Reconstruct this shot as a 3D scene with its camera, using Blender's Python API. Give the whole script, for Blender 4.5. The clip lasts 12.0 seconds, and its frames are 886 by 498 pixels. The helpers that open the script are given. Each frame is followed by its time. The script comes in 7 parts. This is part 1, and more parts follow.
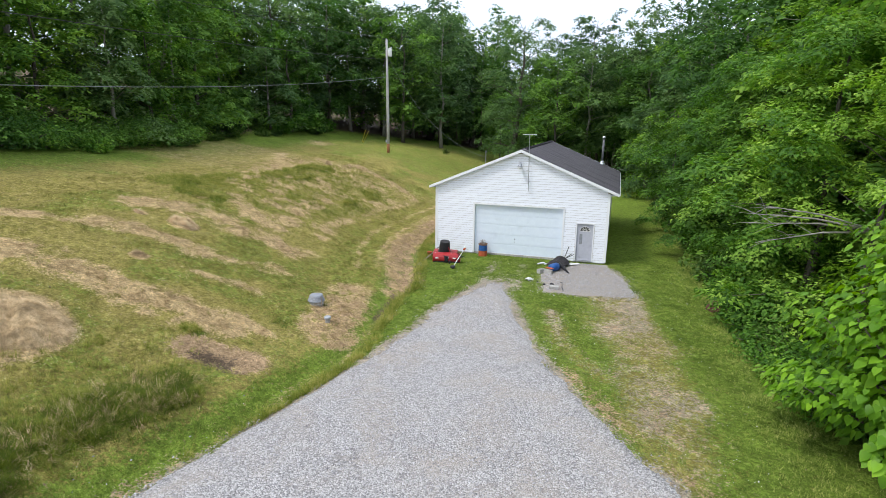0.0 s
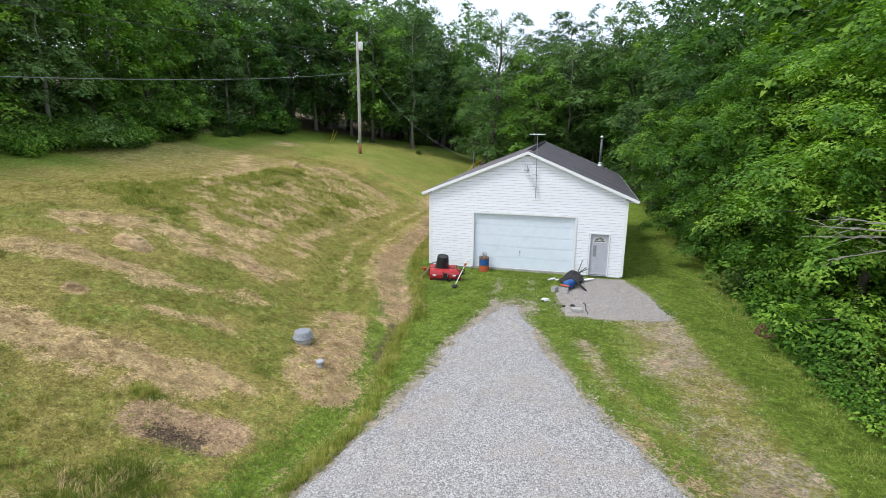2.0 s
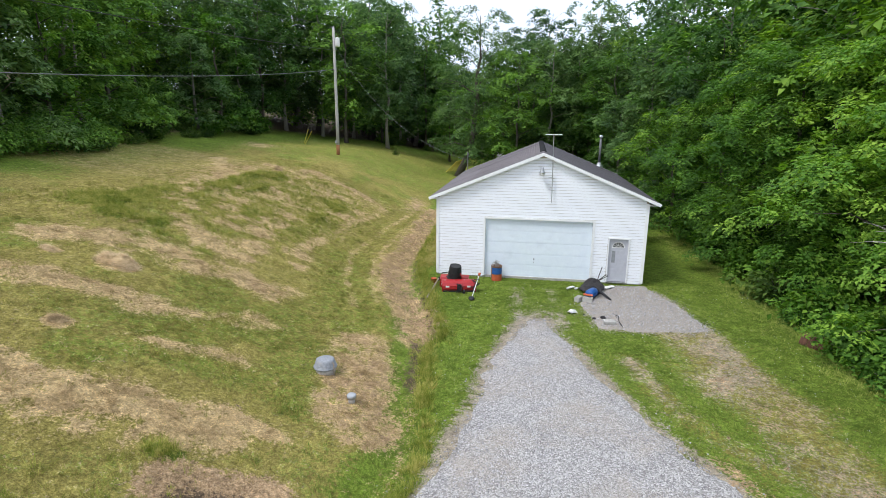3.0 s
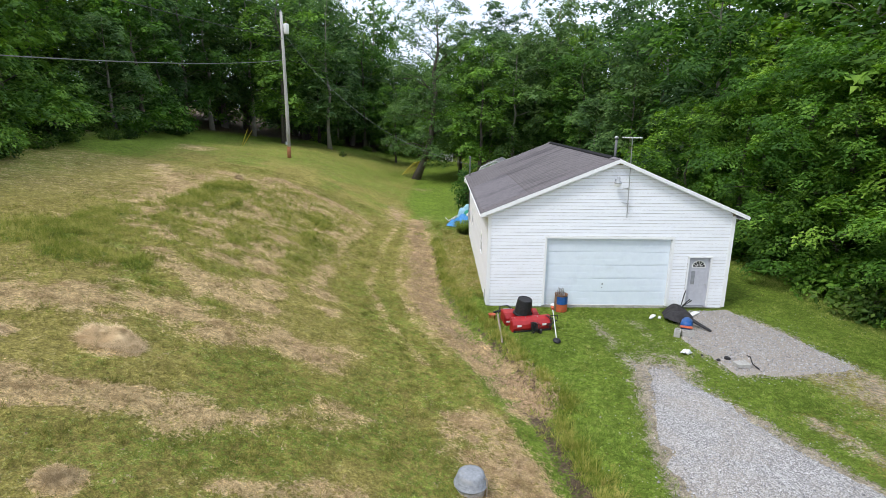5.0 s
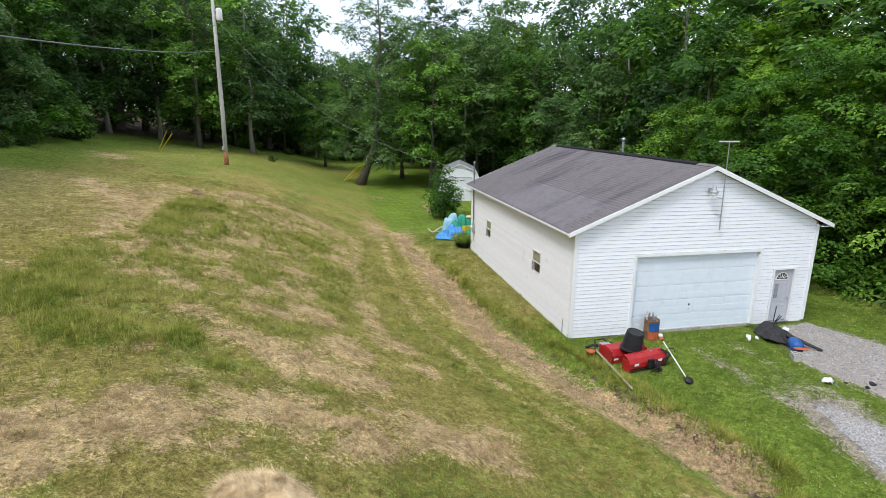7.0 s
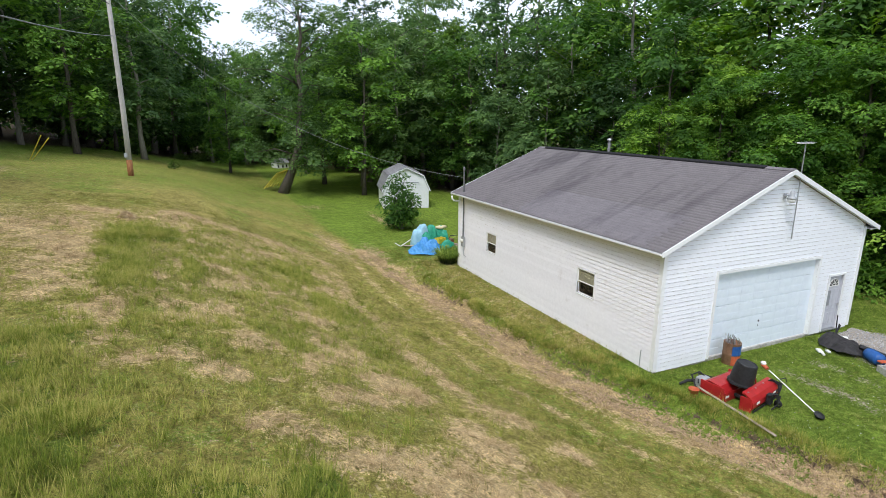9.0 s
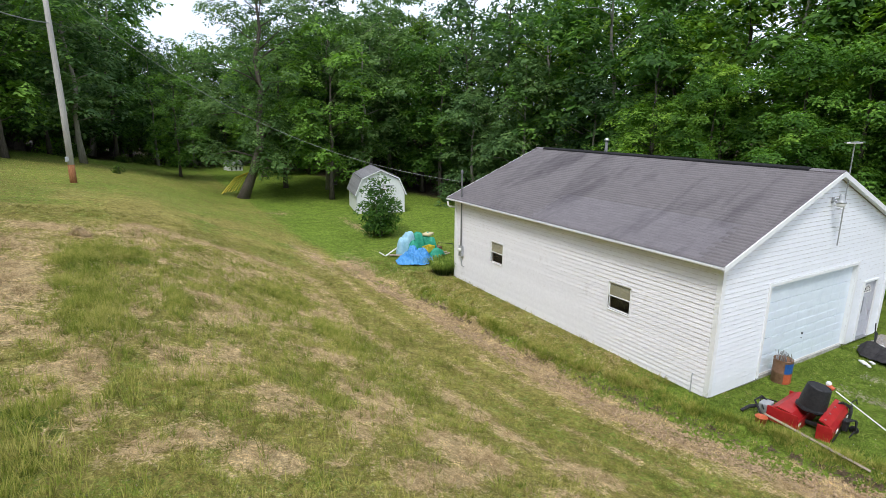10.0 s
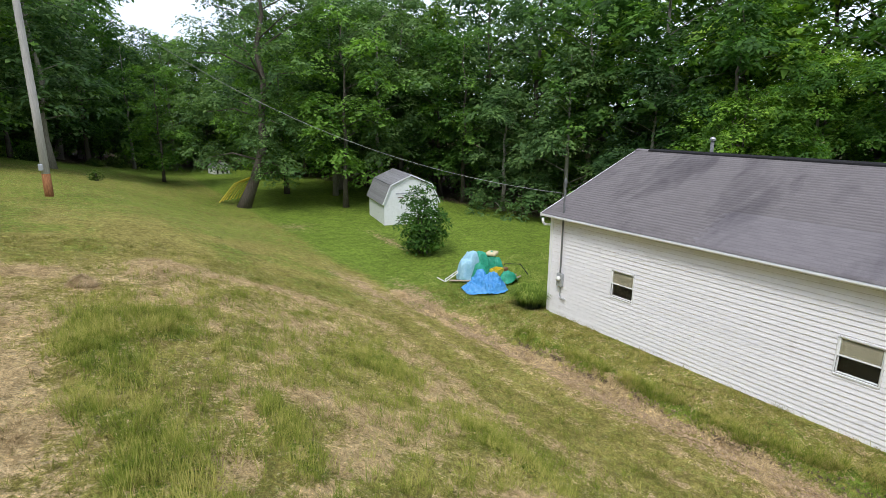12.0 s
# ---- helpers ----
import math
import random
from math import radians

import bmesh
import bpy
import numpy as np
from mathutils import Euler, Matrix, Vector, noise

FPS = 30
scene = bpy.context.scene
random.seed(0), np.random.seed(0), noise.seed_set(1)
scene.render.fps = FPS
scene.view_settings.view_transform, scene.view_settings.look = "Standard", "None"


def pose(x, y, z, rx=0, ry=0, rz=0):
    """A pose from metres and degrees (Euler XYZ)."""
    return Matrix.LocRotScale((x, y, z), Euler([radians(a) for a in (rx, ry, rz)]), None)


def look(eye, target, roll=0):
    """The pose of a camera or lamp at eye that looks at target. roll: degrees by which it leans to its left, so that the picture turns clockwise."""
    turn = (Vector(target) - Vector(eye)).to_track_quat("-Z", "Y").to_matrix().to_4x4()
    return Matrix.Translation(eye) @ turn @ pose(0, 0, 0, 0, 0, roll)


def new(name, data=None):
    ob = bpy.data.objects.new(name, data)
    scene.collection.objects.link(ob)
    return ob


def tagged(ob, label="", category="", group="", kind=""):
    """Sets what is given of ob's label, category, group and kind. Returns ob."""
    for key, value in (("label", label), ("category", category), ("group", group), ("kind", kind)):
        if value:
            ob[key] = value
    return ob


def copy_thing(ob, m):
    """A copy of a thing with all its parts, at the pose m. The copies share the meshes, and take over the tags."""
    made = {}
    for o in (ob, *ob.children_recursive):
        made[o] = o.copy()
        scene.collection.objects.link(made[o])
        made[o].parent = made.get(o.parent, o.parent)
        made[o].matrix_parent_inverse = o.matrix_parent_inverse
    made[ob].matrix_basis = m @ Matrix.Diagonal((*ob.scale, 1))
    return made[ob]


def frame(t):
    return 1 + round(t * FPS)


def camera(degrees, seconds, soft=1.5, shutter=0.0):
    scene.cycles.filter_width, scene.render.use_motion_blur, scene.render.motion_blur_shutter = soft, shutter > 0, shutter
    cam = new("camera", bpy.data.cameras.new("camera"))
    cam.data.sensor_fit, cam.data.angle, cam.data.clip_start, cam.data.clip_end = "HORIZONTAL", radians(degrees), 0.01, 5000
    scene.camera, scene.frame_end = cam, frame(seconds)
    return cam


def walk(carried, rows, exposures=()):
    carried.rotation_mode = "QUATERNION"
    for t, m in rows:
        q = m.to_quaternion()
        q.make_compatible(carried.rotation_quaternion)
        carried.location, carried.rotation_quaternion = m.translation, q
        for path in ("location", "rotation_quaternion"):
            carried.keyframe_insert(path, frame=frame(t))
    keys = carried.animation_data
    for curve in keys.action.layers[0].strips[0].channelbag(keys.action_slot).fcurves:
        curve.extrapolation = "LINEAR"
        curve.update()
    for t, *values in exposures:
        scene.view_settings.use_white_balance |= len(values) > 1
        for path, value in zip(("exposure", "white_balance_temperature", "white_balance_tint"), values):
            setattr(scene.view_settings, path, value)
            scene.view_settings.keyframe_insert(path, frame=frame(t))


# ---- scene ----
cam = camera(78.9, 12.0, soft=0.8)
# seconds, place in metres, turn in degrees
ROWS = [
    (0.0, 0.122, -28.795, 7.417, 76.383, -0.619, 17.861),
    (0.5, -0.339, -27.939, 7.411, 76.357, -0.632, 17.803),
    (1.0, -0.898, -27.162, 7.368, 76.371, -0.657, 17.47),
    (1.5, -1.673, -26.431, 7.331, 76.378, -0.634, 15.698),
    (2.0, -2.603, -25.804, 7.308, 76.384, -0.636, 13.684),
    (2.5, -3.829, -25.17, 7.306, 76.352, -0.546, 11.807),
    (3.0, -5.158, -24.495, 7.315, 76.315, -0.498, 9.543),
    (5.0, -11.411, -20.198, 7.333, 76.157, -0.636, -0.277),
    (5.5, -13.002, -19.098, 7.326, 76.149, -0.603, -2.867),
    (6.0, -14.523, -18.032, 7.33, 76.179, -0.589, -5.72),
    (6.5, -16.009, -16.874, 7.324, 76.212, -0.597, -8.969),
    (7.0, -17.334, -15.763, 7.339, 76.23, -0.58, -12.044),
    (9.0, -21.19, -10.574, 7.297, 76.297, -0.49, -24.602),
    (9.5, -21.638, -9.038, 7.283, 76.324, -0.522, -27.594),
    (10.0, -22.112, -7.644, 7.242, 76.309, -0.458, -30.061),
    (10.5, -22.722, -6.142, 7.196, 76.26, -0.346, -31.41),
    (11.0, -23.206, -4.588, 7.189, 76.167, -0.359, -32.165),
    (11.5, -23.401, -2.786, 7.137, 76.155, -0.304, -32.722),
    (12.0, -23.27, -0.894, 7.128, 76.113, -0.286, -33.215),
]
walk(cam, [(t, pose(x, y, z, rx, ry, rz)) for t, x, y, z, rx, ry, rz in ROWS])

# ---- world, sun, exposure ----
world = bpy.data.worlds.new("overcast_sky")
scene.world = world
world.use_nodes = True
wn, wl = world.node_tree.nodes, world.node_tree.links
wn.clear()
w_out = wn.new("ShaderNodeOutputWorld")
w_bg = wn.new("ShaderNodeBackground")
w_sky = wn.new("ShaderNodeTexSky")
w_sky.sky_type = "NISHITA"
w_sky.sun_disc = False
SUN_UP, SUN_AZ = 56.0, 232.0
w_sky.sun_elevation, w_sky.sun_rotation = radians(SUN_UP), radians(SUN_AZ)
w_sky.dust_density = 4.0
w_dim = wn.new("ShaderNodeMix")
w_dim.data_type, w_dim.blend_type = "RGBA", "MULTIPLY"
w_dim.inputs[0].default_value = 1.0
w_dim.inputs[7].default_value = (0.10, 0.10, 0.10, 1)
w_coord = wn.new("ShaderNodeTexCoord")
w_noise = wn.new("ShaderNodeTexNoise")
w_noise.inputs["Scale"].default_value, w_noise.inputs["Detail"].default_value = 2.2, 5
w_ramp = wn.new("ShaderNodeValToRGB")
w_ramp.color_ramp.elements[0].position, w_ramp.color_ramp.elements[1].position = 0.3, 0.7
w_ramp.color_ramp.elements[0].color = (0.82, 0.92, 1.14, 1)
w_ramp.color_ramp.elements[1].color = (0.98, 1.05, 1.21, 1)
w_mix = wn.new("ShaderNodeMix")
w_mix.data_type = "RGBA"
w_mix.inputs[0].default_value = 0.85
wl.new(w_coord.outputs["Generated"], w_noise.inputs["Vector"])
wl.new(w_noise.outputs["Fac"], w_ramp.inputs["Fac"])
wl.new(w_sky.outputs[0], w_dim.inputs[6])
wl.new(w_dim.outputs[2], w_mix.inputs[6])
wl.new(w_ramp.outputs[0], w_mix.inputs[7])
wl.new(w_mix.outputs[2], w_bg.inputs["Color"])
w_bg.inputs["Strength"].default_value = 1.42
wl.new(w_bg.outputs[0], w_out.inputs["Surface"])

sun = new("sun", bpy.data.lights.new("sun", "SUN"))
sun.data.energy, sun.data.angle, sun.data.color = 2.4, radians(14), (1.0, 0.985, 0.96)
sun.matrix_world = look((0, 0, 0), (-math.sin(radians(SUN_AZ)), -math.cos(radians(SUN_AZ)), -math.tan(radians(SUN_UP))))

# ---- materials ----


def ramp(nt, fac, stops):
    r = nt.nodes.new("ShaderNodeValToRGB")
    els = r.color_ramp.elements
    while len(els) < len(stops):
        els.new(0.5)
    for e, (p, c) in zip(els, stops):
        e.position, e.color = p, (*c, 1)
    nt.links.new(fac, r.inputs["Fac"])
    return r.outputs[0]


def noise_tex(nt, vec, scale, detail=5, rough=0.55, distort=0.0):
    n = nt.nodes.new("ShaderNodeTexNoise")
    n.inputs["Scale"].default_value, n.inputs["Detail"].default_value = scale, detail
    n.inputs["Roughness"].default_value, n.inputs["Distortion"].default_value = rough, distort
    nt.links.new(vec, n.inputs["Vector"])
    return n.outputs["Fac"]


def mixc(nt, fac, a, b, mode="MIX"):
    m = nt.nodes.new("ShaderNodeMix")
    m.data_type, m.blend_type = "RGBA", mode
    for sock, v in ((0, fac), (6, a), (7, b)):
        if isinstance(v, (int, float)):
            m.inputs[sock].default_value = v
        elif isinstance(v, tuple):
            m.inputs[sock].default_value = (*v, 1)
        else:
            nt.links.new(v, m.inputs[sock])
    return m.outputs[2]


def calc(nt, op, a, b=0.0, c=None, clamp=False):
    m = nt.nodes.new("ShaderNodeMath")
    m.operation, m.use_clamp = op, clamp
    for i, v in enumerate((a, b) if c is None else (a, b, c)):
        if isinstance(v, (int, float)):
            m.inputs[i].default_value = v
        else:
            nt.links.new(v, m.inputs[i])
    return m.outputs[0]


def start(name):
    m = bpy.data.materials.new(name)
    m.use_nodes = True
    nt = m.node_tree
    b = nt.nodes["Principled BSDF"]
    co = nt.nodes.new("ShaderNodeTexCoord").outputs["Object"]
    return m, nt, b, co


def bump_on(nt, b, height, strength, dist=0.02):
    n = nt.nodes.new("ShaderNodeBump")
    n.inputs["Strength"].default_value, n.inputs["Distance"].default_value = strength, dist
    nt.links.new(height, n.inputs["Height"])
    nt.links.new(n.outputs[0], b.inputs["Normal"])


def surface(name, dark, light, scale=8.0, rough=0.7, metal=0.0, bump=0.2, stain=None, stain_scale=0.6, stain_at=0.55, per="", vary=0.25, spec=0.3, stretch=None, placed=False):
    """A plain material: fine grain between two colours, larger stains, a little relief; per: '' , 'object' or 'island' variation."""
    m, nt, b, co = start(name)
    if placed:
        co = nt.nodes.new("ShaderNodeNewGeometry").outputs["Position"]
    if stretch:
        mp = nt.nodes.new("ShaderNodeMapping")
        mp.inputs["Scale"].default_value = stretch
        nt.links.new(co, mp.inputs["Vector"])
        co = mp.outputs[0]
    fine = noise_tex(nt, co, scale, 8, 0.65)
    col = ramp(nt, fine, [(0.3, dark), (0.7, light)])
    if stain:
        big = noise_tex(nt, co, stain_scale, 6, 0.6, 0.4)
        f = ramp(nt, big, [(stain_at, (0, 0, 0)), (min(1, stain_at + 0.25), (1, 1, 1))])
        col = mixc(nt, f, col, stain)
    if per:
        src = nt.nodes.new("ShaderNodeObjectInfo").outputs["Random"] if per == "object" else nt.nodes.new("ShaderNodeNewGeometry").outputs["Random Per Island"]
        v = calc(nt, "MULTIPLY_ADD", src, 2 * vary, 1 - vary)
        hs = nt.nodes.new("ShaderNodeHueSaturation")
        nt.links.new(v, hs.inputs["Value"])
        nt.links.new(col, hs.inputs["Color"])
        col = hs.outputs[0]
    nt.links.new(col, b.inputs["Base Color"])
    b.inputs["Roughness"].default_value, b.inputs["Metallic"].default_value = rough, metal
    b.inputs["Specular IOR Level"].default_value = spec
    if bump:
        bump_on(nt, b, fine, bump)
    return m


def leafy(name, dark, mid, bright, gloss=0.62, trans=0.4, clump=0.55, upright=0.0):
    """Leaves: colour by leaf, by bough and by tree, some light through them."""
    m, nt, b, co = start(name)
    isl = nt.nodes.new("ShaderNodeNewGeometry").outputs["Random Per Island"]
    obr = nt.nodes.new("ShaderNodeObjectInfo").outputs["Random"]
    big = noise_tex(nt, co, clump, 3, 0.6)
    swing = 1.3 if upright else 1.9
    f = calc(nt, "MULTIPLY_ADD", isl, 0.45, calc(nt, "MULTIPLY_ADD", big, swing, 0.27 - swing / 2))
    f = calc(nt, "ADD", f, calc(nt, "MULTIPLY_ADD", obr, 0.5, -0.25))
    if upright:
        f = calc(nt, "ADD", f, calc(nt, "MULTIPLY_ADD", noise_tex(nt, co, 6.0, 3, 0.6), 1.5, -0.75))
    col = ramp(nt, f, [(0.15, dark), (0.5, mid), (0.9, bright)])
    nt.links.new(col, b.inputs["Base Color"])
    b.inputs["Roughness"].default_value = gloss
    if upright:
        up = nt.nodes.new("ShaderNodeMix")
        up.data_type = "VECTOR"
        up.inputs[0].default_value = upright
        up.inputs[5].default_value = (0, 0, 1)
        nt.links.new(nt.nodes.new("ShaderNodeNewGeometry").outputs["Normal"], up.inputs[4])
        nm = nt.nodes.new("ShaderNodeVectorMath")
        nm.operation = "NORMALIZE"
        nt.links.new(up.outputs[1], nm.inputs[0])
        nt.links.new(nm.outputs[0], b.inputs["Normal"])
    b.inputs["Specular IOR Level"].default_value = 0.18
    tr = nt.nodes.new("ShaderNodeBsdfTranslucent")
    hs = nt.nodes.new("ShaderNodeHueSaturation")
    hs.inputs["Value"].default_value, hs.inputs["Saturation"].default_value = 1.3, 1.1
    nt.links.new(col, hs.inputs["Color"])
    nt.links.new(hs.outputs[0], tr.inputs["Color"])
    ms = nt.nodes.new("ShaderNodeMixShader")
    ms.inputs[0].default_value = trans
    nt.links.new(b.outputs[0], ms.inputs[1])
    nt.links.new(tr.outputs[0], ms.inputs[2])
    nt.links.new(ms.outputs[0], nt.nodes["Material Output"].inputs["Surface"])
    return m


def attr(nt, name):
    a = nt.nodes.new("ShaderNodeAttribute")
    a.attribute_name = name
    return a.outputs["Fac"]


def ground_material():
    """Mown grass with lush, dry, hay and bare-earth zones; the zones come from the mesh, their ragged edges from noise."""
    m, nt, b, co = start("mown_field")
    fine = noise_tex(nt, co, 16, 8, 0.75)
    blade = noise_tex(nt, co, 55, 4, 0.8)
    mid = noise_tex(nt, co, 1.5, 7, 0.7, 0.8)
    big = noise_tex(nt, co, 0.35, 5, 0.6, 0.5)
    tuft = noise_tex(nt, co, 6.5, 5, 0.7, 1.2)
    olive = ramp(nt, fine, [(0.25, (0.11, 0.11, 0.024)), (0.5, (0.325, 0.275, 0.078)), (0.75, (0.47, 0.41, 0.15))])
    lush = ramp(nt, fine, [(0.25, (0.05, 0.095, 0.010)), (0.5, (0.155, 0.232, 0.030)), (0.78, (0.30, 0.35, 0.075))])
    lush = mixc(nt, ramp(nt, tuft, [(0.45, (0, 0, 0)), (0.6, (0.8, 0.8, 0.8))]), lush, (0.18, 0.265, 0.038))
    deep = ramp(nt, fine, [(0.25, (0.05, 0.085, 0.011)), (0.5, (0.14, 0.195, 0.03)), (0.78, (0.29, 0.32, 0.08))])
    straw = ramp(nt, fine, [(0.25, (0.24, 0.175, 0.08)), (0.5, (0.575, 0.415, 0.21)), (0.75, (0.80, 0.65, 0.38))])
    earth = ramp(nt, fine, [(0.25, (0.11, 0.07, 0.036)), (0.5, (0.455, 0.31, 0.178)), (0.75, (0.66, 0.51, 0.33))])
    # dark soil colour, also used for the shade painted beside the ditch lip
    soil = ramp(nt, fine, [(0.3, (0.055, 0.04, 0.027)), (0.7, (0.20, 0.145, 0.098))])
    grit = ramp(nt, blade, [(0.3, (0.25, 0.205, 0.145)), (0.7, (0.56, 0.485, 0.375))])

    def zone(name, width=0.22, amount=1.1):
        wob = calc(nt, "MULTIPLY_ADD", mid, amount, calc(nt, "MULTIPLY_ADD", fine, 1.7, calc(nt, "MULTIPLY_ADD", tuft, 2.0, -(amount + 3.7) / 2)))
        f = calc(nt, "ADD", attr(nt, name), wob)
        r = nt.nodes.new("ShaderNodeMapRange")
        r.interpolation_type = "SMOOTHSTEP"
        r.inputs["From Min"].default_value, r.inputs["From Max"].default_value = 0.5 - width, 0.5 + width
        nt.links.new(f, r.inputs["Value"])
        return r.outputs[0]

    col = mixc(nt, zone("lush", 0.25), olive, lush)
    col = mixc(nt, zone("tall", 0.2), col, deep)
    col = mixc(nt, calc(nt, "MULTIPLY", zone("straw", 0.13), 0.95), col, straw)
    col = mixc(nt, zone("grit", 0.15), col, grit)
    col = mixc(nt, zone("earth", 0.14), col, earth)
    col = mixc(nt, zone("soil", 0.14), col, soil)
    speck = noise_tex(nt, co, 38, 3, 0.7)
    clod = noise_tex(nt, co, 9, 4, 0.75, 0.6)
    heap = noise_tex(nt, co, 3.4, 3, 0.6, 0.8)
    hs = nt.nodes.new("ShaderNodeHueSaturation")
    nt.links.new(calc(nt, "MULTIPLY", calc(nt, "MULTIPLY", calc(nt, "MULTIPLY_ADD", big, 0.6, 0.7), calc(nt, "MULTIPLY_ADD", mid, 0.6, 0.7)), calc(nt, "MULTIPLY", calc(nt, "MULTIPLY", calc(nt, "MULTIPLY_ADD", heap, 1.3, 0.33), calc(nt, "MULTIPLY_ADD", clod, 2.1, -0.05)), calc(nt, "MULTIPLY_ADD", speck, 2.2, -0.1))), hs.inputs["Value"])
    nt.links.new(col, hs.inputs["Color"])
    nt.links.new(hs.outputs[0], b.inputs["Base Color"])
    b.inputs["Roughness"].default_value = 0.95
    b.inputs["Specular IOR Level"].default_value = 0.1
    h = calc(nt, "ADD", calc(nt, "MULTIPLY", fine, 0.6), calc(nt, "ADD", calc(nt, "MULTIPLY", mid, 0.8), calc(nt, "MULTIPLY", tuft, 1.0)))
    bump_on(nt, b, h, 1.0, 0.12)
    return m


def gravel_material(name="crushed_limestone", clean=0.45):
    """Grey crushed stone; clean: how little of it is browned by soil."""
    m, nt, b, co = start(name)
    vo = nt.nodes.new("ShaderNodeTexVoronoi")
    vo.inputs["Scale"].default_value = 34
    nt.links.new(co, vo.inputs["Vector"])
    bw = nt.nodes.new("ShaderNodeRGBToBW")
    nt.links.new(vo.outputs["Color"], bw.inputs[0])
    col = ramp(nt, bw.outputs[0], [(0.2, (0.22, 0.212, 0.206)), (0.5, (0.37, 0.358, 0.348)), (0.8, (0.58, 0.565, 0.55))])
    fine = noise_tex(nt, co, 60, 5, 0.7)
    col = mixc(nt, 0.5, col, ramp(nt, fine, [(0.3, (0.55, 0.54, 0.53)), (0.7, (1.1, 1.1, 1.1))]), "MULTIPLY")
    big = noise_tex(nt, co, 0.55, 6, 0.65, 0.5)
    col = mixc(nt, ramp(nt, big, [(clean, (0, 0, 0)), (clean + 0.3, (0.8, 0.8, 0.8))]), col, (0.37, 0.32, 0.265), "MIX")
    nt.links.new(col, b.inputs["Base Color"])
    b.inputs["Roughness"].default_value = 0.9
    b.inputs["Specular IOR Level"].default_value = 0.2
    inv = calc(nt, "SUBTRACT", 1.0, vo.outputs["Distance"])
    bump_on(nt, b, calc(nt, "ADD", inv, calc(nt, "MULTIPLY", fine, 0.4)), 0.8, 0.03)
    return m


def glass_material():
    m, nt, b, co = start("window_glass")
    b.inputs["Base Color"].default_value = (0.8, 0.82, 0.82, 1)
    b.inputs["Specular IOR Level"].default_value = 0.3
    b.inputs["Roughness"].default_value = 0.04
    b.inputs["Transmission Weight"].default_value = 1.0
    b.inputs["IOR"].default_value = 1.3
    return m


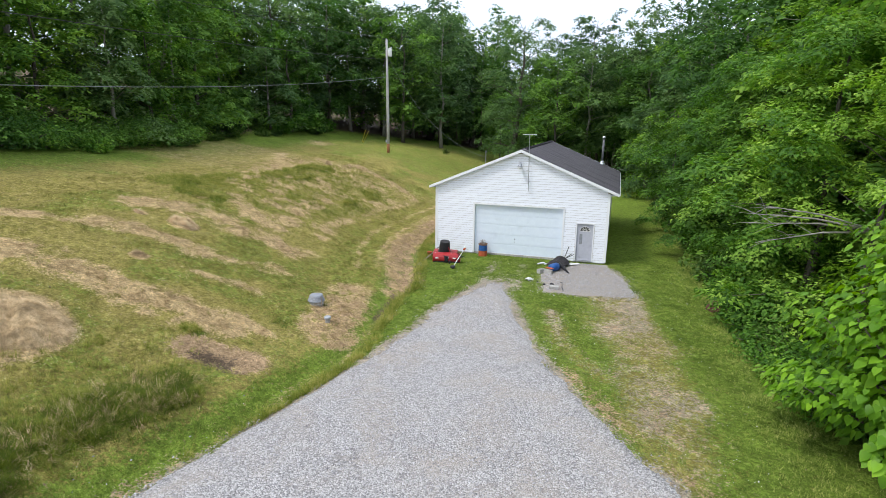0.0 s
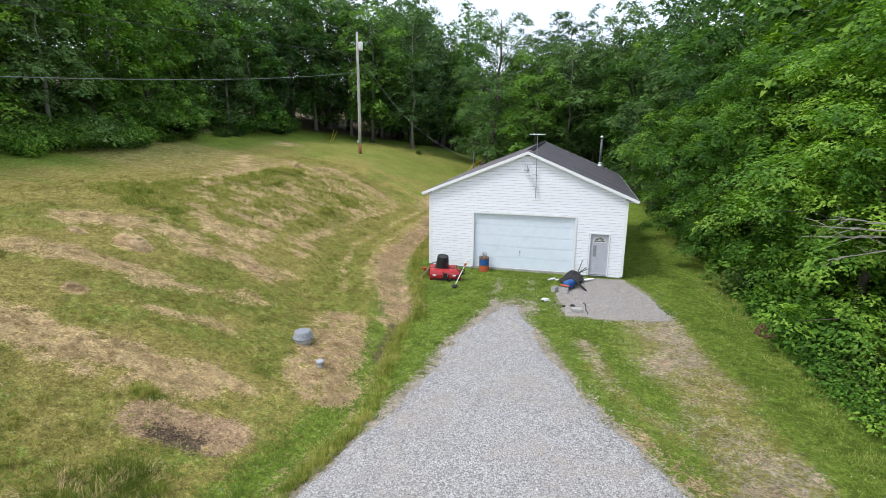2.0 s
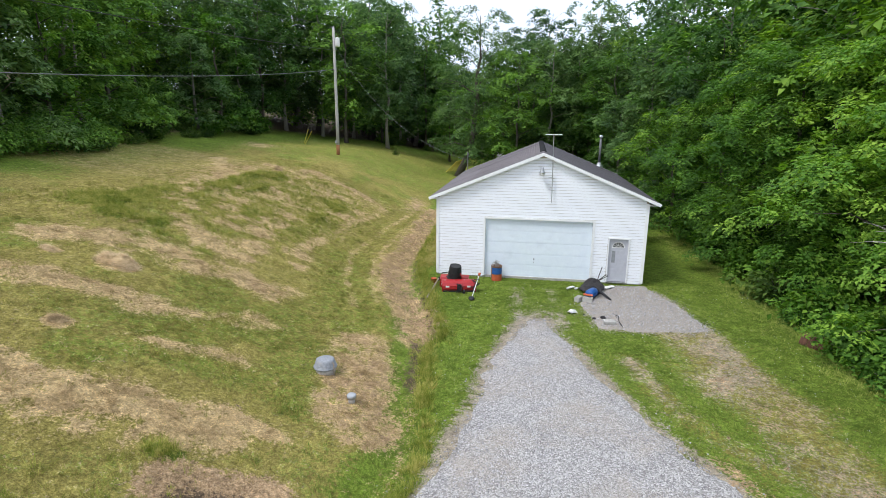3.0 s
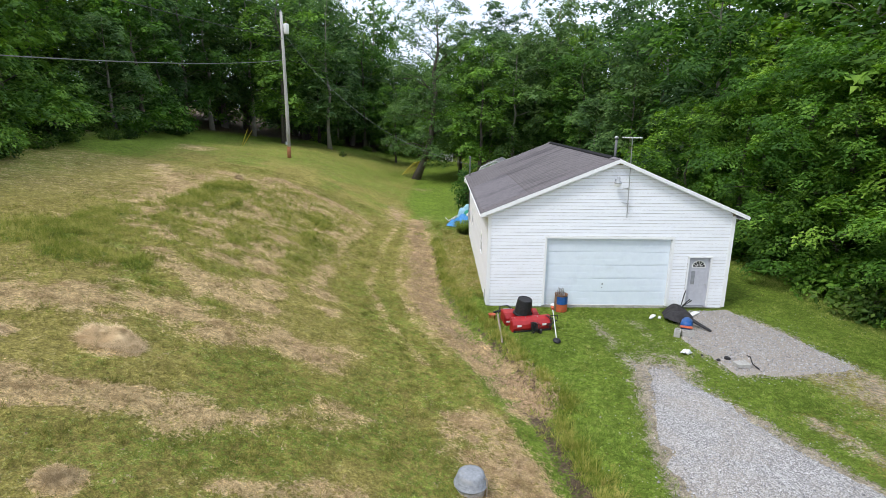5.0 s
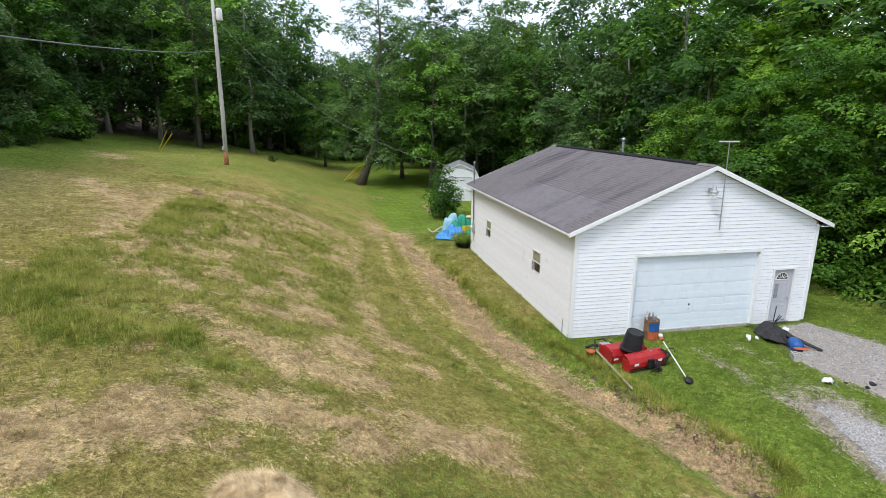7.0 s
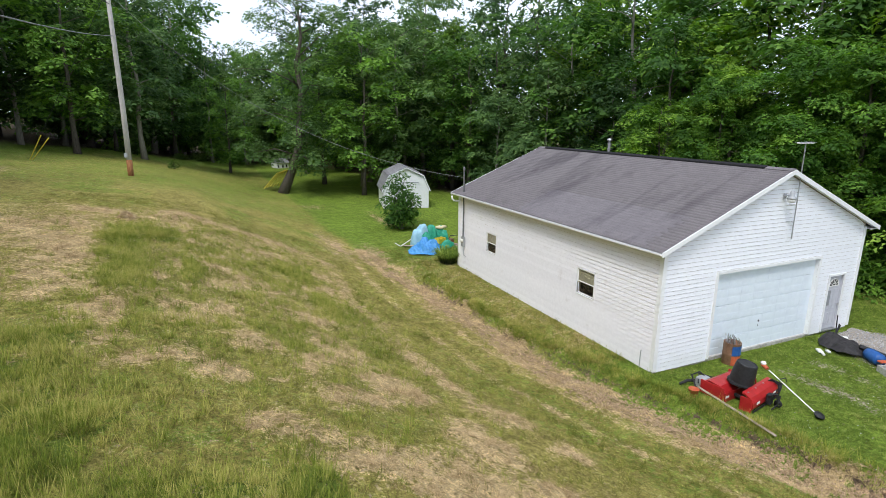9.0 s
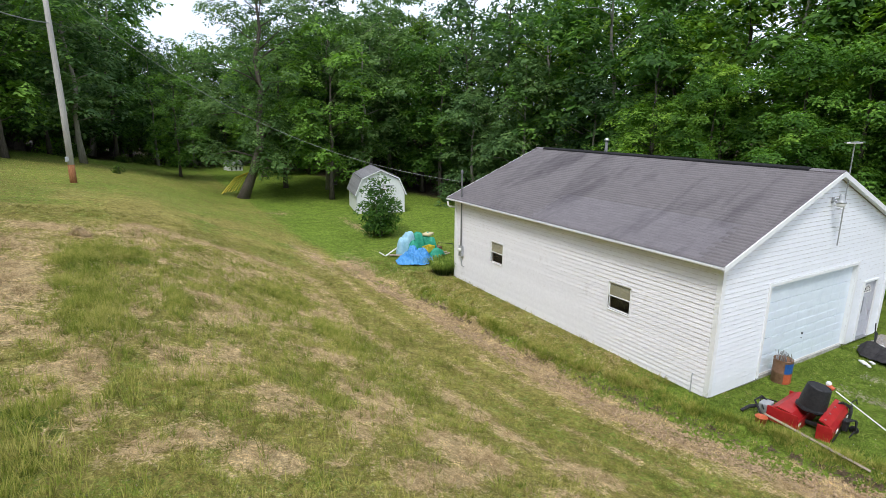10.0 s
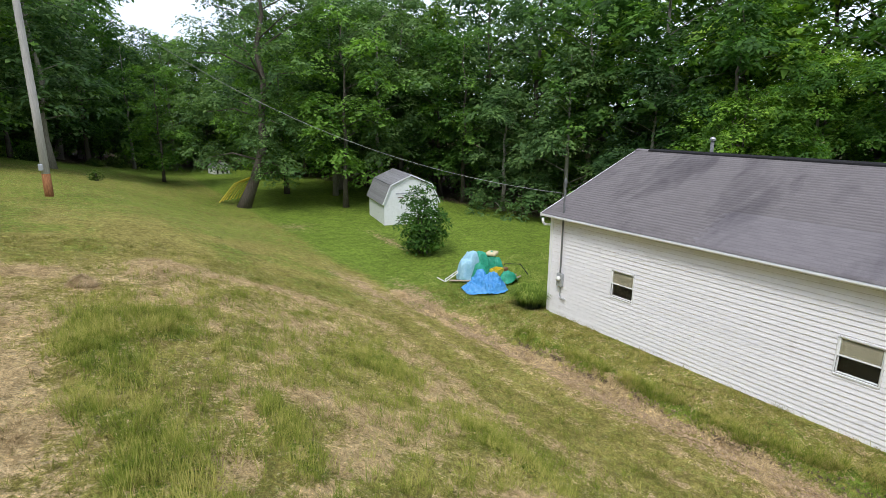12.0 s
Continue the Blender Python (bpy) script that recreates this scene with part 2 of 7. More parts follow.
MAT = {
    "ground": ground_material(),
    "gravel": gravel_material(),
    "gravel_dirty": gravel_material("soiled_gravel", 0.14),
    "dull_pipe": surface("dull_dark_pipe", (0.10, 0.105, 0.11), (0.19, 0.195, 0.2), 12, 0.7, 0.1, 0.05),
    "stone": surface("gravel_stone", (0.17, 0.165, 0.17), (0.5, 0.49, 0.49), 14, 0.85, bump=0.3, per="island", vary=0.5),
    "clod": surface("dry_clay_clod", (0.22, 0.15, 0.085), (0.42, 0.30, 0.18), 12, 0.95, bump=0.4, per="island", vary=0.25),
    "siding": surface("white_vinyl_siding", (0.82, 0.84, 0.89), (0.87, 0.89, 0.93), 5, 0.42, bump=0.03, stain=(0.7, 0.71, 0.73), stain_scale=0.9, stain_at=0.62, per="object", vary=0.02),
    "siding_side": surface("weathered_vinyl_siding", (0.80, 0.79, 0.83), (0.88, 0.87, 0.91), 9, 0.5, bump=0.04, stain=(0.56, 0.52, 0.51), stain_scale=1.6, stain_at=0.63, per="object", vary=0.03),
    "trim": surface("white_painted_trim", (0.78, 0.79, 0.8), (0.84, 0.85, 0.86), 6, 0.4, bump=0.03, stain=(0.62, 0.58, 0.5), stain_scale=2.0, stain_at=0.68),
    "door_panel": surface("pale_blue_white_door", (0.70, 0.77, 0.85), (0.76, 0.83, 0.90), 4, 0.38, bump=0.02, stain=(0.63, 0.68, 0.74), stain_scale=1.2, stain_at=0.6),
    "entry": surface("grey_painted_door", (0.46, 0.47, 0.52), (0.54, 0.55, 0.60), 7, 0.45, bump=0.04, stain=(0.28, 0.27, 0.27), stain_scale=1.5, stain_at=0.66),
    "shingle": surface("asphalt_shingle", (0.123, 0.113, 0.121), (0.212, 0.195, 0.205), 60, 0.95, bump=0.5, stain=(0.085, 0.078, 0.088), stain_scale=0.5, stain_at=0.5, per="object", vary=0.055, spec=0.15, stretch=(0.5, 1.6, 0.5), placed=True),
    "shingle_mass": surface("asphalt_shingle_field", (0.13, 0.12, 0.128), (0.225, 0.207, 0.217), 60, 0.95, bump=0.5, stain=(0.085, 0.078, 0.088), stain_scale=0.5, stain_at=0.5, per="island", vary=0.055, spec=0.15, stretch=(0.5, 1.6, 0.5), placed=True),
    "vent": surface("black_ridge_vent", (0.012, 0.012, 0.014), (0.03, 0.03, 0.032), 20, 0.95, bump=0.1, spec=0.1),
    "concrete": surface("weathered_concrete", (0.3, 0.29, 0.27), (0.5, 0.49, 0.46), 12, 0.9, bump=0.3, stain=(0.22, 0.2, 0.17), stain_scale=2.0),
    "glass": glass_material(),
    "blind": surface("tan_roller_blind", (0.30, 0.275, 0.19), (0.38, 0.35, 0.255), 12, 0.8, bump=0.05),
    "dark": surface("dark_interior", (0.02, 0.02, 0.02), (0.05, 0.05, 0.05), 4, 0.9, bump=0.0),
    "steel": surface("galvanised_steel", (0.36, 0.37, 0.38), (0.56, 0.57, 0.58), 14, 0.4, 0.85, 0.05, stain=(0.28, 0.26, 0.24), stain_scale=3),
    "grey_box": surface("grey_painted_metal", (0.33, 0.35, 0.37), (0.43, 0.45, 0.47), 9, 0.5, 0.2, 0.05),
    "pole": surface("weathered_pole_wood", (0.34, 0.325, 0.31), (0.52, 0.50, 0.48), 6, 0.85, bump=0.4, stain=(0.27, 0.25, 0.23), stain_scale=1.2, stretch=(5, 5, 0.4)),
    "creosote": surface("rust_brown_pole_foot", (0.16, 0.06, 0.022), (0.36, 0.17, 0.075), 8, 0.85, bump=0.3, stretch=(4, 4, 0.6)),
    "wire": surface("grey_wire", (0.12, 0.125, 0.13), (0.22, 0.23, 0.23), 10, 0.5, 0.3, 0.0),
    "wire_dark": surface("dark_wire", (0.03, 0.03, 0.035), (0.06, 0.06, 0.065), 10, 0.6, 0.1, 0.0),
    "yellow": surface("yellow_plastic", (0.55, 0.42, 0.03), (0.75, 0.6, 0.08), 6, 0.5, bump=0.05),
    "bark": surface("grey_brown_bark", (0.05, 0.042, 0.034), (0.15, 0.13, 0.108), 5, 0.95, bump=0.7, stain=(0.2, 0.19, 0.16), stain_scale=1.5, stain_at=0.6, stretch=(4, 4, 0.7)),
    "bark_pale": surface("pale_grey_bark", (0.17, 0.155, 0.13), (0.33, 0.31, 0.27), 5, 0.95, bump=0.6, stretch=(4, 4, 0.7)),
    "deadwood": surface("bleached_dead_wood", (0.25, 0.225, 0.2), (0.45, 0.42, 0.38), 7, 0.9, bump=0.3),
    "leaf": leafy("forest_leaf", (0.040, 0.098, 0.022), (0.085, 0.185, 0.032), (0.20, 0.36, 0.062)),
    "leaf_yellow": leafy("yellowish_leaf", (0.055, 0.125, 0.017), (0.155, 0.295, 0.037), (0.33, 0.50, 0.075)),
    "leaf_bright": leafy("sunlit_leaf", (0.045, 0.114, 0.018), (0.118, 0.255, 0.036), (0.27, 0.44, 0.065)),
    "leaf_blue": leafy("dull_green_leaf", (0.043, 0.092, 0.034), (0.083, 0.162, 0.051), (0.175, 0.28, 0.085)),
    "leaf_big": leafy("broad_leaf", (0.10, 0.23, 0.014), (0.22, 0.42, 0.026), (0.36, 0.58, 0.045), 0.4, 0.4),
    "weed": leafy("undergrowth_leaf", (0.022, 0.055, 0.012), (0.065, 0.125, 0.022), (0.15, 0.22, 0.045), 0.6),
    "blade": leafy("green_grass_blade", (0.122, 0.131, 0.02), (0.268, 0.256, 0.053), (0.45, 0.395, 0.125), 0.7, 0.2, 0.8, 0.75),
    "blade_yard": leafy("yard_grass_blade", (0.085, 0.14, 0.016), (0.195, 0.28, 0.042), (0.42, 0.45, 0.125), 0.7, 0.2, 0.8, 0.75),
    "blade_hay": leafy("matted_hay_stalk", (0.30, 0.22, 0.12), (0.64, 0.49, 0.285), (0.85, 0.70, 0.46), 0.85, 0.15, 0.9, 0.3),
    "blade_tall": leafy("tall_grass_blade", (0.086, 0.131, 0.012), (0.21, 0.257, 0.032), (0.48, 0.43, 0.125), 0.7, 0.3, 0.8, 0.6),
    "blade_dry": leafy("dry_grass_blade", (0.24, 0.165, 0.075), (0.54, 0.39, 0.205), (0.79, 0.615, 0.37), 0.8, 0.1, 0.8, 0.6),
    "hay": surface("cut_hay", (0.32, 0.235, 0.13), (0.68, 0.53, 0.32), 26, 0.95, bump=0.7),
    "red": surface("red_enamel", (0.30, 0.010, 0.013), (0.43, 0.022, 0.024), 6, 0.35, bump=0.03, stain=(0.22, 0.03, 0.025), stain_scale=4, stain_at=0.62, spec=0.5),
    "orange": surface("faded_orange_paint", (0.4, 0.07, 0.03), (0.55, 0.14, 0.06), 7, 0.5, bump=0.05),
    "rust": surface("rusty_steel", (0.06, 0.03, 0.02), (0.16, 0.075, 0.05), 14, 0.9, 0.2, 0.4, stain=(0.06, 0.035, 0.03), stain_scale=4),
    "black": surface("black_plastic", (0.012, 0.012, 0.014), (0.03, 0.03, 0.033), 12, 0.5, bump=0.05),
    "black_cloth": surface("black_sheeting", (0.018, 0.017, 0.018), (0.045, 0.042, 0.045), 10, 0.75, bump=0.25),
    "blue_dark": surface("dark_blue_plastic", (0.015, 0.07, 0.25), (0.03, 0.12, 0.36), 9, 0.4, bump=0.05),
    "blue": surface("blue_tarpaulin", (0.03, 0.19, 0.48), (0.10, 0.36, 0.70), 9, 0.5, bump=0.25, spec=0.4),
    "pale_blue": surface("faded_blue_tarpaulin", (0.22, 0.42, 0.55), (0.36, 0.58, 0.68), 7, 0.5, bump=0.2, stain=(0.1, 0.35, 0.3), stain_scale=2),
    "green_tarp": surface("green_tarpaulin", (0.012, 0.20, 0.12), (0.04, 0.36, 0.23), 8, 0.5, bump=0.25),
    "tub_blue": surface("blue_grey_plastic", (0.18, 0.195, 0.215), (0.31, 0.325, 0.345), 9, 0.5, bump=0.06, stain=(0.30, 0.29, 0.27), stain_scale=3),
    "cream": surface("cream_fabric", (0.5, 0.42, 0.24), (0.66, 0.58, 0.38), 9, 0.9, bump=0.2),
    "white": surface("white_plastic", (0.68, 0.68, 0.66), (0.8, 0.8, 0.78), 8, 0.5, bump=0.05),
    "wood": surface("weathered_plank", (0.24, 0.19, 0.14), (0.42, 0.36, 0.28), 8, 0.85, bump=0.3, stretch=(6, 0.8, 6)),
    "shed_white": surface("peeling_white_paint", (0.66, 0.68, 0.7), (0.78, 0.8, 0.82), 7, 0.6, bump=0.08, stain=(0.42, 0.4, 0.38), stain_scale=2.2, stain_at=0.64),
    "shed_shingle": surface("grey_shed_shingle", (0.13, 0.13, 0.14), (0.27, 0.27, 0.28), 30, 0.95, bump=0.4, per="object", vary=0.15),
    "brown": surface("brown_painted_steel", (0.16, 0.085, 0.05), (0.28, 0.16, 0.1), 9, 0.6, 0.1, 0.1),
}

# ---- building helpers ----


def part(name, bm, material, parent=None, label=""):
    """Links a bmesh as one mesh object, under a thing or a part."""
    me = bpy.data.meshes.new(name)
    bm.to_mesh(me)
    bm.free()
    me.materials.append(MAT[material])
    ob = new(name, me)
    if parent is not None:
        ob.parent = parent
    if label:
        tagged(ob, label)
    return ob


def soft(ob):
    for p in ob.data.polygons:
        p.use_smooth = True
    return ob


def thing(name, label, category, at=(0, 0, 0), rz=0.0, group="", kind=""):
    ob = new(name)
    ob.empty_display_size = 0.2
    ob.matrix_basis = pose(*at, 0, 0, rz)
    return tagged(ob, label, category, group, kind)


def box(bm, x0, y0, z0, x1, y1, z1, m=None, bevel=0.0):
    c = Matrix.LocRotScale(((x0 + x1) / 2, (y0 + y1) / 2, (z0 + z1) / 2), None, (abs(x1 - x0), abs(y1 - y0), abs(z1 - z0)))
    r = bmesh.ops.create_cube(bm, size=1, matrix=c if m is None else m @ c)
    if bevel:
        es = list({e for v in r["verts"] for e in v.link_edges})
        bmesh.ops.bevel(bm, geom=es, offset=bevel, segments=2, affect="EDGES", profile=0.5)
    return bm


def boxes(*rows, bevel=0.0, m=None):
    bm = bmesh.new()
    for r in rows:
        box(bm, *r, bevel=bevel, m=m)
    return bm


def tube(bm, pts, radii, sides=8, cap=True):
    """A tapered tube along points."""
    pts = [Vector(p) for p in pts]
    if isinstance(radii, (int, float)):
        radii = [radii] * len(pts)
    rings = []
    for i, p in enumerate(pts):
        d = (pts[min(i + 1, len(pts) - 1)] - pts[max(i - 1, 0)]).normalized()
        a = d.orthogonal().normalized() if abs(d.z) > 0.9 else d.cross(Vector((0, 0, 1))).normalized()
        c = d.cross(a)
        rings.append([bm.verts.new(p + radii[i] * (math.cos(2 * math.pi * k / sides) * a + math.sin(2 * math.pi * k / sides) * c)) for k in range(sides)])
    for r0, r1 in zip(rings, rings[1:]):
        for k in range(sides):
            bm.faces.new((r0[k], r0[(k + 1) % sides], r1[(k + 1) % sides], r1[k]))
    if cap:
        bm.faces.new(rings[0][::-1])
        bm.faces.new(rings[-1])
    return bm


def lathe(profile, sides=24, bm=None, m=None):
    """A turned shape from (radius, height) rows."""
    bm = bm or bmesh.new()
    m = m or Matrix()
    rings = [[bm.verts.new(m @ Vector((r * math.cos(2 * math.pi * k / sides), r * math.sin(2 * math.pi * k / sides), z))) for k in range(sides)] for r, z in profile]
    for r0, r1 in zip(rings, rings[1:]):
        for k in range(sides):
            bm.faces.new((r0[k], r0[(k + 1) % sides], r1[(k + 1) % sides], r1[k]))
    if profile[0][0] > 1e-4:
        bm.faces.new(rings[0][::-1])
    if profile[-1][0] > 1e-4:
        bm.faces.new(rings[-1])
    bmesh.ops.remove_doubles(bm, verts=bm.verts[:], dist=1e-5)
    bmesh.ops.recalc_face_normals(bm, faces=bm.faces[:])
    return bm


def np_mesh(name, verts, faces, material, smooth=False):
    """A mesh from arrays of vertices and equal-sided faces."""
    me = bpy.data.meshes.new(name)
    verts, faces = np.asarray(verts, np.float32), np.asarray(faces, np.int32)
    n, k = faces.shape
    me.vertices.add(len(verts))
    me.vertices.foreach_set("co", verts.ravel())
    me.loops.add(n * k)
    me.loops.foreach_set("vertex_index", faces.ravel())
    me.polygons.add(n)
    me.polygons.foreach_set("loop_start", np.arange(0, n * k, k, dtype=np.int32))
    me.polygons.foreach_set("loop_total", np.full(n, k, np.int32))
    if smooth:
        me.polygons.foreach_set("use_smooth", np.ones(n, bool))
    me.update(calc_edges=True)
    me.materials.append(MAT[material])
    return me


def value_noise(x, y, cell, seed):
    """Smooth noise in 0..1 over the plan."""
    rng = np.random.RandomState(seed)
    g = rng.rand(256, 256)
    u, v = np.asarray(x) / cell + 1000.0, np.asarray(y) / cell + 1000.0
    i, j = np.floor(u).astype(int), np.floor(v).astype(int)
    a, b = u - i, v - j
    a, b = a * a * (3 - 2 * a), b * b * (3 - 2 * b)
    p = lambda s, t: g[(i + s) % 256, (j + t) % 256]
    return (p(0, 0) * (1 - a) + p(1, 0) * a) * (1 - b) + (p(0, 1) * (1 - a) + p(1, 1) * a) * b


def sstep(v, a, b):
    q = np.clip((np.asarray(v, float) - a) / (b - a), 0, 1)
    return q * q * (3 - 2 * q)


def near_line(x, y, line):
    """Distance in plan to a broken line."""
    d = np.full(np.shape(x), 1e9)
    for (ax, ay), (bx, by) in zip(line, line[1:]):
        t = np.clip(((x - ax) * (bx - ax) + (y - ay) * (by - ay)) / ((bx - ax) ** 2 + (by - ay) ** 2), 0, 1)
        d = np.minimum(d, np.hypot(x - ax - t * (bx - ax), y - ay - t * (by - ay)))
    return d


# ---- the lie of the land ----


def swell(u, k):
    return k * np.log1p(np.exp(np.clip(np.asarray(u, float) / k, -40, 40)))


def ditch_x(y):
    return np.interp(y, [-24, -14, -8, -4, 3, 13, 18], [-9.3, -7.9, -8.9, -10.0, -11.4, -12.2, -12.6])


def land(x, y):
    """Height of the ground: a level yard, a bank that rises to a terrace, a ditch at its foot, a wooded hill behind."""
    x, y = np.asarray(x, float), np.asarray(y, float)
    u = np.interp(y, [-30, -12, 2, 8, 15, 22, 60], [-8, -10.2, -14.2, -15.0, -14.7, -13.4, -13.2]) - x
    s = np.interp(y, [-12, 6, 20, 40, 70], [0.345, 0.46, 0.43, 0.28, 0.2])
    h = s * swell(u, 0.8) - (s - 0.13) * swell(u - 3.3 / s, 0.8) + 0.16 * swell(u - 24, 2)
    h = h - 0.30 * np.exp(-(((x - ditch_x(y)) / 0.75) ** 2)) * np.clip((18 - y) / 5, 0, 1) * np.clip((y + 34) / 10, 0, 1)
    h = h + 0.4 * sstep(y, 20, 29) * np.clip((x + 17) / 5, 0, 1) * np.clip((4 - x) / 6, 0, 1)
    h = h - 0.25 * swell(x - 7, 1.5) * np.clip((30 - x) / 24, 0, 1) * np.clip((40 - y) / 20, 0, 1)
    h = h + 0.05 * sstep(-x, 8.5, 9.5) * (1 - sstep(-x, 10.2, 11)) * sstep(y, -2, 0) * (1 - sstep(y, 13, 15))
    rough = sstep(-x, 11, 16)
    h = h + rough * (0.09 * (value_noise(x, y, 2.3, 5) - 0.5) + 0.05 * (value_noise(x, y, 0.7, 6) - 0.5))
    h = h + 0.04 * (value_noise(x, y, 1.1, 8) - 0.5)
    lump = value_noise(x, y, 0.34, 9)
    for hx, hy, r, top in HAY:
        h = h + top * np.exp(-(((x - hx) ** 2 + (y - hy) ** 2) / r ** 2) ** 1.5) * (0.55 + 0.9 * lump)
    h = h + 0.05 * windrow(x, y) * (0.2 + lump)
    h = h + 0.11 * tall_patch(x, y) * (0.4 + value_noise(x, y, 0.42, 10))
    h = h + 0.03 * rough * (lump - 0.5)
    strip = np.exp(-((near_line(x, y, DIRT) / 0.6) ** 2))
    h = h - 0.11 * strip + strip * (0.17 * (value_noise(x, y, 0.3, 12) - 0.5) + 0.06 * (value_noise(x, y, 0.17, 13) - 0.5))
    h = h + 0.17 * np.exp(-((near_line(x, y, LIP) / 0.25) ** 2)) * (0.3 + lump)
    return h


HAY = [(-15.2, -19.9, 1.7, 0.22), (-18.25, -9.7, 0.55, 0.14), (-20.0, -10.3, 0.25, 0.06), (-16.7, -13.6, 0.3, 0.06), (-21.9, 14.8, 0.9, 0.1), (-23.7, 12.8, 0.3, 0.08), (-10.45, -19.4, 0.42, 0.05)]
# centre line, half width, how thick the hay lies
WINDROWS = [
    ([(-21.4, -9.0), (-20.3, -7.9), (-18.5, -7.6), (-16.3, -7.3), (-14.3, -6.8)], 1.0, 1.0),
    ([(-22.4, -14.2), (-19.1, -12.1), (-17.3, -11.7), (-15.4, -11.0), (-13.7, -9.8)], 0.62, 0.95),
    ([(-15.2, -13.1), (-13.9, -12.5), (-12.4, -12.1), (-11.4, -12.1)], 0.4, 0.62),
    ([(-20.5, -17.4), (-16.1, -15.8), (-13.8, -15.7), (-12.0, -15.2)], 0.95, 1.05),
    ([(-12.3, -14.3), (-11.4, -14.4), (-10.3, -14.7)], 0.24, 0.95),
    ([(-25.4, 14.4), (-22.6, 13.6), (-20.9, 15.1), (-17.8, 14.9), (-16.4, 14.0), (-14.9, 12.2)], 0.6, 0.95),
    ([(-25.2, 12.0), (-24.7, 7.3), (-24.5, 3.6)], 0.85, 0.9),
    ([(-28.8, 13.5), (-26.6, 10.5), (-25.5, 7.3)], 0.9, 0.8),
    ([(-16.0, -2.0), (-16.2, 3.0), (-16.4, 8.0), (-15.9, 12.0)], 0.4, 0.7),
    ([(-20.5, -3.6), (-19.3, -4.4), (-18.0, -5.1), (-16.4, -5.2)], 0.62, 1.0),
]
BARE_SPOTS = [(-22.0, -0.7, 0.7), (-21.1, -1.6, 0.5), (-20.5, 0.4, 0.7), (-19.4, -0.9, 0.8), (-18.9, -2.0, 0.6), (-19.2, 5.3, 0.6), (-21.6, 4.0, 0.5), (-18.7, 3.7, 0.7), (-21.5, 7.2, 0.4), (-20.7, 6.7, 0.6), (-20.9, 5.1, 0.6), (-17.2, 8.6, 0.7), (-21.4, 10.2, 0.5), (-17.1, -3.3, 0.8), (-15.5, -1.8, 0.6), (-15.0, -3.3, 0.5), (-17.8, -1.3, 0.7), (-23.75, 7.9, 0.35), (-31.5, 24.5, 1.6)]
DIRT = [(-13.4, 17.5), (-12.7, 13.0), (-12.2, 7.8), (-12.0, 1.5), (-11.4, -1.0), (-10.3, -3.3), (-9.4, -5.2), (-8.7, -7.0)]
LIP = [(-11.6, 12.0), (-11.1, 4.0), (-10.2, -0.3), (-9.2, -3.2), (-8.4, -6.0), (-7.9, -7.6)]
TRACKS = [
    [(-14.2, 16.0), (-14.6, 8.5), (-14.4, 1.8), (-13.2, -2.4), (-11.8, -5.5)],
    [(-13.4, 15.0), (-13.4, 8.5), (-13.2, 2.2), (-12.2, -2.0), (-10.9, -5.0)],
]


def windrow(x, y):
    """How thick the raked hay lies, 0 to 1, broken up along its length."""
    gap = 0.6 * value_noise(x, y, 1.0, 27) + 0.4 * value_noise(x, y, 0.4, 28)
    v = np.zeros(np.shape(x))
    for line, half, thick in WINDROWS:
        v = np.maximum(v, thick * np.exp(-((near_line(x, y, line) / (half * (0.55 + 0.9 * gap))) ** 2.5)))
    for cx, cy, r in BARE_SPOTS:
        v = np.maximum(v, 0.9 * np.exp(-((np.hypot(x - cx, y - cy) / (r * (0.45 + 1.1 * gap))) ** 2.5)))
    return v * (0.55 + 0.6 * sstep(gap, 0.25, 0.6))


DRIVE_L = ([-40, -30, -22.1, -19, -16.7, -13.6, -11.3, -9, -5.5], [-14.0, -11.0, -8.9, -8.1, -7.4, -6.75, -6.35, -6.1, -5.3])
DRIVE_R = ([-40, -30, -18, -17, -15.7, -13.6, -11.7, -9.2, -5.6], [6.0, 5.0, 1.9, 1.0, 0.1, -1.1, -2.2, -3.2, -4.3])
PAD = [(-2.6, -0.6), (-1.5, -2.4), (-1.2, -4.6)]


def on_drive(x, y):
    """Above 0 within the gravel drive, in metres from its edge."""
    l, r = np.interp(y, *DRIVE_L), np.interp(y, *DRIVE_R)
    return np.minimum(np.minimum(x - l, r - x), -5.2 - y)


def on_pad(x, y):
    """The gravel by the entry door, narrow at the wall and wider to the south-east."""
    l = np.interp(y, [-6.2, -3.2, -0.3], [-2.4, -3.0, -1.75])
    r = np.interp(y, [-6.2, -5.2, -2.2, -0.3], [-0.4, 1.4, 0.75, -0.1])
    return np.minimum(np.minimum(x - l, r - x), np.minimum(y + 5.6, -0.22 - y))


FOREST = [(-40, -45), (-36, -20), (-35.5, -3), (-34.5, 6), (-36, 16), (-37, 28), (-38, 44), (-32, 55), (-24, 60), (-17, 70), (-9, 72), (-3, 52), (0, 36), (2.2, 26), (4.6, 15), (5.2, 2), (6.0, -8), (6.2, -17), (9, -30), (14, -45)]


def inside_clearing(x, y):
    """Distance in metres from the wood's edge, positive out on the grass."""
    w = np.zeros(np.shape(x), bool)
    ring = FOREST + [FOREST[0]]
    for (ax, ay), (bx, by) in zip(ring, ring[1:]):
        hit = ((ay > y) != (by > y)) & (x < (bx - ax) * (y - ay) / (by - ay + 1e-12) + ax)
        w ^= hit
    d = near_line(x, y, FOREST)
    return np.where(w, d, -d)


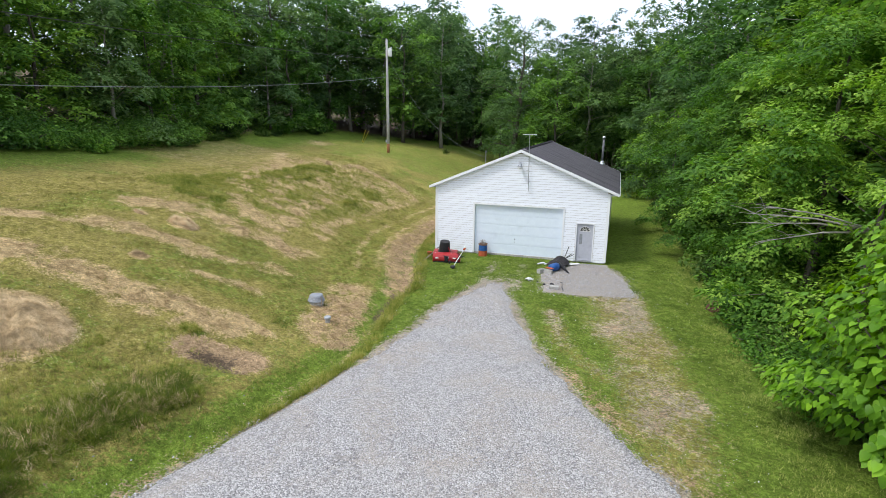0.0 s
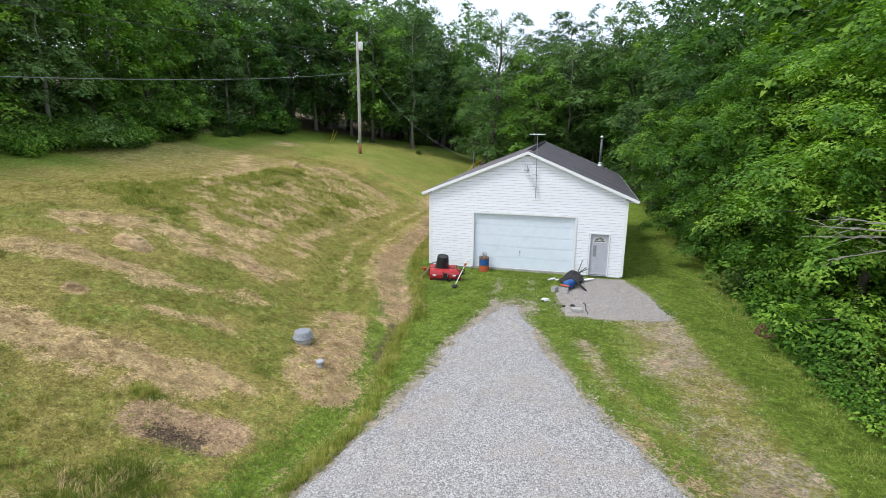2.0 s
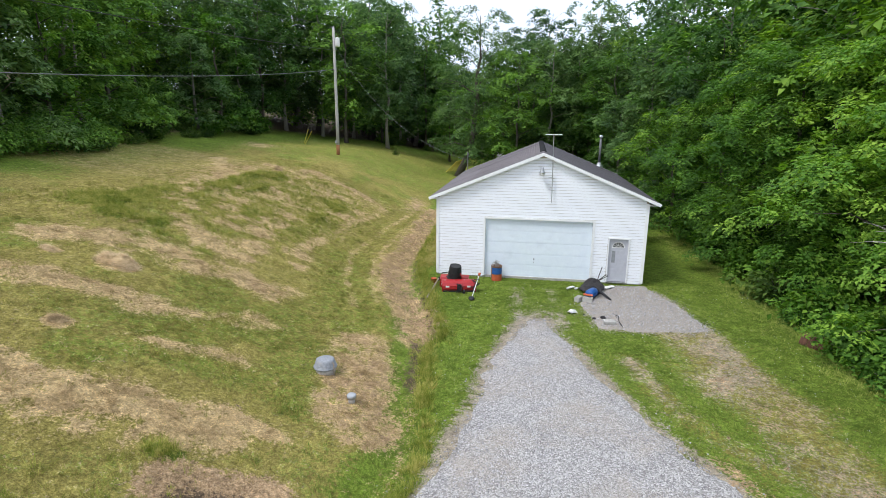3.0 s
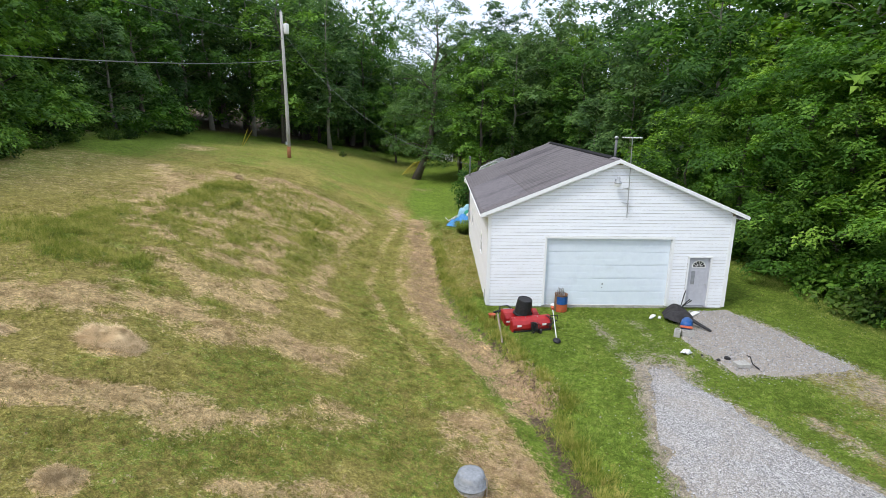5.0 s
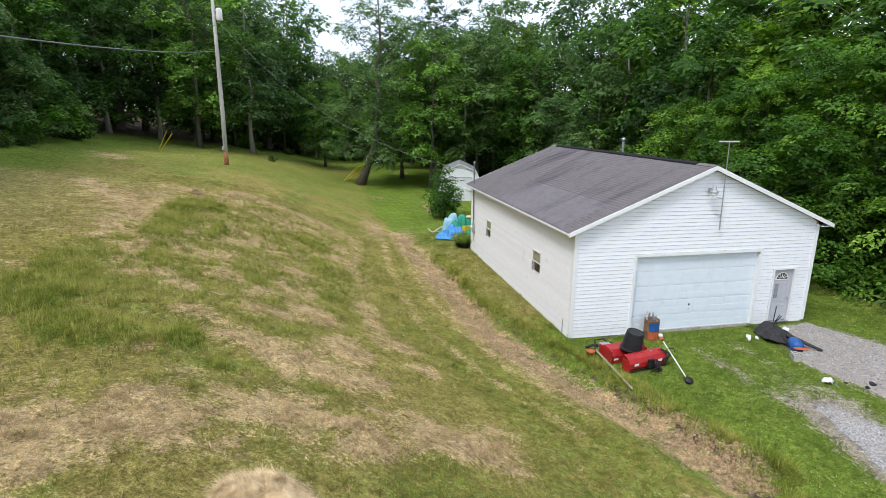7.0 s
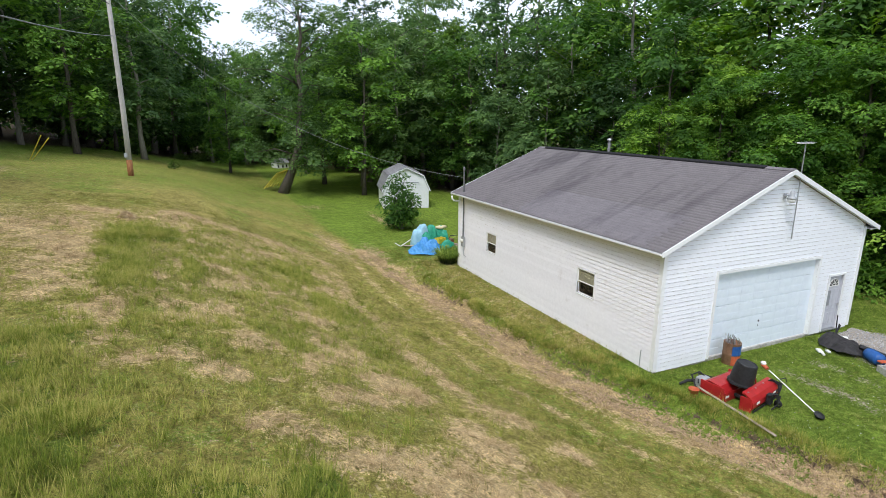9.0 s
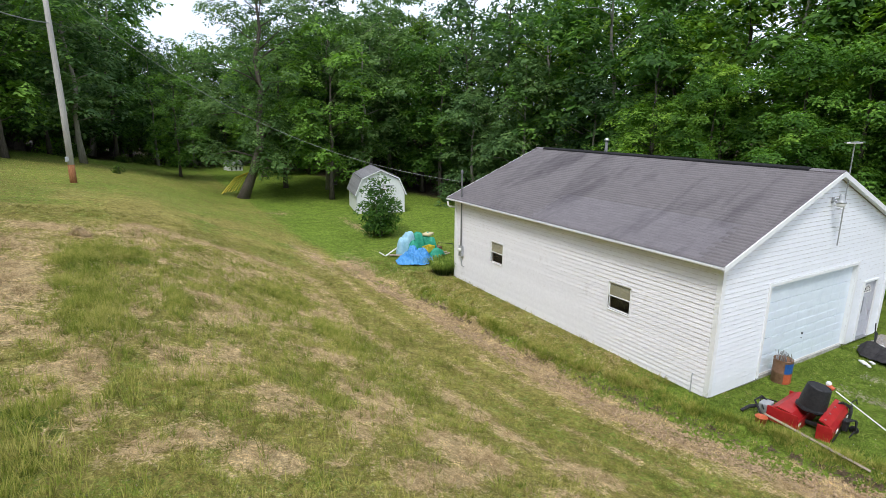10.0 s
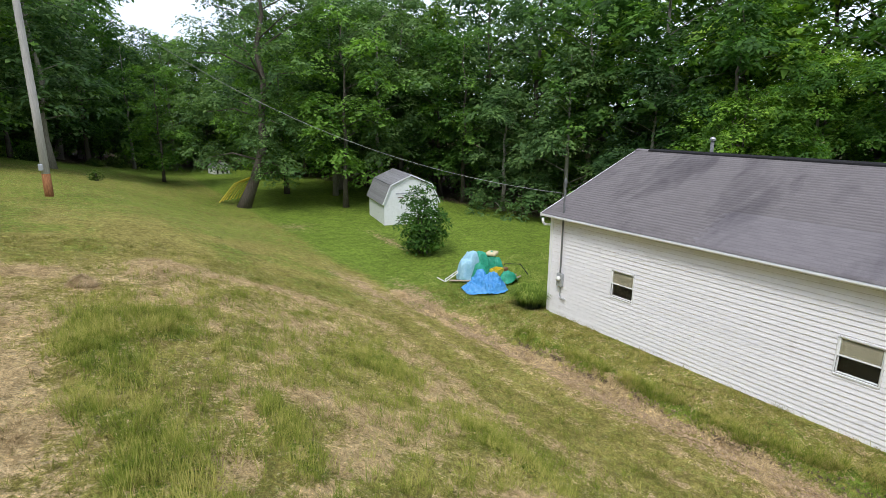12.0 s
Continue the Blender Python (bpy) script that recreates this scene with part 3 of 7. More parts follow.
def zones(x, y):
    """How far each point of the ground is lush, strawy, bare, dark (soil, and shade painted beside the lip) or gritty.
    """
    edge = inside_clearing(x, y)
    bank = sstep(ditch_x(y) - x, 0.2, 1.8)
    patch = value_noise(x, y, 3.2, 21)
    patch2 = value_noise(x, y, 1.3, 22)
    fleck = 0.5 * value_noise(x, y, 0.5, 29) + 0.5 * value_noise(x, y, 0.24, 30)
    mound = np.exp(-((np.hypot((x + 20.2) / 5.5, (y - 4.5) / 11.5)) ** 6))
    upper = sstep(y, 13.5, 17) * bank
    tall = tall_patch(x, y)
    lush = np.clip(0.9 - bank, 0, 1)
    lush = np.maximum(lush, (0.08 + 0.42 * sstep(patch2 * 0.45 + patch * 0.55, 0.35, 0.7)) * bank + 0.06 * upper)
    lush = np.maximum(lush, 0.95 * (1 - sstep(edge, 1.5, 9.0)))
    lush = np.maximum(lush, 1.05 * sstep(y, 18, 23) * sstep(x, -15.5, -13))
    lush = np.maximum(lush, 0.66 * sstep(y, 17, 26) * (1 - 0.45 * patch))
    wheel = np.minimum(near_line(x, y, TRACKS[0]), near_line(x, y, TRACKS[1]))
    lane_w = near_line(x, y, TRACKS[0])
    lush = np.maximum(lush, 0.46 * np.exp(-((lane_w / 1.9) ** 4)))
    side = sstep(y, 0.5, 3) * (1 - sstep(y, 14, 18)) * sstep(-x, 9.2, 9.6)
    lush = lush * (1 - 0.4 * side)
    lush = np.maximum(lush, tall)
    lush = np.maximum(lush, 0.45 * (1 - bank))
    lush = np.maximum(lush, 0.46 * mound * bank * (0.5 + 0.7 * value_noise(x, y, 0.9, 35)))
    hay = windrow(x, y)
    straw = 0.16 * bank * (1 - 0.5 * upper) + 0.62 * bank * mound * sstep(0.35 * patch2 + 0.4 * value_noise(x, y, 0.8, 34) + 0.25 * fleck, 0.46, 0.62) + 0.10 * upper * patch
    straw = np.maximum(straw, hay * (0.30 + 1.05 * fleck))
    dry = np.exp(-((near_line(x, y, [(-10.5, -8.9), (-9.1, -13.2)]) / (0.75 + 0.55 * patch2)) ** 4))
    straw = np.maximum(straw, dry * (0.2 + 1.1 * fleck))
    straw = np.where(edge < 2.5, straw * 0.3, straw)
    straw = straw * (1 - 0.75 * tall)
    straw = np.maximum(straw, 0.34 * side * (0.5 + fleck))
    for hx, hy, r, top in HAY:
        straw = np.maximum(straw, 1.25 * (1 - sstep(np.hypot(x - hx, y - hy), r * 0.8, r * 1.35)))
    straw = np.maximum(straw * (1 - 0.8 * np.exp(-((lane_w / 1.4) ** 4))), 0.62 * np.exp(-((wheel / 0.26) ** 2)) * (0.15 + 1.1 * fleck))
    strip = np.exp(-((near_line(x, y, DIRT) / (0.62 + 0.55 * patch2)) ** 4))
    matted = sstep(0.5 * value_noise(x, y, 0.55, 36) + 0.5 * fleck, 0.36, 0.62)
    straw = np.maximum(straw, 1.05 * strip * matted)
    earth = 1.0 * strip * (0.35 + 0.9 * fleck) * (1 - 0.6 * matted) * (1 - 0.5 * sstep(y, 8, 14) * patch)
    earth = np.maximum(earth, 0.55 * dry * fleck * 1.5)
    lush = np.maximum(lush, np.exp(-((near_line(x, y, LIP) / 0.35) ** 2)))
    dx = x - ditch_x(y)
    earth = np.maximum(earth, 0.75 * np.exp(-(((dx - 0.1) / 0.3) ** 2)) * (1 - sstep(y, -9, -6)) * (0.2 + 0.7 * patch))
    earth = np.maximum(earth, 0.6 * np.exp(-((np.hypot((x + 13.2) / 1.7, (y - 31.6) / 1.1)) ** 2)))
    earth = np.maximum(earth, 0.62 * np.exp(-((np.hypot((x + 14.6) / 1.0, (y - 18.2) / 3.2)) ** 2)))
    earth = np.maximum(earth, 0.6 * np.exp(-((np.hypot((x + 12.6) / 0.9, (y - 17.0) / 2.6)) ** 2)))
    earth = np.maximum(earth, 0.6 * np.exp(-((np.hypot((x + 9.6) / 0.5, (y - 25.6) / 2.6)) ** 2)))
    earth = np.maximum(earth, 0.6 * np.exp(-((np.hypot((x + 31.8) / 2.2, (y - 26.0) / 1.8)) ** 2)))
    earth = np.maximum(earth, 0.95 * np.exp(-((near_line(x, y, [(-11.5, -16.8), (-10.0, -16.4)]) / 0.72) ** 4)))
    earth = np.maximum(earth, 0.5 * np.exp(-((near_line(x, y, [(-15.4, -6.6), (-14.6, -7.4)]) / 0.4) ** 2)))
    soil = 0.75 * np.exp(-((near_line(x, y, [(-11.2, -17.0), (-10.3, -16.9)]) / 0.42) ** 2)) * (0.6 + 0.8 * fleck)
    soil = np.maximum(soil, (0.4 + 0.6 * fleck) * np.exp(-(((dx - 0.15) / 0.3) ** 2)) * sstep(-y, 6.5, 8) * (1 - sstep(-y, 10.5, 12)))
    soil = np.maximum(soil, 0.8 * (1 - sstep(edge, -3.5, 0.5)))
    # shadow under the overhanging lip, painted as a dark line in the ground colour
    soil = np.maximum(soil, (0.22 + 0.62 * fleck) * np.exp(-((near_line(x + 0.30, y, LIP) / 0.14) ** 2)))
    drive, pad = on_drive(x, y), on_pad(x, y)
    grit = 0.9 * np.exp(-((drive / 0.45) ** 2)) * (0.45 + 0.8 * patch2)
    grit = np.maximum(grit, 0.7 * np.exp(-((pad / 0.4) ** 2)) * (y < -0.5) * (0.5 + 0.6 * patch2))
    worn = np.exp(-((near_line(x, y, [(0.4, -5.8), (0.8, -8.5), (1.5, -10.5), (1.6, -13.0), (2.0, -17.0)]) / (0.9 + 0.9 * patch2)) ** 4))
    worn = np.maximum(worn, 0.8 * np.exp(-((near_line(x, y, [(-1.9, -8.2), (-1.2, -11.3), (0.3, -13.5)]) / 0.5) ** 2)))
    grit = np.maximum(grit, (0.08 + 0.40 * patch2 + 0.40 * fleck) * worn)
    earth = np.maximum(earth, (0.2 * patch + 0.38 * fleck) * worn)
    lush = lush * (1 - 0.45 * worn)
    lane = np.minimum(np.abs(x + 4.05 + 0.1 * (y + 3)), np.abs(x + 5.55 + 0.05 * (y + 3)))
    grit = np.maximum(grit, 0.66 * np.exp(-((lane / 0.36) ** 2)) * (y < -1.2) * (y > -6) * (0.45 + 0.75 * patch2))
    neck = np.exp(-((np.hypot((x + 4.6) / 1.1, (y + 4.6) / 1.6)) ** 2))
    grit = np.maximum(grit, (0.35 + 0.5 * patch2) * neck)
    earth = np.maximum(earth, 0.7 * np.exp(-(((x - np.interp(y, *DRIVE_R) - 0.5) / 0.5) ** 2)) * sstep(-y, 12, 14) * (0.5 + 0.7 * patch2))
    return {"lush": lush, "straw": straw, "earth": earth, "soil": soil, "grit": grit, "tall": tall}


def tall_patch(x, y):
    """Where the mower has left tall green grass, patchy."""
    v = np.zeros(np.shape(x))
    for cx, cy, rx, ry in TALL:
        v = np.maximum(v, np.exp(-((((x - cx) / rx) ** 2 + ((y - cy) / ry) ** 2) ** 1.5)))
    return np.clip(v * 1.1, 0, 1) * sstep(v * 0.5 + 0.4 * value_noise(x, y, 1.0, 24) + 0.4 * value_noise(x, y, 0.35, 25), 0.42, 0.92)


TALL = [(-23.4, 8.6, 0.75, 3.2), (-22.6, 10.2, 0.9, 1.3), (-23.0, 4.6, 0.6, 2.4), (-23.8, -0.6, 0.9, 2.0), (-18.2, 9.6, 0.8, 1.3), (-21.5, 5.5, 0.3, 1.5), (-23.8, -3.6, 1.9, 2.0), (-21.8, -5.2, 1.3, 0.8), (-19.3, -6.0, 0.55, 0.3), (-17.4, -6.0, 0.35, 0.25), (-20.3, -5.0, 0.5, 0.6), (-12.0, -16.2, 0.5, 0.25), (-17.8, 5.6, 0.4, 1.6)]


def build_ground():
    def axis(lo, hi, step, far):
        mid = np.arange(lo, hi + step / 2, step)
        out, d, a = [], step, 0.0
        while a < far:
            d *= 1.25
            a += d
            out.append(a)
        out = np.array(out)
        return np.concatenate([(lo - out)[::-1], mid, hi + out])

    xs, ys = axis(-27, 4, 0.14, 600), axis(-25, 19, 0.14, 700)
    X, Y = np.meshgrid(xs, ys)
    Z = land(X, Y)
    far = np.hypot(X + 12, Y - 10)
    Z = Z * (1 - sstep(far, 120, 260)) + 4.0 * sstep(far, 120, 260)
    # driveway bed sunk slightly beneath the gravel
    n, m = len(xs), len(ys)
    idx = np.arange(n * m).reshape(m, n)
    f = np.stack([idx[:-1, :-1], idx[:-1, 1:], idx[1:, 1:], idx[1:, :-1]], -1).reshape(-1, 4)
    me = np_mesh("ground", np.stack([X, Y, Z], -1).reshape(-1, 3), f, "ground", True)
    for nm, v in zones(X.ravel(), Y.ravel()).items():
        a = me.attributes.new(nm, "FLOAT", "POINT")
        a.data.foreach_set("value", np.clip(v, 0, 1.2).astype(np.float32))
    tagged(new("ground", me), "mown sloping field with lush and dried grass patches", "ground", kind="structure")


def build_gravel(name, inside, lo, hi, label, lift=0.035, material="gravel"):
    """A gravel bed that rises out of the turf with a ragged edge."""
    step = 0.16
    X, Y = np.meshgrid(np.arange(lo[0], hi[0], step), np.arange(lo[1], hi[1], step))
    d = inside(X, Y) + 0.3 * (value_noise(X, Y, 0.5, 31) - 0.5) + 0.35 * (value_noise(X, Y, 1.7, 32) - 0.5)
    Z = land(X, Y) + np.where(d > 0, lift * np.minimum(d / 0.3, 1), 0.3 * d) + 0.025 * (value_noise(X, Y, 0.35, 33) - 0.5)
    n, m = X.shape[1], X.shape[0]
    idx = np.arange(n * m).reshape(m, n)
    f = np.stack([idx[:-1, :-1], idx[:-1, 1:], idx[1:, 1:], idx[1:, :-1]], -1).reshape(-1, 4)
    keep = (d.ravel()[f] > -0.35).any(1)
    me = np_mesh(name, np.stack([X, Y, Z], -1).reshape(-1, 3), f[keep], material, True)
    bm = bmesh.new()
    bm.from_mesh(me)
    bmesh.ops.delete(bm, geom=[v for v in bm.verts if not v.link_faces], context="VERTS")
    bm.to_mesh(me)
    bm.free()
    return tagged(new(name, me), label, "driveway", kind="structure")


# the lie and the growth of the near ground on a fine grid, for all that is scattered over it
GRID0, GRID_STEP = (-28.0, -26.0), 0.08
GRID_X, GRID_Y = np.meshgrid(np.arange(-28.0, 10.0, GRID_STEP), np.arange(-26.0, 20.0, GRID_STEP))
GRID_ZONES = zones(GRID_X, GRID_Y)
GRID_ZONES["hay"] = windrow(GRID_X, GRID_Y)
GRID_LAND = land(GRID_X, GRID_Y)


def zones_at(x, y):
    i = np.clip(((y - GRID0[1]) / GRID_STEP + 0.5).astype(int), 0, GRID_X.shape[0] - 1)
    j = np.clip(((x - GRID0[0]) / GRID_STEP + 0.5).astype(int), 0, GRID_X.shape[1] - 1)
    return {k: v[i, j] for k, v in GRID_ZONES.items()}


def land_at(x, y):
    u, v = (x - GRID0[0]) / GRID_STEP, (y - GRID0[1]) / GRID_STEP
    j, i = np.clip(u.astype(int), 0, GRID_X.shape[1] - 2), np.clip(v.astype(int), 0, GRID_X.shape[0] - 2)
    a, b = u - j, v - i
    g = GRID_LAND
    return (g[i, j] * (1 - a) + g[i, j + 1] * a) * (1 - b) + (g[i + 1, j] * (1 - a) + g[i + 1, j + 1] * a) * b


build_ground()
build_gravel("driveway", on_drive, (-15, -40), (6.5, -4.6), "grey crushed limestone driveway with ragged grassy edges")
build_gravel("gravel_pad", on_pad, (-3.8, -7.0), (2.2, 0.0), "grey gravel pad in front of the entry door, browned with soil", 0.02, "gravel_dirty")

# ---- the garage ----
GX0, GX1, GY0, GY1 = -9.51, -0.10, 0.03, 12.9
EAVE, RIDGE, MIDX = 3.745, 5.69, -4.75
ROOF_TOP = 0.20
PITCH = (RIDGE - EAVE) / (MIDX - GX0)
COURSE = 0.13


def lap_board(parent, name, material, a, b, c, d, z0, z1, wall):
    """One lapped board: a..b along its foot, c..d along its top; wall maps (along, out, up) to the world."""
    me = bpy.data.meshes.new(name)
    # gap bares the darker wall core, which paints the shadow line under each lap
    z0 = z0 + 0.010
    v = [wall(a, 0.0, z0), wall(b, 0.0, z0), wall(b, 0.023, z0), wall(a, 0.023, z0), wall(c, 0.0, z1), wall(d, 0.0, z1), wall(d, 0.004, z1), wall(c, 0.004, z1)]
    me.from_pydata(v, [], [(0, 1, 2, 3), (3, 2, 6, 7), (0, 3, 7, 4), (1, 5, 6, 2), (4, 7, 6, 5), (0, 4, 5, 1)])
    me.materials.append(MAT[material])
    ob = new(name, me)
    ob.parent = parent
    return ob


def side_wall(parent, name, rects, material):
    return part(name, boxes(*rects), material, parent)


def clad(parent, material, along0, along1, wall, z0, z1, holes=(), gable=None):
    """Boards course by course, cut round holes (a, b, z0, z1) and under a gable's slopes."""
    z = z0
    while z < z1 - 0.03:
        t = min(z + COURSE, z1)
        spans = [(along0, along1, along0, along1)]
        if gable:
            lo, hi = gable(z), gable(t)
            spans = [(max(along0, lo[0]), min(along1, lo[1]), max(along0, hi[0]), min(along1, hi[1]))]
            if spans[0][1] - spans[0][0] < 0.1 or spans[0][3] - spans[0][2] < 0.02:
                break
        for h0, h1, hz0, hz1 in holes:
            if t > hz0 + 0.02 and z < hz1 - 0.02:
                cut = []
                for a, b, c, d in spans:
                    if a < h0 < b:
                        cut.append((a, h0, c, h0))
                    if a < h1 < b:
                        cut.append((h1, b, h1, d))
                    if h1 <= a or h0 >= b:
                        cut.append((a, b, c, d))
                spans = cut
                if z < hz1 < t - 0.025:
                    lap_board(parent, "siding_board", material, h0, h1, h0, h1, hz1 - 0.008, t, wall)
                if z + 0.025 < hz0 < t:
                    lap_board(parent, "siding_board", material, h0, h1, h0, h1, z, hz0, wall)
        for a, b, c, d in spans:
            lap_board(parent, "siding_board", material, a, b, c, d, z, t, wall)
        z = t


def build_garage():
    g = thing("garage", "white vinyl-sided detached garage with dark shingle gable roof", "garage")
    part("foundation", boxes((GX0 + 0.02, GY0 + 0.02, -0.4, GX1 - 0.02, GY1 - 0.02, 0.10)), "concrete", g, "concrete slab edge stained with soil")
    T = 0.14
    gd0, gd1, gdz = -7.24, -2.40, 2.82
    ed0, ed1, edz = -1.64, -0.81, 2.10
    # wall cores are brown so the board gaps read as dark lap shadows
    # front wall with its two openings and the gable
    fw = part("front_wall", boxes((GX0, GY0, 0.1, gd0, GY0 + T, EAVE), (gd1, GY0, 0.1, ed0, GY0 + T, EAVE), (ed1, GY0, 0.1, GX1, GY0 + T, EAVE),
                                  (gd0, GY0, gdz, gd1, GY0 + T, EAVE), (ed0, GY0, edz, ed1, GY0 + T, EAVE)), "wood", g)
    for nm, y0, y1 in (("front_gable", GY0, GY0 + T), ("back_gable", GY1 - T, GY1)):
        bm = bmesh.new()
        lo = [bm.verts.new((x, y0, z)) for x, z in ((GX0, EAVE), (GX1, EAVE), (GX1, EAVE + 0.112), (MIDX, RIDGE + 0.112), (GX0, EAVE + 0.112))]
        hi = [bm.verts.new((v.co.x, y1, v.co.z)) for v in lo]
        bm.faces.new(lo)
        bm.faces.new(hi[::-1])
        for i in range(5):
            bm.faces.new((lo[i], hi[i], hi[(i + 1) % 5], lo[(i + 1) % 5]))
        bmesh.ops.recalc_face_normals(bm, faces=bm.faces[:])
        part(nm, bm, "wood", g)
    bw = part("back_wall", boxes((GX0, GY1 - T, 0.1, GX1, GY1, EAVE)), "wood", g)
    wins = ((2.80, 3.66), (9.24, 10.08))
    wz0, wz1 = 1.46, 2.33
    ys = [GY0 + T, wins[0][0], wins[0][1], wins[1][0], wins[1][1], GY1 - T]
    lw = part("left_wall", boxes((GX0, ys[0], 0.1, GX0 + T, ys[1], EAVE), (GX0, ys[2], 0.1, GX0 + T, ys[3], EAVE), (GX0, ys[4], 0.1, GX0 + T, ys[5], EAVE),
                                 *[(GX0, a, 0.1, GX0 + T, b, wz0) for a, b in wins], *[(GX0, a, wz1, GX0 + T, b, EAVE) for a, b in wins]), "wood", g)
    rw = part("right_wall", boxes((GX1 - T, GY0 + T, 0.1, GX1, GY1 - T, EAVE)), "wood", g)
    slope = lambda z: (GX0 + max(0, z - EAVE - 0.085) / PITCH, GX1 - max(0, z - EAVE - 0.085) / PITCH)
    pad = 0.09
    front = lambda a, o, z: (a, GY0 - 0.003 - 0.55 * o, z)
    clad(fw, "siding", GX0 + 0.1, GX1 - 0.1, front, 0.05, RIDGE + 0.06, ((gd0 - pad, gd1 + pad, 0, gdz + pad), (ed0 - 0.07, ed1 + 0.07, 0, edz + 0.06)), slope)
    clad(lw, "siding_side", GY0 + 0.1, GY1 - 0.1, lambda a, o, z: (GX0 - 0.003 - 0.95 * o, a, z), 0.05, EAVE, [(a - 0.03, b + 0.03, wz0 - 0.04, wz1 + 0.03) for a, b in wins])
    clad(rw, "siding_side", GY0 + 0.1, GY1 - 0.1, lambda a, o, z: (GX1 + 0.003 + o, a, z), 0.12, EAVE)
    clad(bw, "siding", GX0 + 0.1, GX1 - 0.1, lambda a, o, z: (a, GY1 + 0.003 + o, z), 0.12, RIDGE + 0.06, (), slope)
    for x, y, sx, sy in ((GX0, GY0, 1, 1), (GX1, GY0, -1, 1), (GX0, GY1, 1, -1), (GX1, GY1, -1, -1)):
        o = 0.038
        part("corner_post", boxes((x - sx * o, y - sy * o, 0.1, x + sx * 0.1, y - sy * 0.002, EAVE), (x - sx * o, y - sy * 0.0, 0.1, x - sx * 0.002, y + sy * 0.1, EAVE)), "trim", g)
    # casings of the door openings
    part("door_casing", boxes((gd0 - pad, GY0 - 0.042, 0.1, gd0, GY0 - 0.004, gdz), (gd1, GY0 - 0.042, 0.1, gd1 + pad, GY0 - 0.004, gdz), (gd0 - pad, GY0 - 0.044, gdz, gd1 + pad, GY0 - 0.004, gdz + pad)), "trim", g)
    part("door_casing", boxes((ed0 - 0.06, GY0 - 0.040, 0.1, ed0, GY0 - 0.004, edz), (ed1, GY0 - 0.040, 0.1, ed1 + 0.06, GY0 - 0.004, edz), (ed0 - 0.06, GY0 - 0.042, edz, ed1 + 0.06, GY0 - 0.004, edz + 0.06)), "trim", g)
    part("jamb_lining", boxes((gd0, GY0 - 0.002, 0.1, gd0 + 0.006, GY0 + 0.12, gdz - 0.006), (gd1 - 0.006, GY0 - 0.002, 0.1, gd1, GY0 + 0.12, gdz - 0.006), (gd0, GY0 - 0.002, gdz - 0.006, gd1, GY0 + 0.12, gdz)), "trim", g)
    # sectional garage door, set back in its opening
    gd = part("garage_door", boxes((gd0 + 0.008, GY0 + 0.125, 0.1, gd1 - 0.008, GY0 + 0.135, gdz - 0.005)), "door_panel", g, "closed pale blue-white sectional garage door")
    rows_n, cols = 5, 8
    hgt = (gdz - 0.12) / rows_n
    wid = (gd1 - gd0 - 0.02) / cols
    for r in range(rows_n):
        z0 = 0.115 + r * hgt
        bm = boxes((gd0 + 0.01, GY0 + 0.095, z0, gd1 - 0.01, GY0 + 0.124, z0 + hgt - 0.012), bevel=0.004)
        for c in range(cols):
            x0 = gd0 + 0.01 + c * wid
            for k in (0, 1):
                zz = z0 + 0.05 + k * (hgt / 2 - 0.01)
                box(bm, x0 + 0.06, GY0 + 0.0905, zz, x0 + wid - 0.06, GY0 + 0.1, zz + hgt / 2 - 0.09, bevel=0.002)
        part("door_section", bm, "door_panel", gd)
    part("door_handle", boxes((-4.97, GY0 + 0.06, 0.94, -4.93, GY0 + 0.09, 1.0), (-4.965, GY0 + 0.07, 0.80, -4.935, GY0 + 0.09, 0.83), bevel=0.005), "black", gd, "small black lock handle")
    part("bottom_seal", boxes((gd0 + 0.01, GY0 + 0.09, 0.085, gd1 - 0.01, GY0 + 0.13, 0.113)), "trim", gd)
    # entry door with raised panels and a fan light
    ed = part("entry_door", boxes((ed0 + 0.03, GY0 + 0.055, 0.12, ed1 - 0.03, GY0 + 0.1, edz - 0.03)), "entry", g, "grey panelled entry door with a fan light")
    part("door_frame", boxes((ed0, GY0, 0.1, ed0 + 0.028, GY0 + T, edz), (ed1 - 0.028, GY0, 0.1, ed1, GY0 + T, edz), (ed0 + 0.028, GY0, edz - 0.028, ed1 - 0.028, GY0 + T, edz)), "entry", ed)
    w = (ed1 - ed0 - 0.06)
    for (u0, u1, z0, z1) in ((0.12, 0.45, 0.28, 0.72), (0.55, 0.88, 0.28, 0.72), (0.12, 0.45, 0.86, 1.58), (0.55, 0.88, 0.86, 1.58)):
        x0, x1 = ed0 + 0.03 + u0 * w, ed0 + 0.03 + u1 * w
        bm = boxes((x0, GY0 + 0.042, z0, x1, GY0 + 0.056, z0 + 0.025), (x0, GY0 + 0.042, z1 - 0.025, x1, GY0 + 0.056, z1), (x0, GY0 + 0.042, z0 + 0.025, x0 + 0.025, GY0 + 0.056, z1 - 0.025),
                   (x1 - 0.025, GY0 + 0.042, z0 + 0.025, x1, GY0 + 0.056, z1 - 0.025), (x0 + 0.05, GY0 + 0.046, z0 + 0.05, x1 - 0.05, GY0 + 0.056, z1 - 0.05))
        part("door_panel", bm, "entry", ed)
    cx, cz, R = (ed0 + ed1) / 2, 1.70, 0.26
    bm = bmesh.new()
    for i in range(12):
        a0, a1 = math.pi * i / 12, math.pi * (i + 1) / 12
        vs = [bm.verts.new((cx, GY0 + 0.053, cz))] + [bm.verts.new((cx + R * math.cos(a), GY0 + 0.053, cz + R * math.sin(a))) for a in (a1, a0)]
        bm.faces.new(vs)
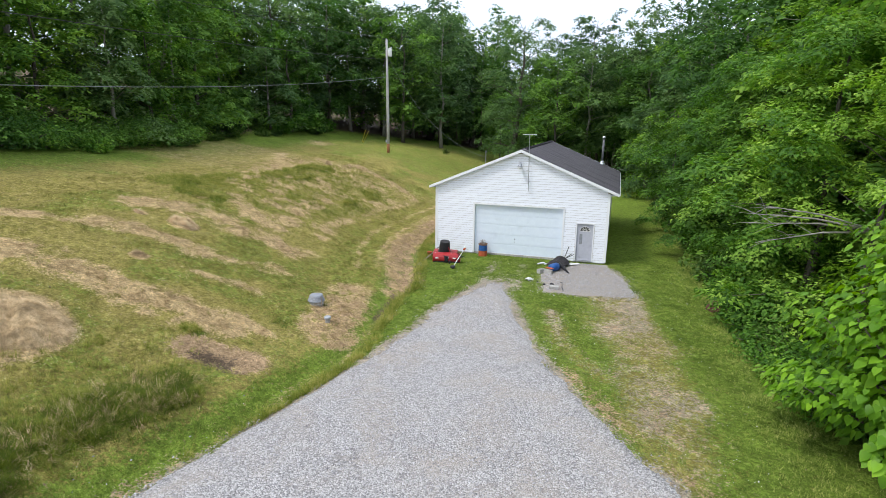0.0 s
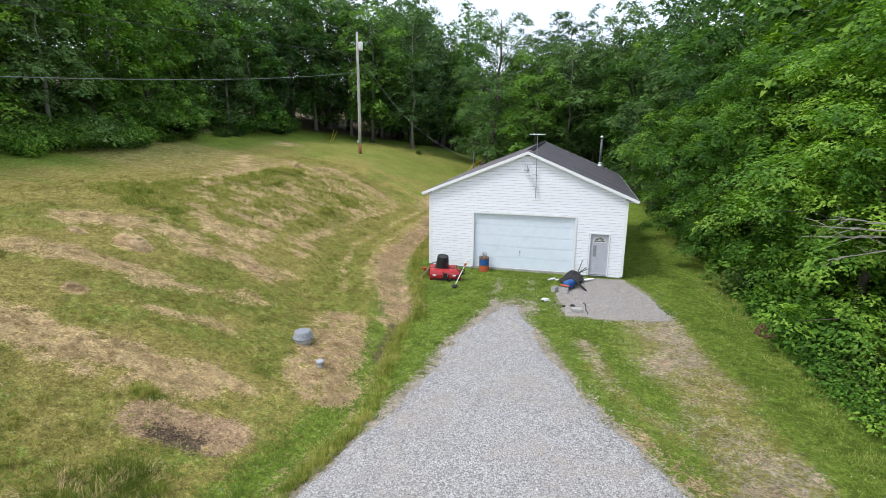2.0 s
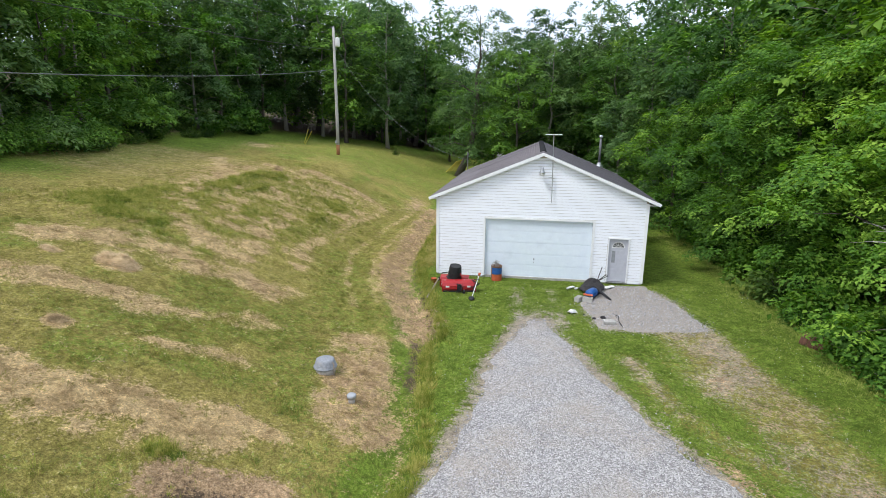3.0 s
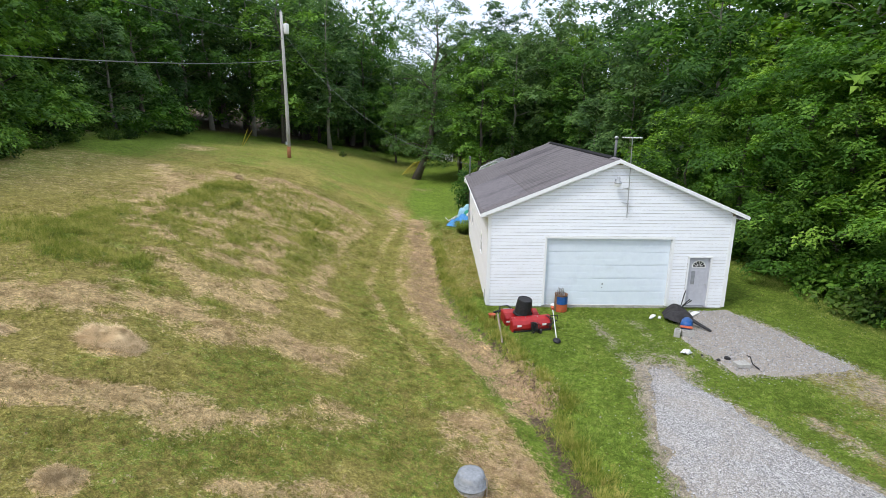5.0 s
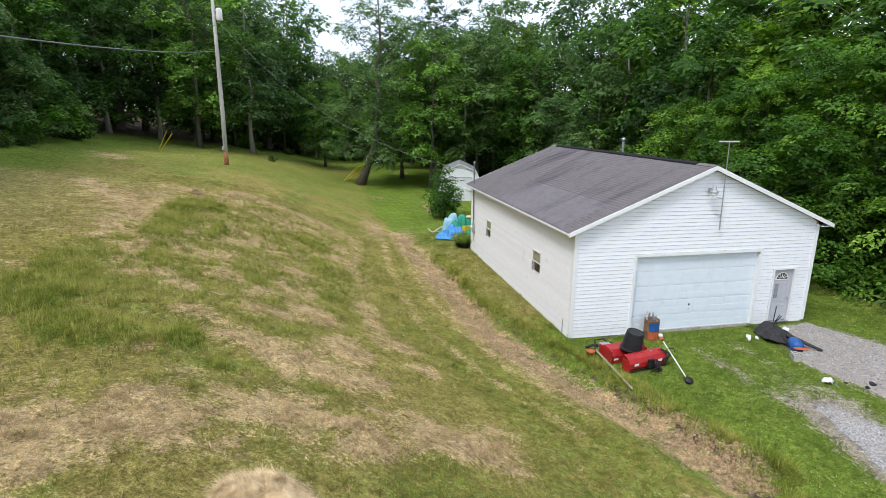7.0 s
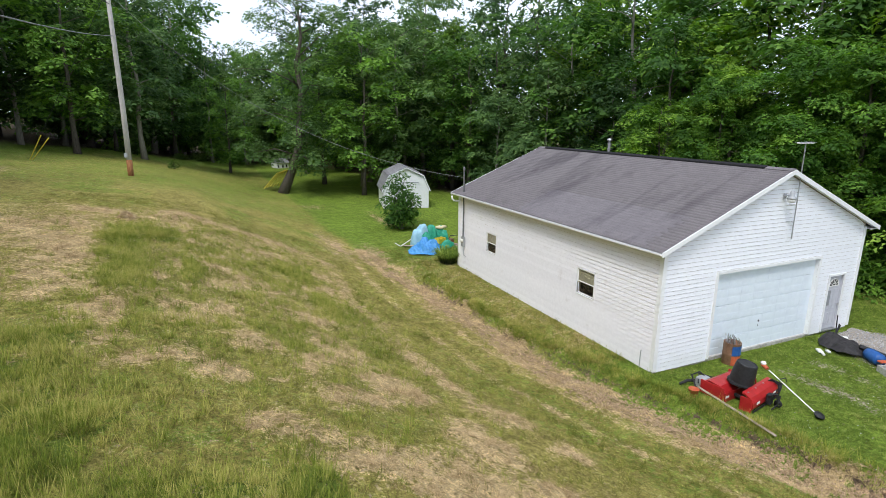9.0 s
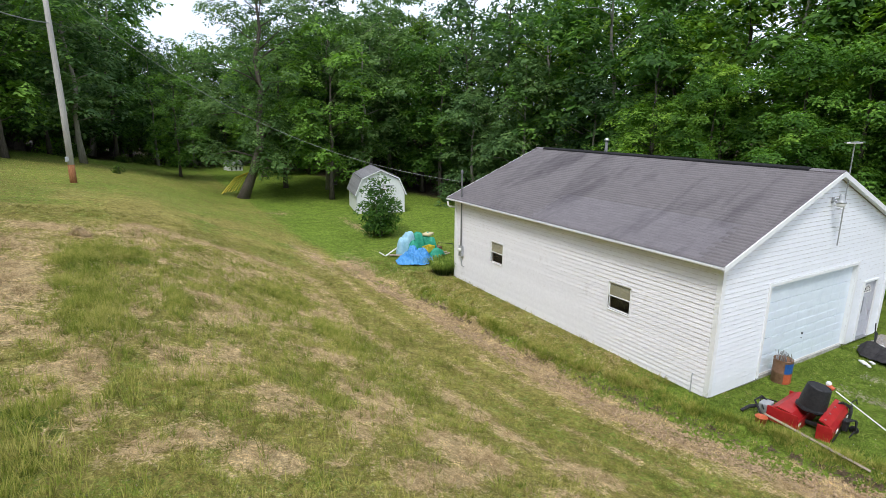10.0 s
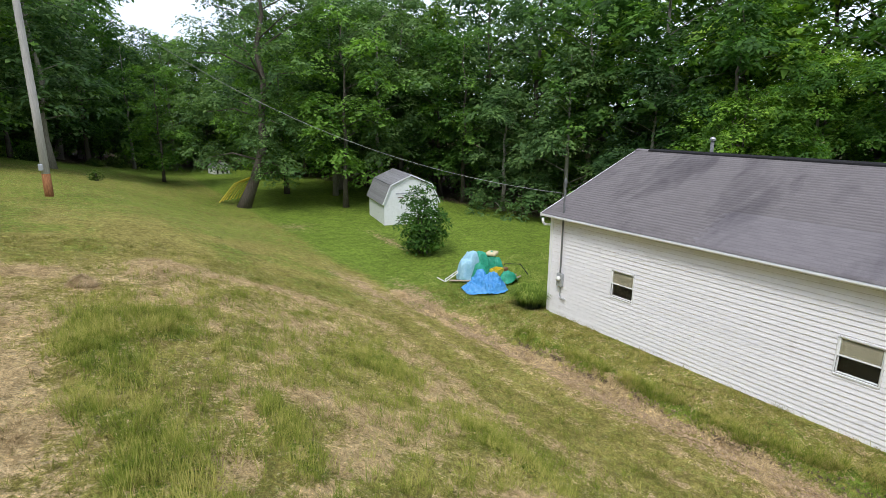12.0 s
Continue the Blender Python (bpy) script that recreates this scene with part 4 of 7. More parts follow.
    part("fan_light", bm, "dark", ed, "dark half-round fan light glass")
    bm = bmesh.new()
    tube(bm, [(cx + R * math.cos(math.pi * i / 14), GY0 + 0.05, cz + R * math.sin(math.pi * i / 14)) for i in range(15)], 0.018, 6)
    tube(bm, [(cx - R, GY0 + 0.05, cz), (cx + R, GY0 + 0.05, cz)], 0.018, 6)
    tube(bm, [(cx + 0.09 * math.cos(math.pi * i / 10), GY0 + 0.05, cz + 0.09 * math.sin(math.pi * i / 10)) for i in range(11)], 0.013, 6)
    for i in range(1, 6):
        a = math.pi * i / 6
        tube(bm, [(cx + 0.09 * math.cos(a), GY0 + 0.05, cz + 0.09 * math.sin(a)), (cx + R * math.cos(a), GY0 + 0.05, cz + R * math.sin(a))], 0.012, 6)
    part("glazing_bars", bm, "white", ed, "white glazing bars")
    part("notice", boxes((ed0 + 0.15, GY0 + 0.036, 1.0, ed0 + 0.30, GY0 + 0.0415, 1.55)), "tub_blue", ed, "faded blue paper notice")
    part("door_knob", lathe([(0.0, 0.0), (0.03, 0.005), (0.03, 0.012), (0.014, 0.016), (0.014, 0.04), (0.03, 0.05), (0.03, 0.07), (0.0, 0.08)], 14, m=pose(ed1 - 0.09, GY0 + 0.055, 1.0, 90)), "steel", ed, "metal door knob")
    part("door_sill", boxes((ed0 - 0.05, GY0 - 0.06, 0.07, ed1 + 0.05, GY0 + 0.1, 0.105), bevel=0.008), "steel", ed)
    # windows in the long wall
    for a, b in wins:
        wi = part("window", boxes((GX0 - 0.03, a - 0.025, wz0 - 0.025, GX0 + 0.1, a, wz1 + 0.025), (GX0 - 0.03, b, wz0 - 0.025, GX0 + 0.1, b + 0.025, wz1 + 0.025),
                                  (GX0 - 0.03, a, wz1, GX0 + 0.1, b, wz1 + 0.025), (GX0 - 0.04, a, wz0 - 0.035, GX0 + 0.1, b, wz0)), "trim", g, "white double-hung window with tan blind")
        zm = (wz0 + wz1) / 2
        for nm, z0, z1, xo in (("upper_sash", zm - 0.015, wz1, 0.0), ("lower_sash", wz0, zm + 0.015, 0.028)):
            x0, x1 = GX0 + 0.0 + xo, GX0 + 0.026 + xo
            sa = part(nm, boxes((x0, a, z0, x1, a + 0.032, z1), (x0, b - 0.032, z0, x1, b, z1), (x0, a + 0.032, z0, x1, b - 0.032, z0 + 0.034), (x0, a + 0.032, z1 - 0.034, x1, b - 0.032, z1)), "trim", wi)
            p = part("pane", boxes((x0 + 0.01, a + 0.032, z0 + 0.034, x0 + 0.014, b - 0.032, z1 - 0.034)), "glass", sa)
            p.visible_shadow = False
        part("blind", boxes((GX0 + 0.018, a + 0.034, zm + 0.02, GX0 + 0.022, b - 0.034, wz1 - 0.036)), "blind", wi, "tan blind drawn half way down")
        # added near-black panel; its colour stands in for the room's shade
        part("backing", boxes((GX0 + 0.3, a - 0.5, wz0 - 0.4, GX0 + 0.32, b + 0.5, wz1 + 0.4)), "dark", wi, "dark panel behind the glass, coloured as the unlit interior")
    # roof
    ov, y0, y1 = 0.32, GY0 - 0.22, GY1 + 0.25
    nx = Vector((-PITCH, 0, 1)).normalized()
    for nm, s in (("left", -1), ("right", 1)):
        ex = (GX0 - ov) if s < 0 else (GX1 + 0.43)
        ez = EAVE - 0.155
        deck = bmesh.new()
        a = [deck.verts.new(p) for p in ((ex, y0 + 0.02, ez + 0.12), (MIDX, y0 + 0.02, RIDGE + 0.12), (MIDX, y1 - 0.02, RIDGE + 0.12), (ex, y1 - 0.02, ez + 0.12))]
        b = [deck.verts.new(p.co + Vector((0, 0, 0.06))) for p in a]
        deck.faces.new(a)
        deck.faces.new(b[::-1])
        for i in range(4):
            deck.faces.new((a[i], a[(i + 1) % 4], b[(i + 1) % 4], b[i]))
        bmesh.ops.recalc_face_normals(deck, faces=deck.faces[:])
        slope_ob = part("roof_slope", deck, "shingle_mass", g, "weathered grey-brown asphalt shingle roof with dark streaks")
        ROOF.append((slope_ob, s, ex, ez, y0, y1))
        # eave fascia and soffit
        part("fascia", boxes((ex - 0.012 if s < 0 else ex - 0.012, y0 + 0.03, ez + 0.075, ex + 0.012, y1 - 0.03, ez + 0.16)), "trim", g)
        part("soffit", boxes((min(ex, GX0 if s < 0 else GX1) + 0.012, y0 + 0.03, ez + 0.078, max(ex, GX0 if s < 0 else GX1) - 0.012 - (0.02 if s < 0 else 0), y1 - 0.03, ez + 0.096)), "trim", g, "stained white soffit")
        # rake boards at both gable ends
        for yy, so in ((y0, -1), (y1, 1)):
            bm = bmesh.new()
            pts = ((ex + s * 0.02, ez + 0.04), (MIDX, RIDGE + 0.04), (MIDX, RIDGE + 0.185), (ex + s * 0.02, ez + 0.185))
            f0 = [bm.verts.new((x, yy - 0.012, z)) for x, z in pts]
            f1 = [bm.verts.new((x, yy + 0.012, z)) for x, z in pts]
            bm.faces.new(f0)
            bm.faces.new(f1[::-1])
            for i in range(4):
                bm.faces.new((f0[i], f1[i], f1[(i + 1) % 4], f0[(i + 1) % 4]))
            bmesh.ops.recalc_face_normals(bm, faces=bm.faces[:])
            part("rake_board", bm, "trim", g)
            # sloping soffit under the rake
            bm = bmesh.new()
            ya, yb = (yy + 0.014, GY0 - 0.026) if so < 0 else (GY1 + 0.026, yy - 0.014)
            f0 = [bm.verts.new((x, ya, z)) for x, z in ((ex, ez + 0.085), (MIDX, RIDGE + 0.085), (MIDX, RIDGE + 0.105), (ex, ez + 0.105))]
            f1 = [bm.verts.new((v.co.x, yb, v.co.z)) for v in f0]
            bm.faces.new(f0)
            bm.faces.new(f1[::-1])
            for i in range(4):
                bm.faces.new((f0[i], f1[i], f1[(i + 1) % 4], f0[(i + 1) % 4]))
            bmesh.ops.recalc_face_normals(bm, faces=bm.faces[:])
            part("rake_soffit", bm, "trim", g)
        # gutter
        bm = bmesh.new()
        gx = ex + s * 0.012
        prof = ((0, 0.165), (0, 0.105), (s * 0.015, 0.092), (s * 0.045, 0.096), (s * 0.055, 0.12), (s * 0.055, 0.15), (s * 0.05, 0.15), (s * 0.048, 0.12), (s * 0.04, 0.104), (s * 0.005, 0.112), (s * 0.005, 0.165))
        r0 = [bm.verts.new((gx + p, y0 + 0.02, ez + q)) for p, q in prof]
        r1 = [bm.verts.new((gx + p, y1 - 0.02, ez + q)) for p, q in prof]
        for i in range(len(prof)):
            j = (i + 1) % len(prof)
            bm.faces.new((r0[i], r0[j], r1[j], r1[i]))
        bm.faces.new(r0)
        bm.faces.new(r1[::-1])
        bmesh.ops.recalc_face_normals(bm, faces=bm.faces[:])
        part("gutter", bm, "trim", g, "white gutter with rust-stained lip")
    bm = bmesh.new()
    dx = GX0 - ov - 0.05
    tube(bm, [(dx, GY1 + 0.1, EAVE - 0.14), (dx + 0.02, GY1 + 0.1, EAVE - 0.3), (dx + 0.12, GY1 + 0.11, EAVE - 0.38), (GX0 + 0.0, GY1 + 0.11, EAVE - 0.42)], 0.045, 8)
    soft(part("downspout_elbow", bm, "trim", g))
    # ridge vent
    bm = bmesh.new()
    pr = ((-0.15, RIDGE + 0.13), (-0.14, RIDGE + 0.185), (0, RIDGE + 0.24), (0.14, RIDGE + 0.185), (0.15, RIDGE + 0.13))
    r0 = [bm.verts.new((MIDX + x, y0 + 0.9, z)) for x, z in pr]
    r1 = [bm.verts.new((MIDX + x, y1 - 0.6, z)) for x, z in pr]
    for i in range(4):
        bm.faces.new((r0[i], r1[i], r1[i + 1], r0[i + 1]))
    bm.faces.new(r0)
    bm.faces.new(r1[::-1])
    bm.faces.new((r0[0], r0[4], r1[4], r1[0]))
    bmesh.ops.recalc_face_normals(bm, faces=bm.faces[:])
    part("ridge_vent", bm, "vent", g, "black ridge vent")
    for ya, yb in ((y0, y0 + 0.9), (y1 - 0.6, y1)):
        bm = bmesh.new()
        pr2 = ((-0.15, RIDGE + 0.135), (-0.15, RIDGE + 0.15), (0, RIDGE + 0.212), (0.15, RIDGE + 0.15), (0.15, RIDGE + 0.135))
        r0 = [bm.verts.new((MIDX + x, ya, z)) for x, z in pr2]
        r1 = [bm.verts.new((MIDX + x, yb, z)) for x, z in pr2]
        for i in range(4):
            bm.faces.new((r0[i], r1[i], r1[i + 1], r0[i + 1]))
        bm.faces.new(r0)
        bm.faces.new(r1[::-1])
        bmesh.ops.recalc_face_normals(bm, faces=bm.faces[:])
        part("ridge_cap", bm, "shingle_mass", g)
    return g


ROOF = []
garage = build_garage()


def build_wall_light():
    t = thing("wall_light", "grey barn light on the white gable", "light", (-4.78, GY0 - 0.03, 5.05))
    part("bracket", boxes((-0.06, -0.02, -0.08, 0.06, 0.006, 0.08), bevel=0.008), "grey_box", t)
    bm = bmesh.new()
    tube(bm, [(0, -0.02, 0.0), (0, -0.12, 0.05), (0, -0.2, 0.05)], 0.022, 8)
    part("arm", bm, "grey_box", t)
    soft(part("housing", lathe([(0.0, 0.2), (0.05, 0.19), (0.07, 0.12), (0.075, 0.03), (0.13, -0.02), (0.14, -0.06), (0.13, -0.06)], 20, m=pose(0, -0.22, 0.0)), "grey_box", t))
    soft(part("lens", lathe([(0.125, -0.05), (0.12, -0.12), (0.09, -0.17), (0.0, -0.19)], 20, m=pose(0, -0.22, 0.0)), "white", t, "milky white lens, unlit"))


def build_antenna():
    t = thing("tv_antenna", "thin metal mast with a flat antenna on the gable", "antenna", (-4.3, GY0 - 0.14, 3.68))
    bm = bmesh.new()
    tube(bm, [(0.0, 0.0, 0.0), (-0.03, 0.0, 1.5), (-0.06, 0, 2.96)], 0.019, 8)
    part("mast", bm, "steel", t)
    for z in (0.52, 1.08):
        bm = bmesh.new()
        tube(bm, [(-0.015, 0, z), (-0.05, 0.11, z + 0.02), (-0.2, 0.128, z + 0.03)], 0.012, 6)
        tube(bm, [(-0.02, 0.0, z), (0.06, 0.12, z)], 0.012, 6)
        part("wall_bracket", bm, "steel", t)
    hd = part("antenna_head", boxes((-0.42, -0.05, 2.95, 0.30, 0.05, 2.99), bevel=0.01), "white", t, "flat white antenna head")
    bm = bmesh.new()
    for k in range(7):
        x = -0.40 + k * 0.11
        tube(bm, [(x, -0.12, 2.99), (x, 0.12, 2.99)], 0.008, 5)
    part("elements", bm, "steel", hd)


def build_flue():
    z = RIDGE - (-0.95 - MIDX) * PITCH + 0.17
    t = thing("flue_pipe", "galvanised stove flue with a rain cap on the roof", "chimney pipe", (-0.95, 12.3, z))
    part("flashing", lathe([(0.24, -0.06), (0.22, 0.05), (0.12, 0.16), (0.11, 0.2)], 18), "steel", t)
    part("storm_collar", lathe([(0.15, 0.2), (0.09, 0.26)], 18), "steel", t, "pale storm collar")
    soft(part("pipe", lathe([(0.075, 0.1), (0.075, 1.85)], 16), "dull_pipe", t))
    part("rain_cap", lathe([(0.05, 1.85), (0.13, 1.87), (0.13, 1.93), (0.09, 1.99), (0.0, 2.02)], 18), "steel", t)


def build_meter():
    x, y = GX0 - 0.035, 12.27
    t = thing("electric_meter", "grey electric meter with conduit up through the eave", "electric meter", (x, y, 1.2))
    part("meter_box", boxes((-0.11, -0.13, 0.0, 0.0, 0.13, 0.48), bevel=0.015), "grey_box", t)
    soft(part("meter_dial", lathe([(0.0, 0.11), (0.06, 0.1), (0.085, 0.06), (0.09, 0.0)], 18, m=pose(-0.11, 0, 0.3, 0, -90)), "white", t, "glass meter dome"))
    bm = bmesh.new()
    tube(bm, [(-0.06, 0, 0.48), (-0.06, 0, 3.5)], 0.032, 10)
    part("conduit", bm, "dull_pipe", t, "dark grey conduit")
    bm = bmesh.new()
    tube(bm, [(-0.06, 0, 2.15), (-0.06, 0, 3.72)], 0.034, 10)
    part("mast", bm, "dull_pipe", t)
    part("weather_head", lathe([(0.03, 3.66), (0.06, 3.7), (0.06, 3.8), (0.03, 3.86), (0.0, 3.87)], 12, m=pose(-0.06, 0, 0)), "dull_pipe", t)
    bm = bmesh.new()
    tube(bm, [(-0.05, -0.03, 0.0), (-0.05, -0.03, -0.34), (-0.05, -0.08, -0.42), (-0.05, -0.26, -0.44)], 0.022, 8)
    part("earth_conduit", bm, "grey_box", t)


def build_downpipe_stub():
    t = thing("wall_hose_pipe", "short dark pipe rising by the garage corner", "pipe", (GX0 - 0.05, 0.5, 0.0))
    bm = bmesh.new()
    tube(bm, [(0, 0, -0.05), (0, 0, 0.55), (0.02, 0, 0.6)], 0.014, 7)
    part("pipe", bm, "grey_box", t)


build_wall_light()
build_antenna()
build_flue()
build_meter()
build_downpipe_stub()

# ---- pole and lines ----
POLE = (-24.85, 28.5)


def build_pole():
    z0 = float(land(*POLE))
    t = thing("utility_pole", "weathered wooden utility pole with rust-brown foot", "utility pole", (*POLE, z0))
    top = 15.7 - z0
    bm = bmesh.new()
    tube(bm, [(0, 0, -0.3), (0.02, 0, 4), (0.0, 0, 8), (-0.03, 0, top)], [0.17, 0.155, 0.135, 0.11], 14)
    soft(part("shaft", bm, "pole", t))
    bm = bmesh.new()
    tube(bm, [(0, 0, -0.3), (0.005, 0, 1.0)], [0.178, 0.17], 14)
    soft(part("foot_wrap", bm, "creosote", t, "rust-brown stained foot"))
    part("ground_box", boxes((-0.22, -0.2, 1.15, -0.04, 0.0, 1.42), bevel=0.02), "grey_box", t, "small grey box strapped to the pole")
    tr = part("transformer", lathe([(0.0, 0.0), (0.2, 0.0), (0.22, 0.04), (0.22, 0.72), (0.19, 0.8), (0.08, 0.84), (0.0, 0.84)], 20, m=pose(0.36, -0.05, top - 1.75)), "white", t, "pale grey can transformer")
    soft(tr)
    part("bushing", lathe([(0.03, 0.0), (0.05, 0.04), (0.03, 0.08), (0.05, 0.12), (0.02, 0.18), (0.0, 0.18)], 10, m=pose(0.36, -0.05, top - 0.91)), "brown", tr)
    for zz in (top - 1.5, top - 1.1):
        part("hanger", boxes((0.05, -0.1, zz, 0.18, 0.02, zz + 0.1)), "steel", t)
    part("insulator", lathe([(0.02, 0.0), (0.05, 0.05), (0.03, 0.1), (0.05, 0.14), (0.0, 0.18)], 10, m=pose(-0.03, 0, top)), "grey_box", t)


def cable(name, a, b, sag, radius, material, label, n=24):
    bm = bmesh.new()
    a, b = Vector(a), Vector(b)
    tube(bm, [a.lerp(b, i / n) - Vector((0, 0, 4 * sag * (i / n) * (1 - i / n))) for i in range(n + 1)], radius, 6)
    ob = part(name, bm, material)
    return tagged(ob, label, "cable")


def build_guy():
    t = thing("guy_wire", "guy wire with two yellow guards anchored in grass", "guy wire")
    gx, gy = -31.4, 35.1
    gz = float(land(gx, gy))
    bm = bmesh.new()
    tube(bm, [(POLE[0], POLE[1], 14.4), (gx, gy, gz)], 0.012, 6)
    part("wire", bm, "wire_dark", t)
    for dx in (0.0, 0.75):
        bm = bmesh.new()
        p, q = Vector((gx + dx * 0.2, gy, gz - 0.05)), Vector((POLE[0] + dx * 2.5, POLE[1], 14.4 - dx))
        d = (q - p).normalized()
        tube(bm, [p, p + d * 2.3], 0.03, 8)
        part("guard", bm, "yellow", t, "yellow plastic guard")


build_pole()
build_guy()
MAST_TOP = (GX0 - 0.095, 12.27, 4.55)
cable("service_cable", (POLE[0], POLE[1] - 0.1, 14.2), MAST_TOP, 1.95, 0.009, "wire", "twisted grey service cable from pole to garage")
cable("power_line", (POLE[0], POLE[1] - 0.12, 11.85), (-26.6, -60, 9.6), 2.23, 0.022, "wire", "pale grey power line over the field")
cable("power_line", (POLE[0], POLE[1] - 0.12, 13.6), (-33.5, -60, 13.2), 1.3, 0.02, "wire_dark", "dark thin power line along the wood")
cable("power_line", (POLE[0], POLE[1] - 0.1, 15.75), (-36.0, -60, 15.8), 1.2, 0.018, "wire_dark", "dark thin power line along the wood")
cable("power_line", (POLE[0] + 0.1, POLE[1], 11.9), (18.0, 62, 8.5), 1.2, 0.012, "wire_dark", "thin dark line crossing to the far wood")

# ---- woods ----


def leaf_cloud(rng, centres, radii, count, size, flat=0.75, droop=0.2, wide=0.55, jitter=0.26, single=False):
    """Folded leaves spread over the upper shells of many flat boughs; two triangles each."""
    w = radii ** 2
    k = rng.choice(len(centres), count, p=w / w.sum())
    d = rng.normal(size=(count, 3))
    d /= np.linalg.norm(d, axis=1)[:, None] + 1e-9
    d[:, 2] = np.where(rng.rand(count) < 0.85, np.abs(d[:, 2]), d[:, 2])
    rad = radii[k] * (0.55 + 0.5 * rng.rand(count) ** 0.5)
    if single:
        # leaves gather in sprays on the bough
        few = 16
        sp = rng.normal(size=(len(centres), few, 3))
        sp /= np.linalg.norm(sp, axis=2)[:, :, None] + 1e-9
        sp[:, :, 2] = np.abs(sp[:, :, 2])
        d = sp[k, rng.randint(0, few, count)] * (0.75 + 0.3 * rng.rand(count, 1)) + d * 0.27
        rad = radii[k] * 0.95
    p = centres[k] + d * rad[:, None] * np.array([1, 1, flat])
    p[:, 2] -= 0.22 * (d[:, 0] ** 2 + d[:, 1] ** 2) * rad
    n = d * np.array([0.75, 0.75, 0.5]) + np.array([0, 0, 0.7]) + rng.normal(scale=jitter, size=(count, 3))
    n /= np.linalg.norm(n, axis=1)[:, None]
    out = d + rng.normal(scale=0.6, size=(count, 3))
    out[:, 2] -= droop
    a = out - (out * n).sum(1)[:, None] * n
    a /= np.linalg.norm(a, axis=1)[:, None] + 1e-9
    c = np.cross(n, a)
    s = size * (0.55 + 0.9 * rng.rand(count))[:, None]
    fold = 0.14
    tip = p + a * s
    if single:
        v = np.stack([p + c * s * wide * 0.62, tip, p - c * s * wide * 0.62 + a * s * 0.2], 1).reshape(-1, 3)
        return v, np.arange(3 * count).reshape(count, 3)
    le = p + a * s * 0.45 + c * s * wide * 0.5 + n * s * fold
    ri = p + a * s * 0.45 - c * s * wide * 0.5 + n * s * fold
    v = np.stack([p, le, tip, ri], 1).reshape(-1, 3)
    i = np.arange(count)[:, None] * 4
    f = np.concatenate([np.concatenate([i, i + 2, i + 1], 1), np.concatenate([i, i + 3, i + 2], 1)])
    return v, f


def limb_mesh(paths):
    bm = bmesh.new()
    for pts, radii, sd in paths:
        tube(bm, pts, radii, sd)
    return bm


PROFILE = {
    "round": lambda q: math.sin(math.pi * min(1, 0.12 + 0.85 * q)) ** 0.7,
    "skirt": lambda q: (1.0 - 0.15 * q) * (1 - max(0, q - 0.62) / 0.5),
    "tall": lambda q: 0.55 + 0.5 * math.sin(math.pi * q),
}


def make_tree(name, seed, height, spread, leaves, size, leaf="leaf", bark="bark", base=0.18, lean=(0.0, 0.0), boughs=60, label="", shape="round", girth=0.018, bough=0.30, bend=None):
    """A tree with tapered trunk, limbs and a crown of leafy boughs in tiers."""
    rng = np.random.RandomState(seed)
    t = thing(name, label, "tree")
    trunk, n = [], 9
    for i in range(n):
        q = i / (n - 1)
        w = rng.normal(scale=0.010 * height, size=2) * (0 if i == 0 else 1)
        lx, ly = (lean[0] * q * height, lean[1] * q * height) if bend is None else bend(q, height)
        trunk.append(Vector((lx + w[0], ly + w[1], q * height * 0.93)))
    r0 = girth * height
    paths = [(trunk, [r0 * (1.35 if i == 0 else 1) * (1 - 0.9 * i / (n - 1)) for i in range(n)], 9)]
    centres, radii = [], []
    at = lambda q: trunk[min(n - 2, int(q * (n - 1)))].lerp(trunk[min(n - 1, int(q * (n - 1)) + 1)], q * (n - 1) - int(q * (n - 1)))
    prof = PROFILE[shape]
    for b in range(boughs):
        q = (b + rng.rand()) / boughs
        h = base + (0.97 - base) * q
        p0 = at(min(0.98, max(0.03, h - 0.10 * (1 - q))))
        ang = b * 2.4 + rng.normal(scale=0.4)
        L = spread * prof(q) * (0.6 + 0.55 * rng.rand())
        rise = (0.05 + 0.6 * q) * L * (0.5 + rng.rand() * 0.6)
        end = p0 + Vector((math.cos(ang) * L, math.sin(ang) * L, rise))
        midp = p0.lerp(end, 0.5) + Vector((0, 0, 0.12 * L))
        if b % 2 == 0:
            rr = r0 * 0.26 * (1 - 0.6 * q)
            paths.append(([p0, midp, end], [rr, rr * 0.6, rr * 0.15], 5))
        for f, k in ((1.0, 0.85), (0.7, 1.0), (0.4, 0.8)):
            if f < 0.5 and rng.rand() < 0.5:
                continue
            c = p0.lerp(end, f) + Vector((0, 0, 0.1 * L * (1 - abs(2 * f - 1)))) + Vector(rng.normal(scale=0.3, size=3))
            centres.append(tuple(c))
            radii.append(k * (bough * spread) * (0.6 + 0.6 * rng.rand()) * (0.7 + 0.4 * (1 - q)))
    soft(part("trunk", limb_mesh(paths), bark, t))
    v, f = leaf_cloud(rng, np.array(centres), np.array(radii), leaves, size, single=True)
    cr = new("crown", np_mesh("crown", v, f, leaf))
    cr.parent = t
    return t


